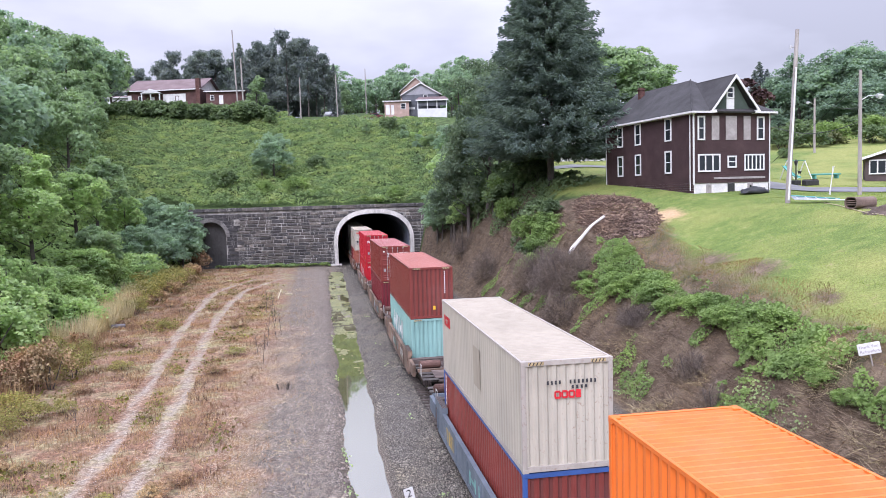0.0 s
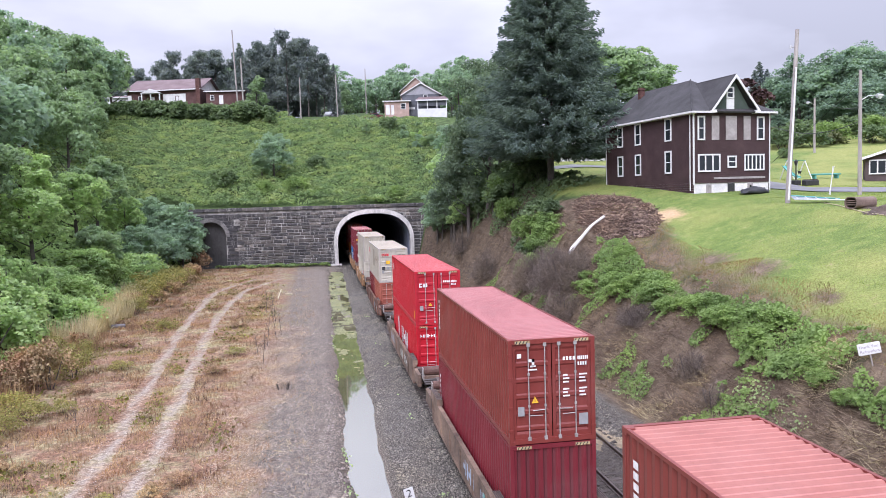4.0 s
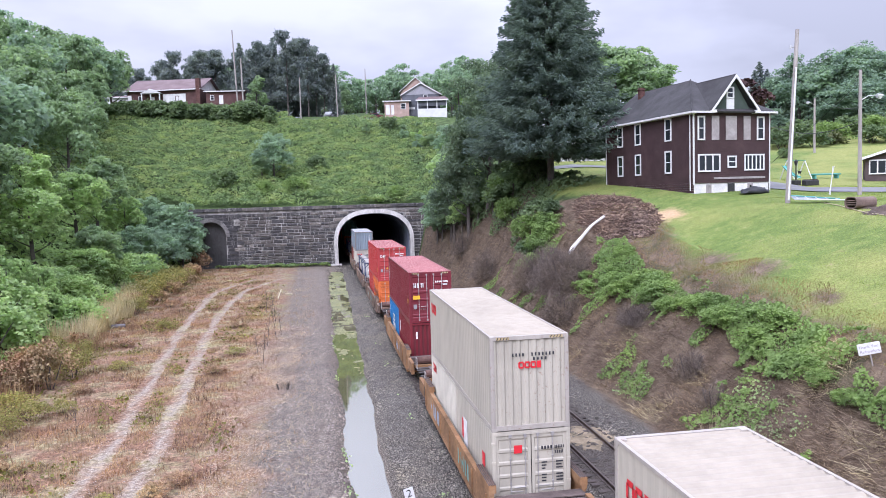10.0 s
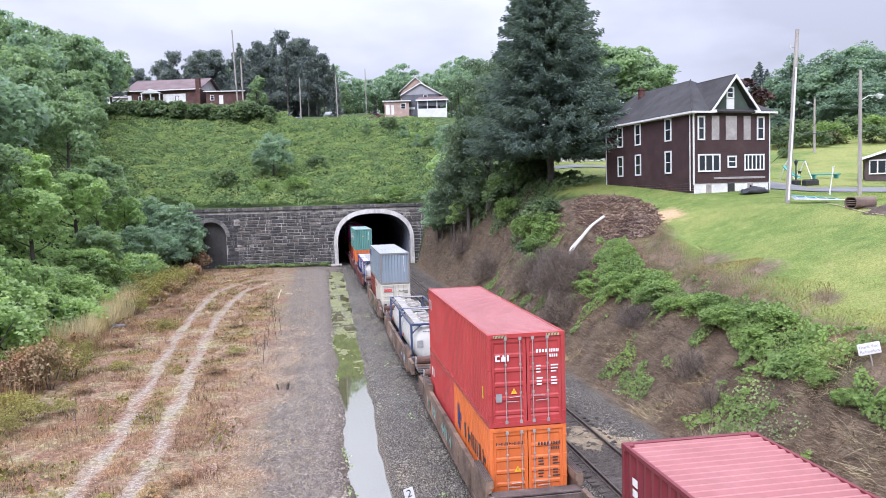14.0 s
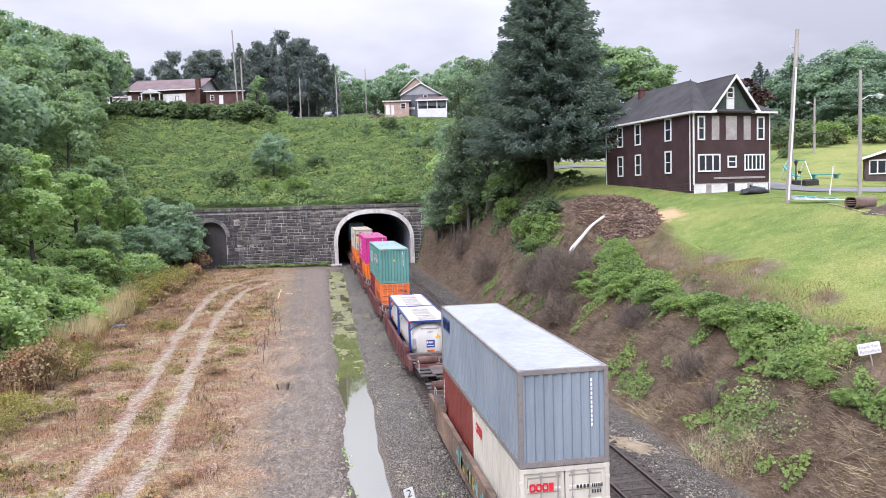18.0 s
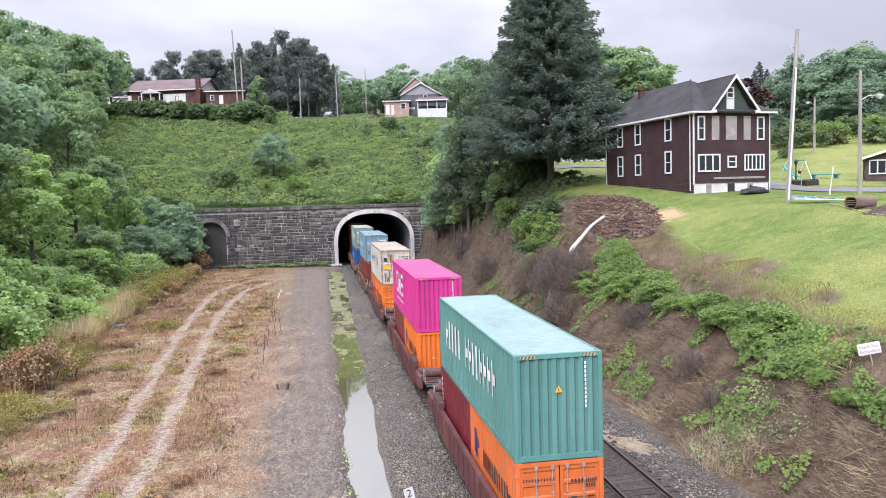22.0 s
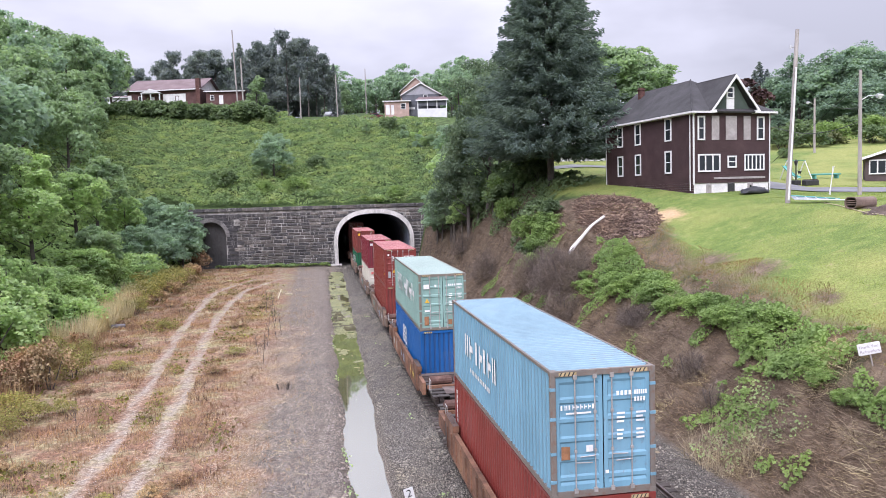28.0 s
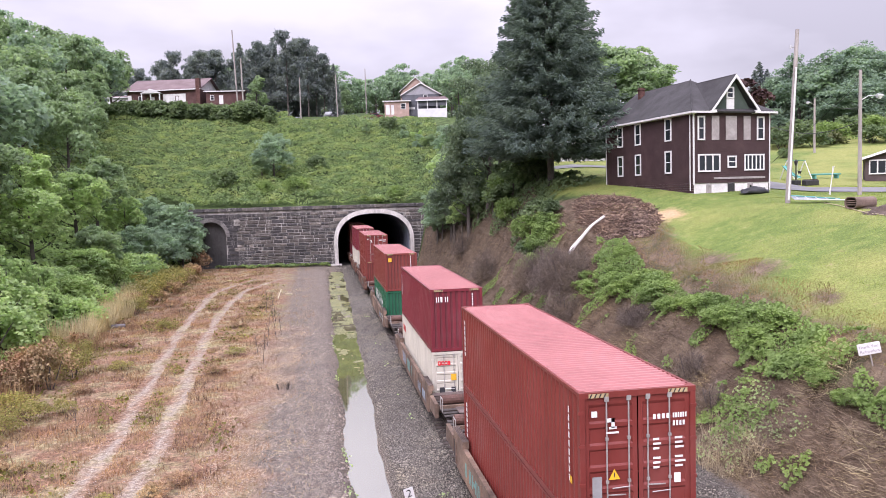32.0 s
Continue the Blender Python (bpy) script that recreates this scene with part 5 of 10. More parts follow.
def tank(frame_mat, label, seed, signs=False, deck=True):
    """A tank container: a pressure vessel in an open steel frame, with a walkway on top."""
    c = thing("tank_container", label, "tank container", "containers on the train")
    L, H, r = TWENTY, STD, 1.12
    bm = bmesh.new()
    n, prof = 28, [(-L / 2 + 0.12, 0.35), (-L / 2 + 0.16, 0.75), (-L / 2 + 0.28, 1.0), (-L / 2 + 0.5, r), (L / 2 - 0.5, r), (L / 2 - 0.28, 1.0), (L / 2 - 0.16, 0.75), (L / 2 - 0.12, 0.35)]
    prev = None
    for y, rad in prof:
        cur = [bm.verts.new((rad * math.sin(2 * math.pi * k / n), y, 1.28 + rad * math.cos(2 * math.pi * k / n))) for k in range(n)]
        if prev:
            for k in range(n):
                bm.faces.new((prev[k], prev[(k + 1) % n], cur[(k + 1) % n], cur[k]))
        else:
            bm.faces.new(cur)
        prev = cur
    bm.faces.new(prev[::-1])
    part("vessel", bm, TANK_WHITE, c, "white insulated tank shell", smooth=True)
    for y in (-1.6, 0.0, 1.6):
        bm = bmesh.new()
        a = [[bm.verts.new((q * math.sin(2 * math.pi * k / 28), y + d, 1.28 + q * math.cos(2 * math.pi * k / 28))) for k in range(28)] for q, d in ((r + 0.012, -0.04), (r + 0.012, 0.04))]
        for k in range(28):
            bm.faces.new((a[0][k], a[0][(k + 1) % 28], a[1][(k + 1) % 28], a[1][k]))
        part("vessel_band", bm, TANK_WHITE, c)
    for s in (-1, 1):
        y0, y1 = sorted((s * L / 2, s * (L / 2 - 0.12)))
        part("end_frame", boxes((-W2, -W2 + 0.12, y0, y1, 0, H), (W2 - 0.12, W2, y0, y1, 0, H), (-W2 + 0.12, W2 - 0.12, y0, y1, H - 0.12, H), (-W2 + 0.12, W2 - 0.12, y0, y1, 0.02, 0.17), bevel=0.012), frame_mat, c)
        yb = s * (L / 2 - 0.06)
        for sx in (-1, 1):
            for a, b in (((W2 - 0.1, H - 0.55), (W2 - 0.6, H - 0.08)), ((W2 - 0.1, 0.6), (W2 - 0.55, 0.12))):
                part("corner_brace", rods(((sx * a[0], yb, a[1]), (sx * b[0], yb, b[1]), 0.04), sides=6), frame_mat, c)
        for sx in (-1, 1):
            for z in (0.0, H - 0.118):
                x0, x1 = sorted((sx * (W2 + 0.003), sx * (W2 - 0.165)))
                ya, yc = sorted((s * (L / 2 + 0.003), s * (L / 2 - 0.18)))
                part("corner_casting", boxes((x0, x1, ya, yc, z, z + 0.118), bevel=0.012), P_KRED if signs and s < 0 and z > 1 else frame_mat, c)
    for sx in (-1, 1):
        x0, x1 = sorted((sx * W2, sx * (W2 - 0.09)))
        part("top_rail", boxes((x0, x1, -L / 2 + 0.12, L / 2 - 0.12, H - 0.1, H - 0.01)), frame_mat, c)
        part("bottom_rail", boxes((x0, x1, -L / 2 + 0.12, L / 2 - 0.12, 0.03, 0.15)), frame_mat, c)
        x0, x1 = sorted((sx * (W2 - 0.1), sx * 0.52)) if deck else (-0.95, -0.5)
        if not deck and sx > 0:
            continue
        part("walkway", boxes((x0, x1, -L / 2 + 0.12, L / 2 - 0.12, H - 0.05, H - 0.015)), DECK_WHITE if deck else TREAD, c)
    if not deck:
        for y in (-2.75, 2.75):
            part("walkway", boxes((-0.49, W2 - 0.1, y - 0.16, y + 0.16, H - 0.05, H - 0.015)), TREAD, c)
        tray = part("hatch_tray", boxes((-0.42, 0.46, -0.95, -0.9, H - 0.2, H - 0.03), (-0.42, 0.46, 0.5, 0.55, H - 0.2, H - 0.03), (-0.47, -0.42, -0.95, 0.55, H - 0.2, H - 0.03), (0.46, 0.51, -0.95, 0.55, H - 0.2, H - 0.03)), TREAD, c, "open spill tray round the hatch")
    if deck:
        part("walkway", boxes((-0.51, 0.51, -L / 2 + 0.12, L / 2 - 0.12, H - 0.06, H - 0.03)), DECK_WHITE, c)
    for y, d in ((-2.0, 0.52), (-0.95, 0.2), (0.2, 0.62), (1.5, 0.4)) if deck else ():
        part("cover_panel", boxes((-0.5, 0.5, y - d, y + d, H - 0.026, H - 0.008)), TREAD, c, "worn grey hatch cover panel")
    for y in (-1.25, 0.05, 1.35):
        bm = rods(((0, y, H - 0.35), (0, y, H - 0.12), 0.26), sides=14)
        rod(bm, (0, y, H - 0.12), (0, y, H - 0.07), 0.29, sides=14)
        part("hatch", bm, TREAD, c, "round manhole cover")
    y = -L / 2 + 0.02
    lad = boxes((0.72, 0.76, y, y + 0.04, 0.2, H - 0.1), (1.03, 1.07, y, y + 0.04, 0.2, H - 0.1), *[(0.76, 1.03, y + 0.005, y + 0.035, 0.35 + k * 0.32, 0.38 + k * 0.32) for k in range(7)])
    part("ladder", lad, surface("ladder_steel", (0.45, 0.45, 0.45), 0.2, 3, 20, 0.5, metal=0.5), c)
    yf = -L / 2 + 0.1
    flat = lambda a, b: (a, yf, b)
    patch("serial_number", c, DARK_MARK, [(-0.5 + k * 0.1, -0.44 + k * 0.1, 2.06, 2.13) for k in range(11)] + [(-0.1 + k * 0.08, -0.05 + k * 0.08, 1.86, 1.92) for k in range(4)], flat)
    if signs:
        patch("owner_plate", c, BLUE_MARK, [(-0.18, 0.3, 0.98, 1.42)], flat)
        patch("owner_letters", c, WHITE_MARK, glyphs(5, 0.38, 0.12, 5, -0.13, 1.22) + [(-0.13, 0.25, 1.08, 1.12)], lambda a, b: (a, yf - 0.004, b))
        patch("hazard_plate", c, surface("hazard_orange", (0.75, 0.16, 0.02), 0.1, 4, 20, 0.6), [(-0.16, 0.28, 0.58, 0.86)], flat)
        patch("hazard_code", c, DARK_MARK, glyphs(4, 0.3, 0.2, 6, -0.1, 0.62), lambda a, b: (a, yf - 0.004, b))
        patch("document_box", c, GREY_MARK, [(-1.0, -0.8, 0.95, 1.55)], flat)
        patch("warning_triangle", c, YELLOW_MARK, [(0.5 - 0.15 * (1 - k / 6), 0.5 + 0.15 * (1 - k / 6), 1.52 + 0.045 * k, 1.52 + 0.045 * (k + 1)) for k in range(6)], flat)
    else:
        patch("hazard_plate", c, RED_MARK, [(0.42, 0.62, 0.75, 0.95)], flat)
        patch("document_box", c, GREY_MARK, [(-0.85, -0.5, 1.2, 1.6)], flat)
    for x, z, q in ((-r - 0.005, 1.28, 0.5),):
        patch("side_logo", c, BLUE_MARK, [(-2.2, -1.9, 1.0, 1.7), (-1.75, -1.45, 1.0, 1.7)], lambda a, b: (-math.sqrt(max(0.0, (r + 0.012) ** 2 - (b - 1.28) ** 2)), a, b))
        patch("side_mark", c, RED_MARK, [(1.3, 1.9, 1.1, 1.3)], lambda a, b: (-math.sqrt(max(0.0, (r + 0.012) ** 2 - (b - 1.28) ** 2)), a, b))
    return c

# ---- well cars ----
WHEEL = surface("wheel_steel", (0.07, 0.055, 0.05), 0.3, 3.0, 15.0, 0.6, metal=0.6)
GRATE = surface("platform_grating", (0.062, 0.052, 0.047), 0.35, 1.5, 25.0, 0.75)
CAR_PAINTS = {
    "rust": surface("car_rust", (0.16, 0.075, 0.05), 0.7, 0.8, 10.0, 0.85, tint=(0.24, 0.15, 0.10)),
    "grey": surface("car_grey", (0.205, 0.138, 0.10), 0.7, 0.6, 10.0, 0.85, tint=(0.31, 0.21, 0.145)),
    "ochre": surface("car_ochre", (0.30, 0.16, 0.07), 0.6, 0.6, 10.0, 0.8, tint=(0.38, 0.24, 0.13)),
    "plum": surface("car_plum", (0.125, 0.04, 0.037), 0.35, 0.7, 10.0, 0.75, tint=(0.20, 0.085, 0.075)),
    "slate": surface("car_slate", (0.12, 0.145, 0.175), 0.3, 0.7, 10.0, 0.75),
}
DECK_RUST = surface("deck_dark_rust", (0.045, 0.033, 0.029), 0.5, 1.2, 12.0, 0.9, tint=(0.09, 0.062, 0.05))
DUSTY = surface("dusty_deck_plate", (0.115, 0.085, 0.075), 0.5, 1.1, 14.0, 0.85, tint=(0.21, 0.165, 0.145))
TANK_RUST = surface("air_tank_rust", (0.10, 0.05, 0.038), 0.4, 1.5, 12.0, 0.8, tint=(0.22, 0.13, 0.10))
CAR_PAINTS["amber"] = surface("car_amber_rust", (0.205, 0.10, 0.058), 0.7, 0.7, 10.0, 0.85, tint=(0.30, 0.175, 0.10))
GRAFFITI = [surface("graffiti_white", (0.45, 0.44, 0.40), 0.3, 2, 15, 0.7), surface("graffiti_teal", (0.15, 0.33, 0.30), 0.3, 2, 15, 0.7), surface("graffiti_yellow", (0.52, 0.36, 0.07), 0.3, 2, 15, 0.7), surface("graffiti_pale_blue", (0.33, 0.40, 0.50), 0.3, 2, 15, 0.7)]


def bogie(car, y, mat):
    """A two-axle truck under the platform, with its wheels."""
    b = part("truck", boxes((-1.05, -0.88, y - 1.15, y + 1.15, 0.38, 0.62), (0.88, 1.05, y - 1.15, y + 1.15, 0.38, 0.62), (-1.0, 1.0, y - 0.22, y + 0.22, 0.45, 0.72)), WHEEL, car, "cast steel truck")
    for dy in (-0.89, 0.89):
        part("axle", rods(((-0.75, y + dy, 0.44), (0.75, y + dy, 0.44), 0.08), sides=8), WHEEL, b)
        for s in (-1, 1):
            bm = rods(((s * 0.70, y + dy, 0.44), (s * 0.83, y + dy, 0.44), 0.44), ((s * 0.66, y + dy, 0.44), (s * 0.70, y + dy, 0.44), 0.475), sides=20)
            part("wheel", bm, WHEEL, b)


def well_car(label, mat, seed, tags, ribs, ahead=0.0, behind=0.0):
    """One unit, its well centred at the origin, y along the track; ahead and behind are the reaches of its end platforms."""
    rng = random.Random(seed)
    c = thing("well_car", label, "well car", "well cars of the train")
    h, out = 6.75, 1.5
    for s in (-1, 1):
        x0, x1 = sorted((s * out, s * (out - 0.16)))
        xi0, xi1 = sorted((s * (out - 0.02), s * (out - 0.10)))
        bm = boxes((x0, x1, -h, h, 1.22, 1.36), (xi0, xi1, -h + 0.05, h - 0.05, 0.42, 1.22), (x0, x1, -h + 0.4, h - 0.4, 0.28, 0.42))
        side = part("side_sill", bm, mat, c)
        for k in range(15 if ribs else 7):
            y = -h + 0.4 + k * (2 * h - 0.8) / (14 if ribs else 6)
            a0, a1 = sorted((s * (out + 0.03), s * (out - 0.02)))
            part("rib", boxes((a0, a1, y - 0.045, y + 0.045, 0.40, 1.215)), mat, side)
        if s < 0:
            for k in range(tags):
                y, m = rng.uniform(-h + 1, h - 3), GRAFFITI[rng.randrange(4)]
                patch("graffiti", side, m, glyphs(rng.randint(3, 5), rng.uniform(1.6, 2.6), rng.uniform(0.4, 0.6), seed * 7 + k, y, 0.52, 0.15), lambda a, b: (-out + 0.016, a, b))
    for y0, y1 in ((-h + 0.2, -h + 1.2), (h - 1.2, h - 0.2), (-0.4, 0.4)):
        part("floor_plate", boxes((-1.3, 1.3, y0, y1, 0.26, 0.34)), mat, c)
    for s, reach in ((-1, ahead), (1, behind)):
        y0, y1 = sorted((s * h, s * (h + reach)))
        ym0, ym1 = sorted((s * h, s * (h + 0.28)))
        part("bulkhead", boxes((-out + 0.03, out - 0.03, ym0, ym1, 0.5, 1.16)), DECK_RUST, c)
        ya, yb = sorted((s * (h + 0.28), s * (h + reach - 0.1)))
        tip = min(1.5, (yb - ya) * 0.8)
        deck = part("end_platform", boxes((-0.5, 0.5, ya, yb, 0.90, 0.97), (-0.32, 0.32, ya, yb, 0.62, 0.90)), DECK_RUST, c, "dark rusty end platform")
        for sx in (-1, 1):
            # side sill runs out in a stepped wing beside the platform
            w0, w1 = sorted((s * (h + 0.28), s * (h + 0.28 + tip)))
            x0, x1 = sorted((sx * out, sx * 1.34))
            part("wing", boxes((x0, x1, w0, w1, 0.62, 1.22)), mat, deck)
            g0, g1 = sorted((sx * 1.28, sx * 0.5))
            step = (yb - ya - 0.1) / 6
            for k in range(6):
                part("tread", boxes((g0, g1, ya + 0.08 + k * step, ya + 0.08 + k * step + step * 0.55, 0.985, 1.02)), GRATE, deck)
        part("cross_beam", boxes((-1.3, 1.3, (ya + yb) / 2 - 0.08, (ya + yb) / 2 + 0.08, 0.975, 1.12)), mat, deck)
        # dusty cover plates over the bulkhead and the draft gear
        part("cover_plate", boxes((-1.36, 1.36, ym0 - 0.02, ym1 + 0.16, 1.165, 1.2), (-1.36, 1.36, ym1 + 0.1 if s > 0 else ym0 - 0.16, ym1 + 0.16 if s > 0 else ym0 - 0.1, 1.0, 1.165)), DUSTY, deck, "dusty steel cover plate")
        part("draft_plate", boxes((-0.62, 0.62, ya + 0.35, yb - 0.15, 1.02, 1.05), bevel=0.01), DUSTY, deck)
        for sx in (-1, 1):
            # raised shoulder with a ridged tread where the side sill meets the platform
            q0, q1 = sorted((s * (h - 1.75), s * (h + 0.02)))
            e0, e1 = sorted((sx * (out + 0.01), sx * (out - 0.22)))
            block = part("shoulder", boxes((e0, e1, q0, q1, 1.362, 1.60)), mat, c)
            part("shoulder_tread", boxes(*[(e0 + 0.012 + k * 0.058, e0 + 0.044 + k * 0.058, q0, q1, 1.604, 1.63) for k in range(4)]), DUSTY, block)
        yh = ya + 0.15 if s < 0 else yb - 0.15
        part("brake_stand", boxes((0.35, 0.75, yh - 0.12, yh + 0.12, 0.98, 1.55), bevel=0.02), DECK_RUST, deck)
        hub = Vector((0.2, yh - 0.2, 1.5))
        rim = [hub + Vector((0.27 * math.cos(k * math.pi / 8), 0, 0.27 * math.sin(k * math.pi / 8))) for k in range(16)]
        wheel = rods(*[(rim[k], rim[(k + 1) % 16], 0.02) for k in range(16)], *[(hub, rim[k], 0.014) for k in range(0, 16, 4)], sides=5)
        part("brake_wheel", wheel, HAZARD_K, deck, "spoked hand brake wheel")
        ym = (ya + yb) / 2
        part("air_tank", rods(((-1.2, ym + 0.25, 1.3), (-1.12, ym + 0.25, 1.3), 0.1, 0.21), ((-1.12, ym + 0.25, 1.3), (-0.1, ym + 0.25, 1.3), 0.21), ((-0.1, ym + 0.25, 1.3), (-0.02, ym + 0.25, 1.3), 0.21, 0.1), sides=12), TANK_RUST, deck, "rust red brake air tank")
        part("valve", boxes((0.12, 0.36, ym + 0.1, ym + 0.42, 1.02, 1.34), bevel=0.03), DECK_RUST, deck)
        part("brake_pipe", rods(((-0.05, ym + 0.25, 1.2), (0.15, ym + 0.25, 1.12), 0.025), ((0.36, ym + 0.25, 1.1), (1.2, ym + 0.1, 1.04), 0.025), sides=6), DECK_RUST, deck)
        for sx in (-1, 1):
            part("handrail", rods(((sx * 1.36, ya + 0.1, 1.2), (sx * 1.36, ya + 0.1, 1.75), 0.018), ((sx * 1.36, ya + 0.1, 1.75), (sx * 1.36, ya + 0.55, 1.75), 0.018), ((sx * 1.36, ya + 0.55, 1.75), (sx * 1.36, ya + 0.55, 1.2), 0.018), sides=5), ROD_STEEL, deck)
        part("hose", rods(((-0.9, yb - 0.1, 1.0), (-0.7, yb + 0.1, 0.75), 0.03), ((-0.7, yb + 0.1, 0.75), (-0.4, yb, 0.6), 0.03), sides=6), HAZARD_K, deck)
    bogie(c, -(h + ahead - 0.15) if ahead < 3.4 else -(h + 1.6), mat)
    if ahead >= 3.4:
        part("coupler", boxes((-0.13, 0.13, -h - ahead - 0.5, -h - ahead + 0.3, 0.7, 0.95)), WHEEL, c)
    if behind >= 3.4:
        bogie(c, h + 1.6, mat)
        part("coupler", boxes((-0.13, 0.13, h + behind - 0.3, h + behind + 0.4, 0.7, 0.95)), WHEEL, c)
    return c


STACK_U = [0.1, 18.08, 41.33, 61.19, 80.91, 104.72, 126.43, 146.69, 169.06, 188.86, 208.85, 233.1, 252.7, 272.57, 294.59, 314.48, 336.33, 356.07, 375.91, 399.2, 423.5, 443.3, 463.2]
CAR_LOOKS = [("slate", 1, 0), ("slate", 2, 0), ("grey", 4, 0), ("grey", 3, 0), ("grey", 4, 0), ("rust", 2, 0), ("ochre", 2, 0), ("ochre", 1, 0), ("grey", 3, 0), ("grey", 2, 0), ("grey", 4, 0), ("plum", 0, 1), ("plum", 0, 1), ("plum", 0, 1), ("plum", 0, 0), ("amber", 0, 1), ("amber", 3, 0), ("grey", 3, 0), ("grey", 4, 0), ("grey", 2, 0), ("rust", 1, 0), ("rust", 1, 0), ("rust", 1, 0)]
CAR_WORDS = {"slate": "worn slate blue", "grey": "rusty grey-brown graffitied", "rust": "rust brown", "ochre": "faded ochre yellow", "plum": "dark plum red", "amber": "rusty orange-brown"}


def car_row():
    rows = []
    for k, u in enumerate(STACK_U):
        before = (u - STACK_U[k - 1] if k else 20.0)
        after = (STACK_U[k + 1] - u if k + 1 < len(STACK_U) else 20.0)
        key, tags, ribs = CAR_LOOKS[k]
        reach = lambda gap: gap / 2 - 6.75 - (0.0 if gap < 20.5 else 0.35)
        a, b = max(1.6, reach(before)), max(1.6, reach(after))
        if before >= 20.5:
            a = max(a, 3.4)
        if after >= 20.5:
            b = max(b, 3.4)
        rows.append((well_car(CAR_WORDS[key] + " double-stack well car", CAR_PAINTS[key], 40 + k, tags, ribs, a, b), u + 6.096, 0.0))
    return rows


BOXES = box_row()
CARS = car_row()
build_track(TRACK2_X, "empty railway track with steel rails on wooden ties", 16.0, 150.0)
build_track(TRACK_X, "railway track under the train", 8.0, 60.0)

# ---- brown house on the hill ----
SIDING = surface("brown_siding", (0.050, 0.025, 0.026), 0.22, 0.5, 6.0, 0.8, tint=(0.066, 0.034, 0.034))
WHITE_TRIM = surface("white_trim", (0.66, 0.655, 0.64), 0.15, 0.8, 9.0, 0.7)
BOARDED = surface("boarded_grey", (0.33, 0.30, 0.29), 0.25, 1.5, 10.0, 0.9)
SHINGLE = surface("dark_shingles", (0.044, 0.042, 0.043), 0.3, 0.6, 9.0, 0.95, relief=0.7, dist=0.02)
GREEN_SIDING = surface("green_gable_siding", (0.055, 0.075, 0.06), 0.2, 0.8, 8.0, 0.85)
PALE_BLOCK = surface("whitewashed_block", (0.72, 0.70, 0.68), 0.25, 0.7, 8.0, 0.9)
CHIMNEY_BRICK = surface("chimney_brick", (0.10, 0.045, 0.036), 0.4, 4.0, 14.0, 0.9)
GLASS = plain_glass()


def window(parent, wall, a0, a1, z0, z1, sash=True, mullions=0, name="window", trim=None):
    """A framed sash window on a wall; wall maps (along, out, z) to the house's space."""
    w = part(name, wall_box(wall, a0 + 0.1, a1 - 0.1, -0.06, 0.02, z0 + 0.1, z1 - 0.1), GLASS, parent)
    f, t = 0.12, trim or WHITE_TRIM
    part("jamb", wall_box(wall, a0, a0 + f, -0.05, 0.07, z0, z1), t, w)
    part("jamb", wall_box(wall, a1 - f, a1, -0.05, 0.07, z0, z1), t, w)
    part("head", wall_box(wall, a0 + f, a1 - f, -0.05, 0.075, z1 - f, z1), t, w)
    part("sill", wall_box(wall, a0 + f, a1 - f, -0.05, 0.11, z0, z0 + f), t, w)
    if sash:
        part("meeting_rail", wall_box(wall, a0 + f, a1 - f, -0.05, 0.045, (z0 + z1) / 2 - 0.035, (z0 + z1) / 2 + 0.035), t, w)
    for k in range(mullions):
        x = a0 + (a1 - a0) * (k + 1) / (mullions + 1)
        part("mullion", wall_box(wall, x - 0.06, x + 0.06, -0.05, 0.05, z0 + f, z1 - f), t, w)
    return w


def wall_box(wall, a0, a1, o0, o1, z0, z1):
    bm = bmesh.new()
    vs = [bm.verts.new(wall(a, o, z)) for a, o, z in ((a0, o0, z0), (a1, o0, z0), (a1, o1, z0), (a0, o1, z0), (a0, o0, z1), (a1, o0, z1), (a1, o1, z1), (a0, o1, z1))]
    for f in ((3, 2, 1, 0), (4, 5, 6, 7), (0, 1, 5, 4), (1, 2, 6, 5), (2, 3, 7, 6), (3, 0, 4, 7)):
        bm.faces.new([vs[i] for i in f])
    return bm


def slab(points, thick):
    """A sloping roof plane with thickness."""
    bm = bmesh.new()
    pts = [Vector(p) for p in points]
    n = (pts[1] - pts[0]).cross(pts[2] - pts[0]).normalized()
    if n.z < 0:
        n = -n
    top = [bm.verts.new(p) for p in pts]
    low = [bm.verts.new(p - n * thick) for p in pts]
    bm.faces.new(top)
    bm.faces.new(low[::-1])
    for k in range(len(pts)):
        q = (k + 1) % len(pts)
        bm.faces.new((top[k], low[k], low[q], top[q]))
    return bm


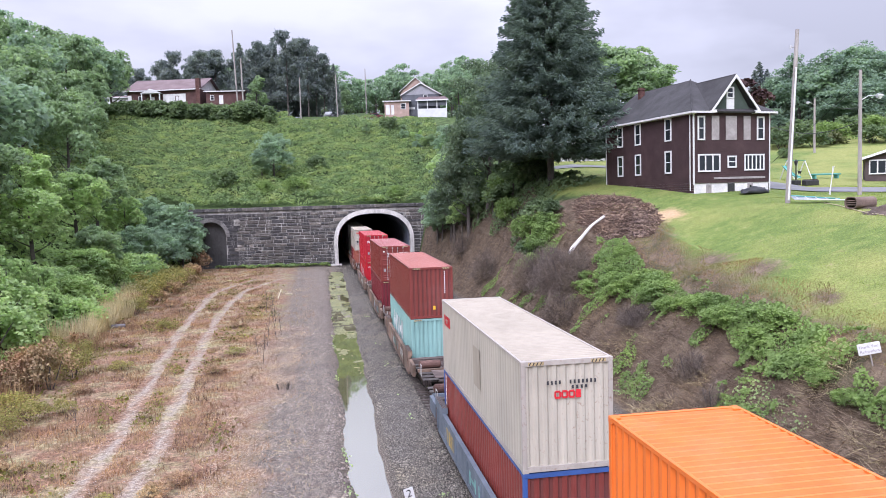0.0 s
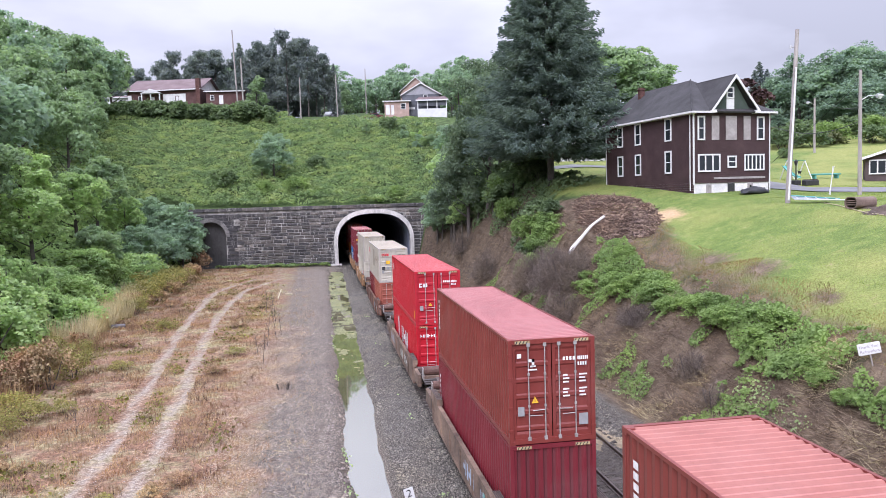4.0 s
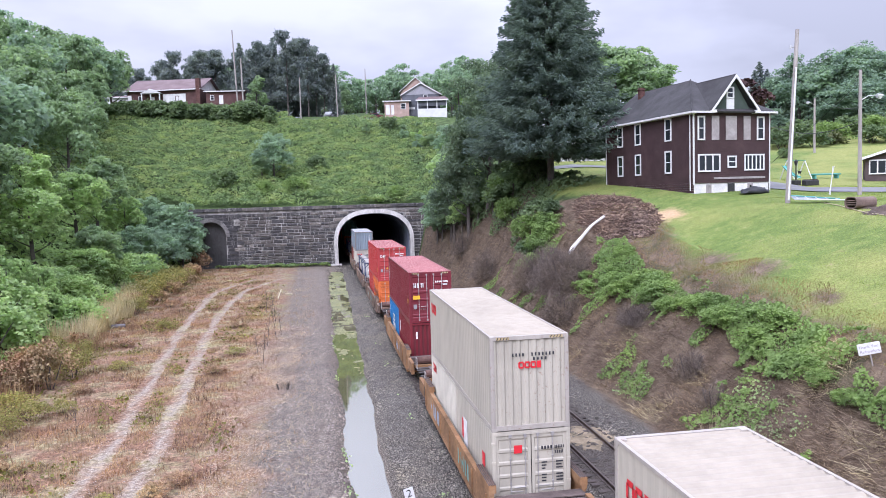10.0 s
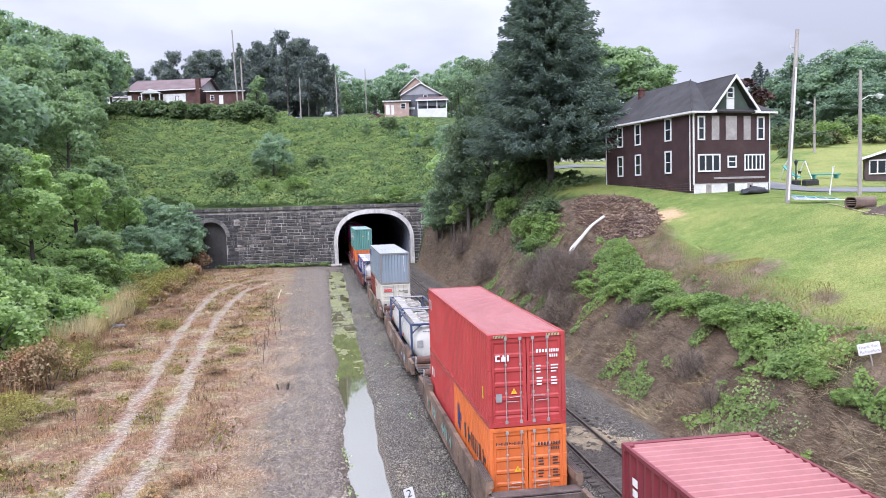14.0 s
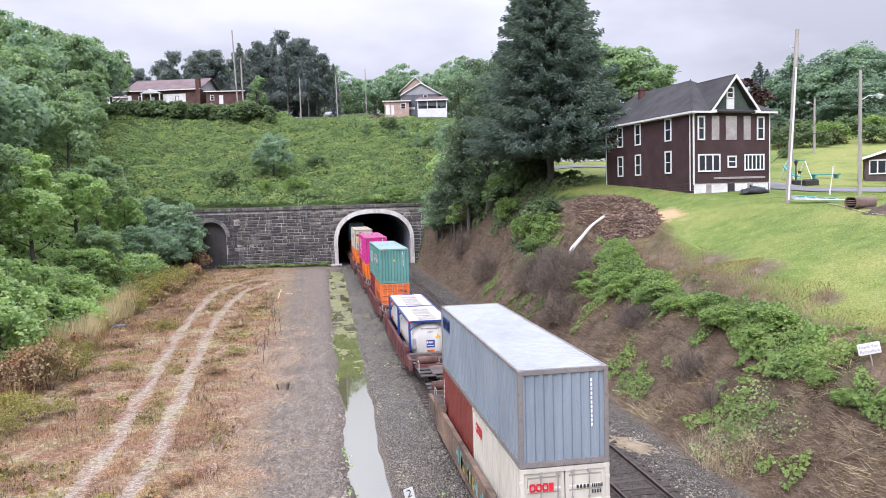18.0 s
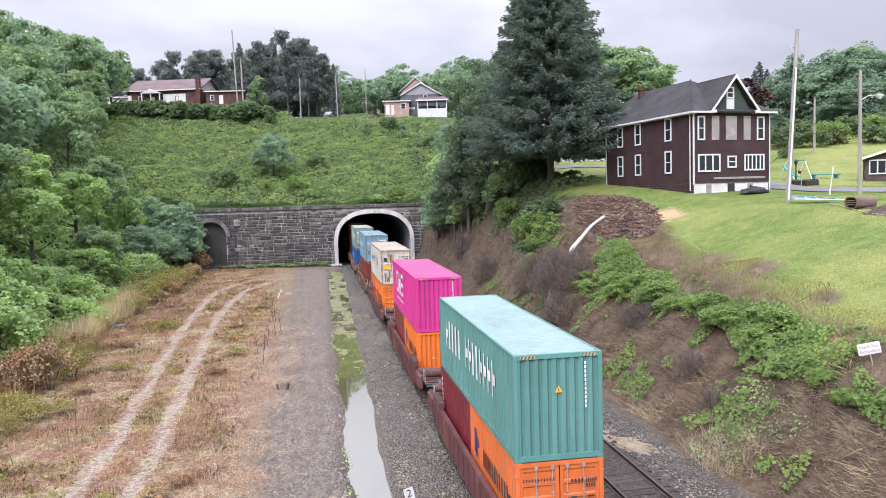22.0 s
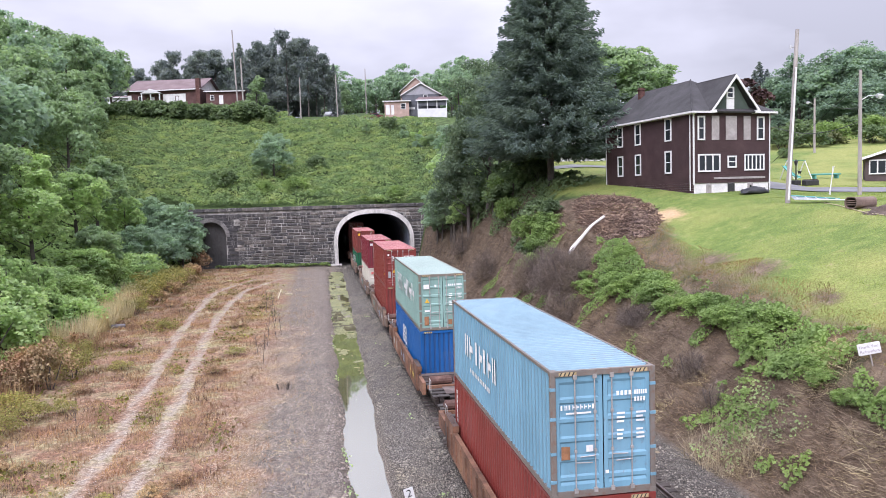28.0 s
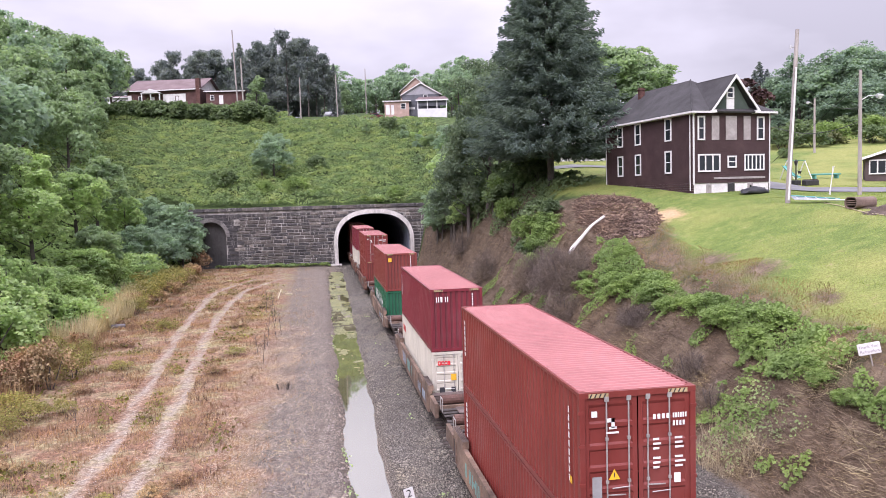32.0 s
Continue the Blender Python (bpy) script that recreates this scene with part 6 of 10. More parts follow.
def brown_house():
    h = thing("house", "dark brown two-storey house with white-framed windows and boarded openings", "house", m=pose(29.68, 56.06, 0, 0, 0, 8.4))
    W, D, zb, zs, zt = 7.35, 13.5, 8.2, 10.55, 16.25
    front = lambda a, o, z: (a, -o, z)
    side = lambda a, o, z: (-o, a, z)
    part("basement", boxes((0.05, W - 0.05, 0.05, D - 0.05, zb, zs)), PALE_BLOCK, h, "whitewashed block basement")
    # clapboard walls: overlapping boards round the house
    rows = 34
    bh = (zt - zs) / rows
    for nm, wall, length in (("wall_front", front, W), ("wall_side", side, D), ("wall_back", lambda a, o, z: (a, D + o, z), W), ("wall_side", lambda a, o, z: (W + o, a, z), D)):
        bm = bmesh.new()
        for k in range(rows):
            z = zs + k * bh - (0 if wall is front else 0.75 * (1 - k / rows))
            bm.faces.new([bm.verts.new(wall(a, o, zz)) for a, o, zz in ((0, 0.012, z), (length, 0.012, z), (length, 0.0, z + bh), (0, 0.0, z + bh))])
            bm.faces.new([bm.verts.new(wall(a, o, zz)) for a, o, zz in ((0, 0.0, z), (length, 0.0, z), (length, 0.012, z), (0, 0.012, z))])
        tagged(part(nm, bm, SIDING, h, "brown clapboard wall"), kind="stuff")
    part("wall_core", boxes((0.01, W - 0.01, 0.01, D - 0.01, zs, zt + 0.02)), SIDING, h)
    for x, y in ((0, 0), (W, 0), (0, D)):
        part("corner_board", boxes((x - 0.05, x + 0.05, y - 0.05, y + 0.05, zs - 0.1, zt)), WHITE_TRIM, h)
    part("downpipe", rods(((-0.09, 0.35, zs - 0.6), (-0.09, 0.35, zt - 0.2), 0.045), sides=8), WHITE_TRIM, h)
    part("downpipe", rods(((W - 0.05, -0.1, zs - 1.6), (W - 0.05, -0.1, zt - 0.2), 0.045), sides=8), WHITE_TRIM, h)
    for y in (3.39, 7.97, 10.94):
        window(h, side, y - 0.47, y + 0.47, 14.15, 16.05)
        window(h, side, y - 0.47, y + 0.47, 11.45, 13.35)
    window(h, front, 0.36, 1.05, 13.98, 15.9)
    window(h, front, 6.08, 6.82, 13.98, 15.88)
    for a0, a1 in ((1.7, 2.4), (3.05, 4.1), (4.78, 5.45)):
        part("boarded_opening", wall_box(front, a0, a1, 0.0, 0.055, 14.0, 15.92), BOARDED, h, "grey boarded-up window")
    window(h, front, 0.38, 2.5, 11.45, 12.88, False, 2)
    window(h, front, 3.2, 4.08, 11.75, 12.72)
    window(h, front, 4.84, 6.82, 11.5, 12.84, False, 4)
    part("band", wall_box(front, 1.9, 6.9, 0.0, 0.05, 10.85, 11.02), BOARDED, h, "weathered grey band board")
    # a flat black panel paints the dark inside of the doorway
    part("basement_door", wall_box(front, 3.25, 3.9, -0.04, 0.02, 9.2, 10.5), HAZARD_K, h, "dark open basement doorway")
    window(h, front, 1.2, 1.62, 9.75, 10.45, False, 1, trim=BOARDED)
    window(h, front, 5.2, 5.68, 9.85, 10.45, False, 0, trim=BOARDED)
    # roof: long ridge, hip to the front, cross gable over the front wall
    o, rz, apex = 0.45, 19.6, 5.4
    ez = zt - 0.02
    cx = W / 2
    roof = part("roof", slab([(-o, -o, ez), (-o, D + o, ez), (cx, D + o, rz), (cx, apex, rz)], 0.12), SHINGLE, h, "dark grey shingle roof")
    part("roof_plane", slab([(W + o, D + o, ez), (W + o, -o, ez), (cx, apex, rz), (cx, D + o, rz)], 0.12), SHINGLE, roof)
    part("roof_plane", slab([(W + o, -o, ez), (-o, -o, ez), (cx, apex, rz)], 0.12), SHINGLE, roof)
    bm = bmesh.new()
    bm.faces.new([bm.verts.new(c) for c in ((0.02, D, zt), (W - 0.02, D, zt), (cx, D, rz - 0.1))])
    part("rear_gable", bm, SIDING, h)
    g, pz, gw = 3.7, 19.22, 1.84
    part("gable_wall", gable(g, gw, zt, pz - 0.16, 0.0, 0.3), GREEN_SIDING, h, "dark green gable wall")
    for s in (-1, 1):
        part("gable_roof", slab([(g, -0.5, pz), (g + s * (gw + 0.45), -0.5, zt + 0.16), (g + s * (gw + 0.45), 1.1, zt + 0.16), (g, 4.9, pz)], 0.1), SHINGLE, roof)
        bm = bmesh.new()
        a, b = Vector((g, -0.52, pz - 0.01)), Vector((g + s * (gw + 0.46), -0.52, zt + 0.14))
        vs = [bm.verts.new(c) for c in (a, b, b - Vector((0, 0, 0.26)), a - Vector((0, 0, 0.30)))]
        wv = [bm.verts.new(v.co + Vector((0, 0.08, 0))) for v in vs]
        bm.faces.new(vs)
        bm.faces.new(wv[::-1])
        for k in range(4):
            bm.faces.new((vs[k], wv[k], wv[(k + 1) % 4], vs[(k + 1) % 4]))
        part("barge_board", bm, WHITE_TRIM, roof)
        x0, x1 = sorted((g + s * (gw + 0.5), g + s * (gw + 0.05)))
        part("eave_return", boxes((x0, x1, -0.55, -0.02, zt - 0.13, zt + 0.1)), WHITE_TRIM, roof)
    part("fascia", boxes((-o - 0.03, -o + 0.05, -o, D + o, ez - 0.13, ez + 0.02)), WHITE_TRIM, roof)
    part("fascia", boxes((-o, g - gw - 0.5, -o - 0.03, -o + 0.05, ez - 0.13, ez + 0.02)), WHITE_TRIM, roof)
    part("fascia", boxes((g + gw + 0.5, W + o, -o - 0.03, -o + 0.05, ez - 0.13, ez + 0.02)), WHITE_TRIM, roof)
    part("fascia", boxes((W + o - 0.05, W + o + 0.03, -o, D + o, ez - 0.2, ez + 0.02)), WHITE_TRIM, roof)
    part("soffit", boxes((-o + 0.05, -0.005, -o + 0.05, D + o, ez - 0.17, ez - 0.13)), WHITE_TRIM, roof)
    part("hip_cap", rods(((-o, -o, ez + 0.02), (cx, apex, rz + 0.03), 0.07), sides=6), SHINGLE, roof)
    window(h, front, g - 0.6, g + 0.14, 17.3, 18.25)
    part("panel_below_window", wall_box(front, g - 0.6, g + 0.14, 0.0, 0.06, 16.4, 17.28), WHITE_TRIM, h)
    part("chimney", boxes((cx - 1.0, cx - 0.52, 11.7, 12.15, 18.0, 19.85), (cx - 1.05, cx - 0.47, 11.65, 12.2, 19.62, 19.72), bevel=0.02), CHIMNEY_BRICK, roof, "red brick chimney")
    return h


def gable(cx, half, z0, z1, y0, y1):
    bm = bmesh.new()
    a, b = [[bm.verts.new(c) for c in ((cx - half, y, z0), (cx + half, y, z0), (cx, y, z1))] for y in (y0, y1)]
    bm.faces.new(a)
    bm.faces.new(b[::-1])
    for k in range(3):
        bm.faces.new((a[k], b[k], b[(k + 1) % 3], a[(k + 1) % 3]))
    return bm


brown_house()


def simple_house(label, m, W, D, H, rise, wall_mat, roof_mat, ridge="x", windows=(), doors=(), extras=None, over=0.5, gable_mat=None):
    """A plain pitched-roof building; front is low y."""
    h = thing("house", label, "house", m=m)
    part("wall_shell", boxes((0, W, 0, D, -1.5, H)), wall_mat, h)
    front = lambda a, o, z: (a, -o, z)
    gm = gable_mat or wall_mat
    if ridge == "x":
        roof = part("roof", slab([(-over, -over, H - 0.1), (W + over, -over, H - 0.1), (W + over, D / 2, H + rise), (-over, D / 2, H + rise)], 0.15), roof_mat, h)
        part("roof_plane", slab([(W + over, D + over, H - 0.1), (-over, D + over, H - 0.1), (-over, D / 2, H + rise), (W + over, D / 2, H + rise)], 0.15), roof_mat, roof)
        for x in (0.0, W - 0.1):
            bm = bmesh.new()
            a, b = [[bm.verts.new(c) for c in ((q, 0, H), (q, D, H), (q, D / 2, H + rise - 0.12))] for q in (x, x + 0.1)]
            bm.faces.new(a)
            bm.faces.new(b)
            for k in range(3):
                bm.faces.new((a[k], b[k], b[(k + 1) % 3], a[(k + 1) % 3]))
            part("gable_wall", bm, gm, h)
        part("fascia", boxes((-over, W + over, -over - 0.06, -over, H - 0.3, H - 0.08)), WHITE_TRIM, roof)
    else:
        roof = part("roof", slab([(-over, -over, H - 0.1), (-over, D + over, H - 0.1), (W / 2, D + over, H + rise), (W / 2, -over, H + rise)], 0.15), roof_mat, h)
        part("roof_plane", slab([(W + over, D + over, H - 0.1), (W + over, -over, H - 0.1), (W / 2, -over, H + rise), (W / 2, D + over, H + rise)], 0.15), roof_mat, roof)
        part("gable_wall", gable(W / 2, W / 2, H, H + rise - 0.12, 0.0, 0.12), gm, h)
        for s in (-1, 1):
            bm = bmesh.new()
            a, b = Vector((W / 2, -over - 0.04, H + rise)), Vector((W / 2 + s * (W / 2 + over), -over - 0.04, H - 0.1))
            vs = [bm.verts.new(c) for c in (a, b, b - Vector((0, 0, 0.22)), a - Vector((0, 0, 0.28)))]
            bm.faces.new(vs)
            part("barge_board", bm, WHITE_TRIM, roof)
    for a0, a1, z0, z1 in windows:
        window(h, front, a0, a1, z0, z1)
    for a0, a1, z0, z1 in doors:
        part("door", wall_box(front, a0, a1, 0.0, 0.06, z0, z1), WHITE_TRIM, h)
    if extras:
        extras(h, front, roof)
    return h


RANCH = surface("ranch_brick", (0.10, 0.05, 0.045), 0.3, 0.8, 10.0, 0.9)
RANCH_ROOF = surface("ranch_roof", (0.16, 0.115, 0.115), 0.2, 0.4, 8.0, 0.9)
GREY_SIDING = surface("grey_siding", (0.10, 0.105, 0.12), 0.2, 0.6, 8.0, 0.85)
PINK_BLOCK = surface("pinkish_block", (0.42, 0.30, 0.25), 0.25, 0.8, 8.0, 0.9)
FAR_WHITE = surface("far_white_siding", (0.62, 0.62, 0.62), 0.15, 0.6, 8.0, 0.85)


def ranch_extras(h, front, roof):
    for a0, a1 in ((-9.5, 1.0), (9.2, 15.0)):
        part("white_wall_panel", wall_box(front, max(a0, 0.05), a1, 0.0, 0.06, 0.2, 2.7), WHITE_TRIM, h, "white wall panel")
    window(h, front, 4.0 - 1.2, 4.0 - 0.2, 1.1, 2.4)
    window(h, front, 12.3, 13.3, 0.9, 2.2, trim=RANCH)
    porch = part("porch_roof", gable(6.6, 2.6, 2.9, 4.0, -1.6, -0.02), WHITE_TRIM, h, "small white gabled porch")
    for x in (4.3, 6.6, 8.9):
        part("porch_post", boxes((x - 0.12, x + 0.12, -1.5, -1.26, -1.0, 2.9)), WHITE_TRIM, porch)
    part("door", wall_box(front, 6.0, 7.0, 0.0, 0.07, 0.0, 2.2), WHITE_TRIM, h)
    part("chimney", boxes((18.0, 19.0, -0.9, 0.1, -1.0, 6.2)), CHIMNEY_BRICK, roof)


simple_house("long brown single-storey building with white wall panels and porch", pose(-46.0, 201.0, 34.9, 0, 0, -14), 18.4, 14, 3.8, 3.6, RANCH, RANCH_ROOF, "x", extras=ranch_extras, over=0.8, gable_mat=FAR_WHITE)
simple_house("low brown annex with flat pitched roof", pose(-26.3, 195.6, 34.6, 0, 0, -8), 9.2, 9, 3.3, 0.7, RANCH, RANCH_ROOF, "x", windows=((1.0, 2.0, 1.0, 2.3),), doors=((3.2, 4.2, 0, 2.2),))
simple_house("white annex wing beside the long building", pose(-51.4, 203.0, 34.7, 0, 0, -8), 6.0, 9, 2.8, 0.9, FAR_WHITE, RANCH_ROOF, "x", windows=((3.0, 3.9, 0.9, 2.2),))


def grey_extras(h, front, roof):
    porch = part("porch", boxes((4.0, 11.4, -3.4, -0.02, -2.4, 1.3)), FAR_WHITE, h, "white porch base with a dark roofed verandah")
    part("porch_roof", slab([(3.6, -3.8, 3.5), (11.8, -3.8, 3.5), (11.0, -0.02, 4.7), (4.4, -0.02, 4.7)], 0.2), RANCH_ROOF, porch)
    part("porch_fascia", boxes((3.6, 11.8, -3.86, -3.8, 3.2, 3.52)), FAR_WHITE, porch)
    for x in (4.1, 6.5, 8.9, 11.3):
        part("porch_post", boxes((x - 0.12, x + 0.12, -3.35, -3.11, 1.3, 3.4)), FAR_WHITE, porch)
    part("dark_screen", boxes((4.25, 11.15, -3.2, -3.15, 2.0, 3.3)), GREY_SIDING, porch, "dark verandah screen")
    part("house_sign", wall_box(front, 1.4, 3.2, 0.0, 0.06, 1.6, 2.1), FAR_WHITE, h, "small white name board")


simple_house("dark grey gabled house with white porch", pose(22.3, 193.0, 31.0, 0, 0, -10), 9.6, 12, 5.3, 3.0, GREY_SIDING, RANCH_ROOF, "y", windows=((5.4, 6.5, 3.9, 5.2),), extras=grey_extras, gable_mat=surface("gable_grey", (0.30, 0.30, 0.32), 0.2, 0.6, 8.0, 0.85))
simple_house("pinkish block garage with flat roof", pose(17.6, 191.6, 31.0, 0, 0, -6), 6.2, 7, 3.7, 0.25, PINK_BLOCK, FAR_WHITE, "x", windows=((4.1, 5.4, 1.5, 3.0),), doors=((0.3, 1.3, 0.2, 2.6), (1.7, 2.4, 0.2, 2.6)))
simple_house("distant pale house with steep gable", pose(25.6, 225.0, 34.1, 0, 0, -10), 9.0, 10, 7.5, 4.2, PINK_BLOCK, RANCH_ROOF, "y", windows=((2.0, 3.2, 5.0, 6.8), (5.2, 6.4, 5.0, 6.8)))
simple_house("distant white house among trees", pose(-2.5, 262.0, 36.0, 0, 0, -6), 8.0, 9, 6.0, 3.0, FAR_WHITE, RANCH_ROOF, "y", windows=((1.5, 2.7, 3.0, 4.8), (4.8, 6.0, 3.0, 4.8)))
simple_house("pale house half hidden behind the brown house", pose(45.0, 118.0, 14.6, 0, 0, 10), 9.0, 10, 6.2, 3.0, FAR_WHITE, SHINGLE, "x", windows=((1.5, 2.6, 3.6, 5.2), (5.0, 6.1, 3.6, 5.2)))
simple_house("white house behind the dark spruce", pose(33.2, 100.0, 13.4, 0, 0, 8), 7.0, 9, 7.4, 3.0, FAR_WHITE, SHINGLE, "x", windows=((1.2, 2.2, 4.8, 6.4), (4.4, 5.4, 4.8, 6.4)))


def garage_extras(h, front, roof):
    window(h, front, 0.3, 5.2, 0.7, 2.05, False, 6)


simple_house("low brown garage with a wide white-framed window", pose(50.2, 62.6, 10.3, 0, 0, -37), 7.0, 6, 2.3, 1.25, surface("garage_siding", (0.085, 0.062, 0.06), 0.25, 0.8, 10.0, 0.9), RANCH_ROOF, "y", extras=garage_extras)

# ---- plants ----
# L_MAPLE and L_DARK have blue added to the colour as distance haze
L_MAPLE = leaf("leaves_fresh", (0.201, 0.272, 0.163), (0.265, 0.358, 0.215), (0.331, 0.448, 0.269), 0.55, even=0.3)
L_DARK = leaf("leaves_dark", (0.205, 0.282, 0.205), (0.270, 0.370, 0.270), (0.335, 0.460, 0.335), 0.55, even=0.3)
L_LIME = leaf("leaves_lime", (0.290, 0.385, 0.180), (0.380, 0.505, 0.236), (0.470, 0.625, 0.292), 0.55, even=0.3)
L_SPRUCE = leaf("needles_spruce", (0.103, 0.138, 0.120), (0.135, 0.182, 0.158), (0.169, 0.227, 0.198), 0.5, even=0.3)
L_PINE = leaf("needles_far_pine", (0.137, 0.161, 0.163), (0.180, 0.212, 0.215), (0.225, 0.265, 0.269), 0.5, even=0.4)
L_WEED = leaf("leaves_weed", (0.107, 0.151, 0.065), (0.178, 0.252, 0.108), (0.267, 0.378, 0.162), 0.4, ((0.105, 0.165, 0.072), (0.165, 0.245, 0.092), (0.23, 0.30, 0.10), (0.33, 0.38, 0.13)))
L_BRUSH = leaf("dead_brush", (0.085, 0.060, 0.042), (0.152, 0.111, 0.077), (0.255, 0.200, 0.140), 0.1, ((0.085, 0.06, 0.043), (0.15, 0.108, 0.075), (0.205, 0.155, 0.108), (0.29, 0.23, 0.165)))
L_DRY = leaf("dry_weeds", (0.15, 0.0785, 0.0475), (0.29, 0.178, 0.105), (0.49, 0.376, 0.225), 0.15, ((0.302, 0.252, 0.105), (0.375, 0.268, 0.142), (0.262, 0.134, 0.0753), (0.344, 0.252, 0.168)))
L_STRAW = leaf("straw_reeds", (0.330, 0.260, 0.140), (0.470, 0.390, 0.230), (0.600, 0.520, 0.330), 0.2)
L_PURPLE = leaf("leaves_purple", (0.05, 0.03, 0.03), (0.08, 0.045, 0.045), (0.12, 0.07, 0.065))
L_BANK = leaf("leaves_bank", (0.155, 0.225, 0.075), (0.210, 0.300, 0.100), (0.268, 0.385, 0.130), 0.45, even=0.3)
L_HEDGE = leaf("leaves_hedge", (0.115, 0.159, 0.081), (0.155, 0.215, 0.110), (0.198, 0.275, 0.141), 0.5, even=0.3)
BARK = surface("bark", (0.10, 0.085, 0.075), 0.35, 2.0, 12.0, 0.95, relief=0.8, dist=0.03)
L_SHADE = leaf("leaves_shade", (0.11, 0.155, 0.105), (0.15, 0.205, 0.138), (0.20, 0.265, 0.17), 0.45, even=0.3)
L_TWIG = leaf("bare_twigs", (0.085, 0.066, 0.054), (0.148, 0.116, 0.095), (0.230, 0.188, 0.157), 0.1)
RS = np.random.RandomState


def trunk_bm(h, r, rng, limbs=7, start=0.2, spread=0.2):
    bm = bmesh.new()
    p, q = Vector((0, 0, -0.6)), Vector((rng.normal() * 0.02 * h, rng.normal() * 0.02 * h, h * 0.5))
    rod(bm, p, q, r, r * 0.62, 8)
    top = Vector((q.x * 1.4, q.y * 1.4, h * 0.78))
    rod(bm, q, top, r * 0.62, r * 0.15, 7)
    for k in range(limbs):
        t = start + (0.6 - start) * (k + rng.random_sample()) / limbs
        a = rng.random_sample() * 6.28
        s = p.lerp(q, min(1, t * 1.9)) if t < 0.5 else q.lerp(top, (t - 0.5) / 0.4)
        e = s + Vector((math.cos(a) * h * spread, math.sin(a) * h * spread, h * 0.16))
        rod(bm, s, s.lerp(e, 0.55) + Vector((0, 0, -0.02 * h)), r * 0.34, r * 0.2, 6)
        rod(bm, s.lerp(e, 0.55) + Vector((0, 0, -0.02 * h)), e, r * 0.2, r * 0.05, 5)
    return bm


def crown_arrays(h, rad, n, rng, size, low=0.22, lumps=22, loose=0.0, flat=0.75):
    """Leaves on the domes of many small clumps, gathered in lobes on the limbs, with an uneven outline and gaps."""
    c = rng.normal(size=(lumps, 3))
    c /= np.linalg.norm(c, axis=1)[:, None]
    c[:, 2] = np.where(c[:, 2] < -0.5, -c[:, 2], c[:, 2])
    out = c.copy()
    c *= (0.35 + 0.6 * rng.random_sample(lumps) ** 0.7)[:, None]
    c = c * (rad * 0.8, rad * 0.8, h * (1 - low) * 0.42) + (0, 0, h * (low + (1 - low) * 0.5))
    lr = rad * (0.2 + 0.2 * rng.random_sample(lumps))
    subs = lumps * 7
    own = np.arange(subs) % lumps
    d = rng.normal(size=(subs, 3)) + 0.9 * out[own] + (0, 0, 0.35)
    d /= np.linalg.norm(d, axis=1)[:, None]
    mid = c[own] + d * (lr[own] * (0.6 + 0.5 * rng.random_sample(subs)))[:, None]
    sr = lr[own] * (0.34 + 0.3 * rng.random_sample(subs))
    pick = rng.choice(subs, n, p=sr ** 2 / (sr ** 2).sum())
    e = rng.normal(size=(n, 3)) + 0.45 * d[pick] + (0, 0, 0.3)
    e /= np.linalg.norm(e, axis=1)[:, None]
    e[:, 2] = np.where(e[:, 2] < -0.4, -e[:, 2], e[:, 2])
    pos = mid[pick] + e * (sr[pick] * (0.7 + 0.4 * rng.random_sample(n)))[:, None] * (1, 1, flat)
    pos += rng.normal(size=pos.shape) * rad * (0.012 + 0.06 * loose)
    if loose:
        pos[:, 2] = np.abs(pos[:, 2])
    return leaf_quads(pos, size, rng, 0.3, 1.25, facing=e * 0.5 + (0, 0, 0.6))


def broad_tree(label, seed, mat, h=12.0, rad=4.2, n=3600, size=0.5, low=0.22, lumps=24):
    rng = RS(seed)
    t = thing("tree", label, "tree", "trees")
    part("trunk", trunk_bm(h, h * 0.022, rng), BARK, t)
    part("crown", tri_mesh("crown", *crown_arrays(h, rad, n, rng, size, low, lumps), mat), mat, t)
    return t


def conifer_arrays(h, rad, n, rng, size, low=0.08, layers=26, power=0.85, stretch=1.7):
    """Drooping boughs in rough tiers, each set with needle tufts."""
    boughs = layers * 55
    bz = low + (1 - low) * (np.arange(boughs) + rng.random_sample(boughs)) / boughs
    ang = rng.random_sample(boughs) * 6.283
    reach = rad * (1 - bz) ** power * (0.62 + 0.5 * rng.random_sample(boughs) ** 1.5) + 0.25
    reach *= np.clip((bz - low) / 0.1 + 0.65, 0, 1)
    wt = reach / reach.sum()
    pick = rng.choice(boughs, n, p=wt)
    t = np.sqrt(rng.random_sample(n)) * 0.94 + 0.06
    dx, dy = np.cos(ang[pick]), np.sin(ang[pick])
    out = reach[pick] * t
    side = rng.normal(size=n) * 0.07 * reach[pick] * (1.15 - t) + rng.normal(size=n) * 0.05
    z = bz[pick] * h + 0.10 * h * (1 - bz[pick]) * 0 - 0.30 * reach[pick] * t ** 1.2 + 0.20 * reach[pick] * t ** 3.5 - rng.normal(size=n) * 0.016 * rad - np.abs(rng.normal(size=n)) * 0.3 * size
    pos = np.stack((dx * out - dy * side, dy * out + dx * side, z), axis=1)
    dirs = np.stack((dx * 0.8 - dy * rng.normal(size=n) * 0.5, dy * 0.8 + dx * rng.normal(size=n) * 0.5, 0.25 - 1.1 * rng.random_sample(n)), axis=1)
    dirs /= np.linalg.norm(dirs, axis=1)[:, None]
    return leaf_quads(pos, size, rng, 0.3, stretch, dirs)


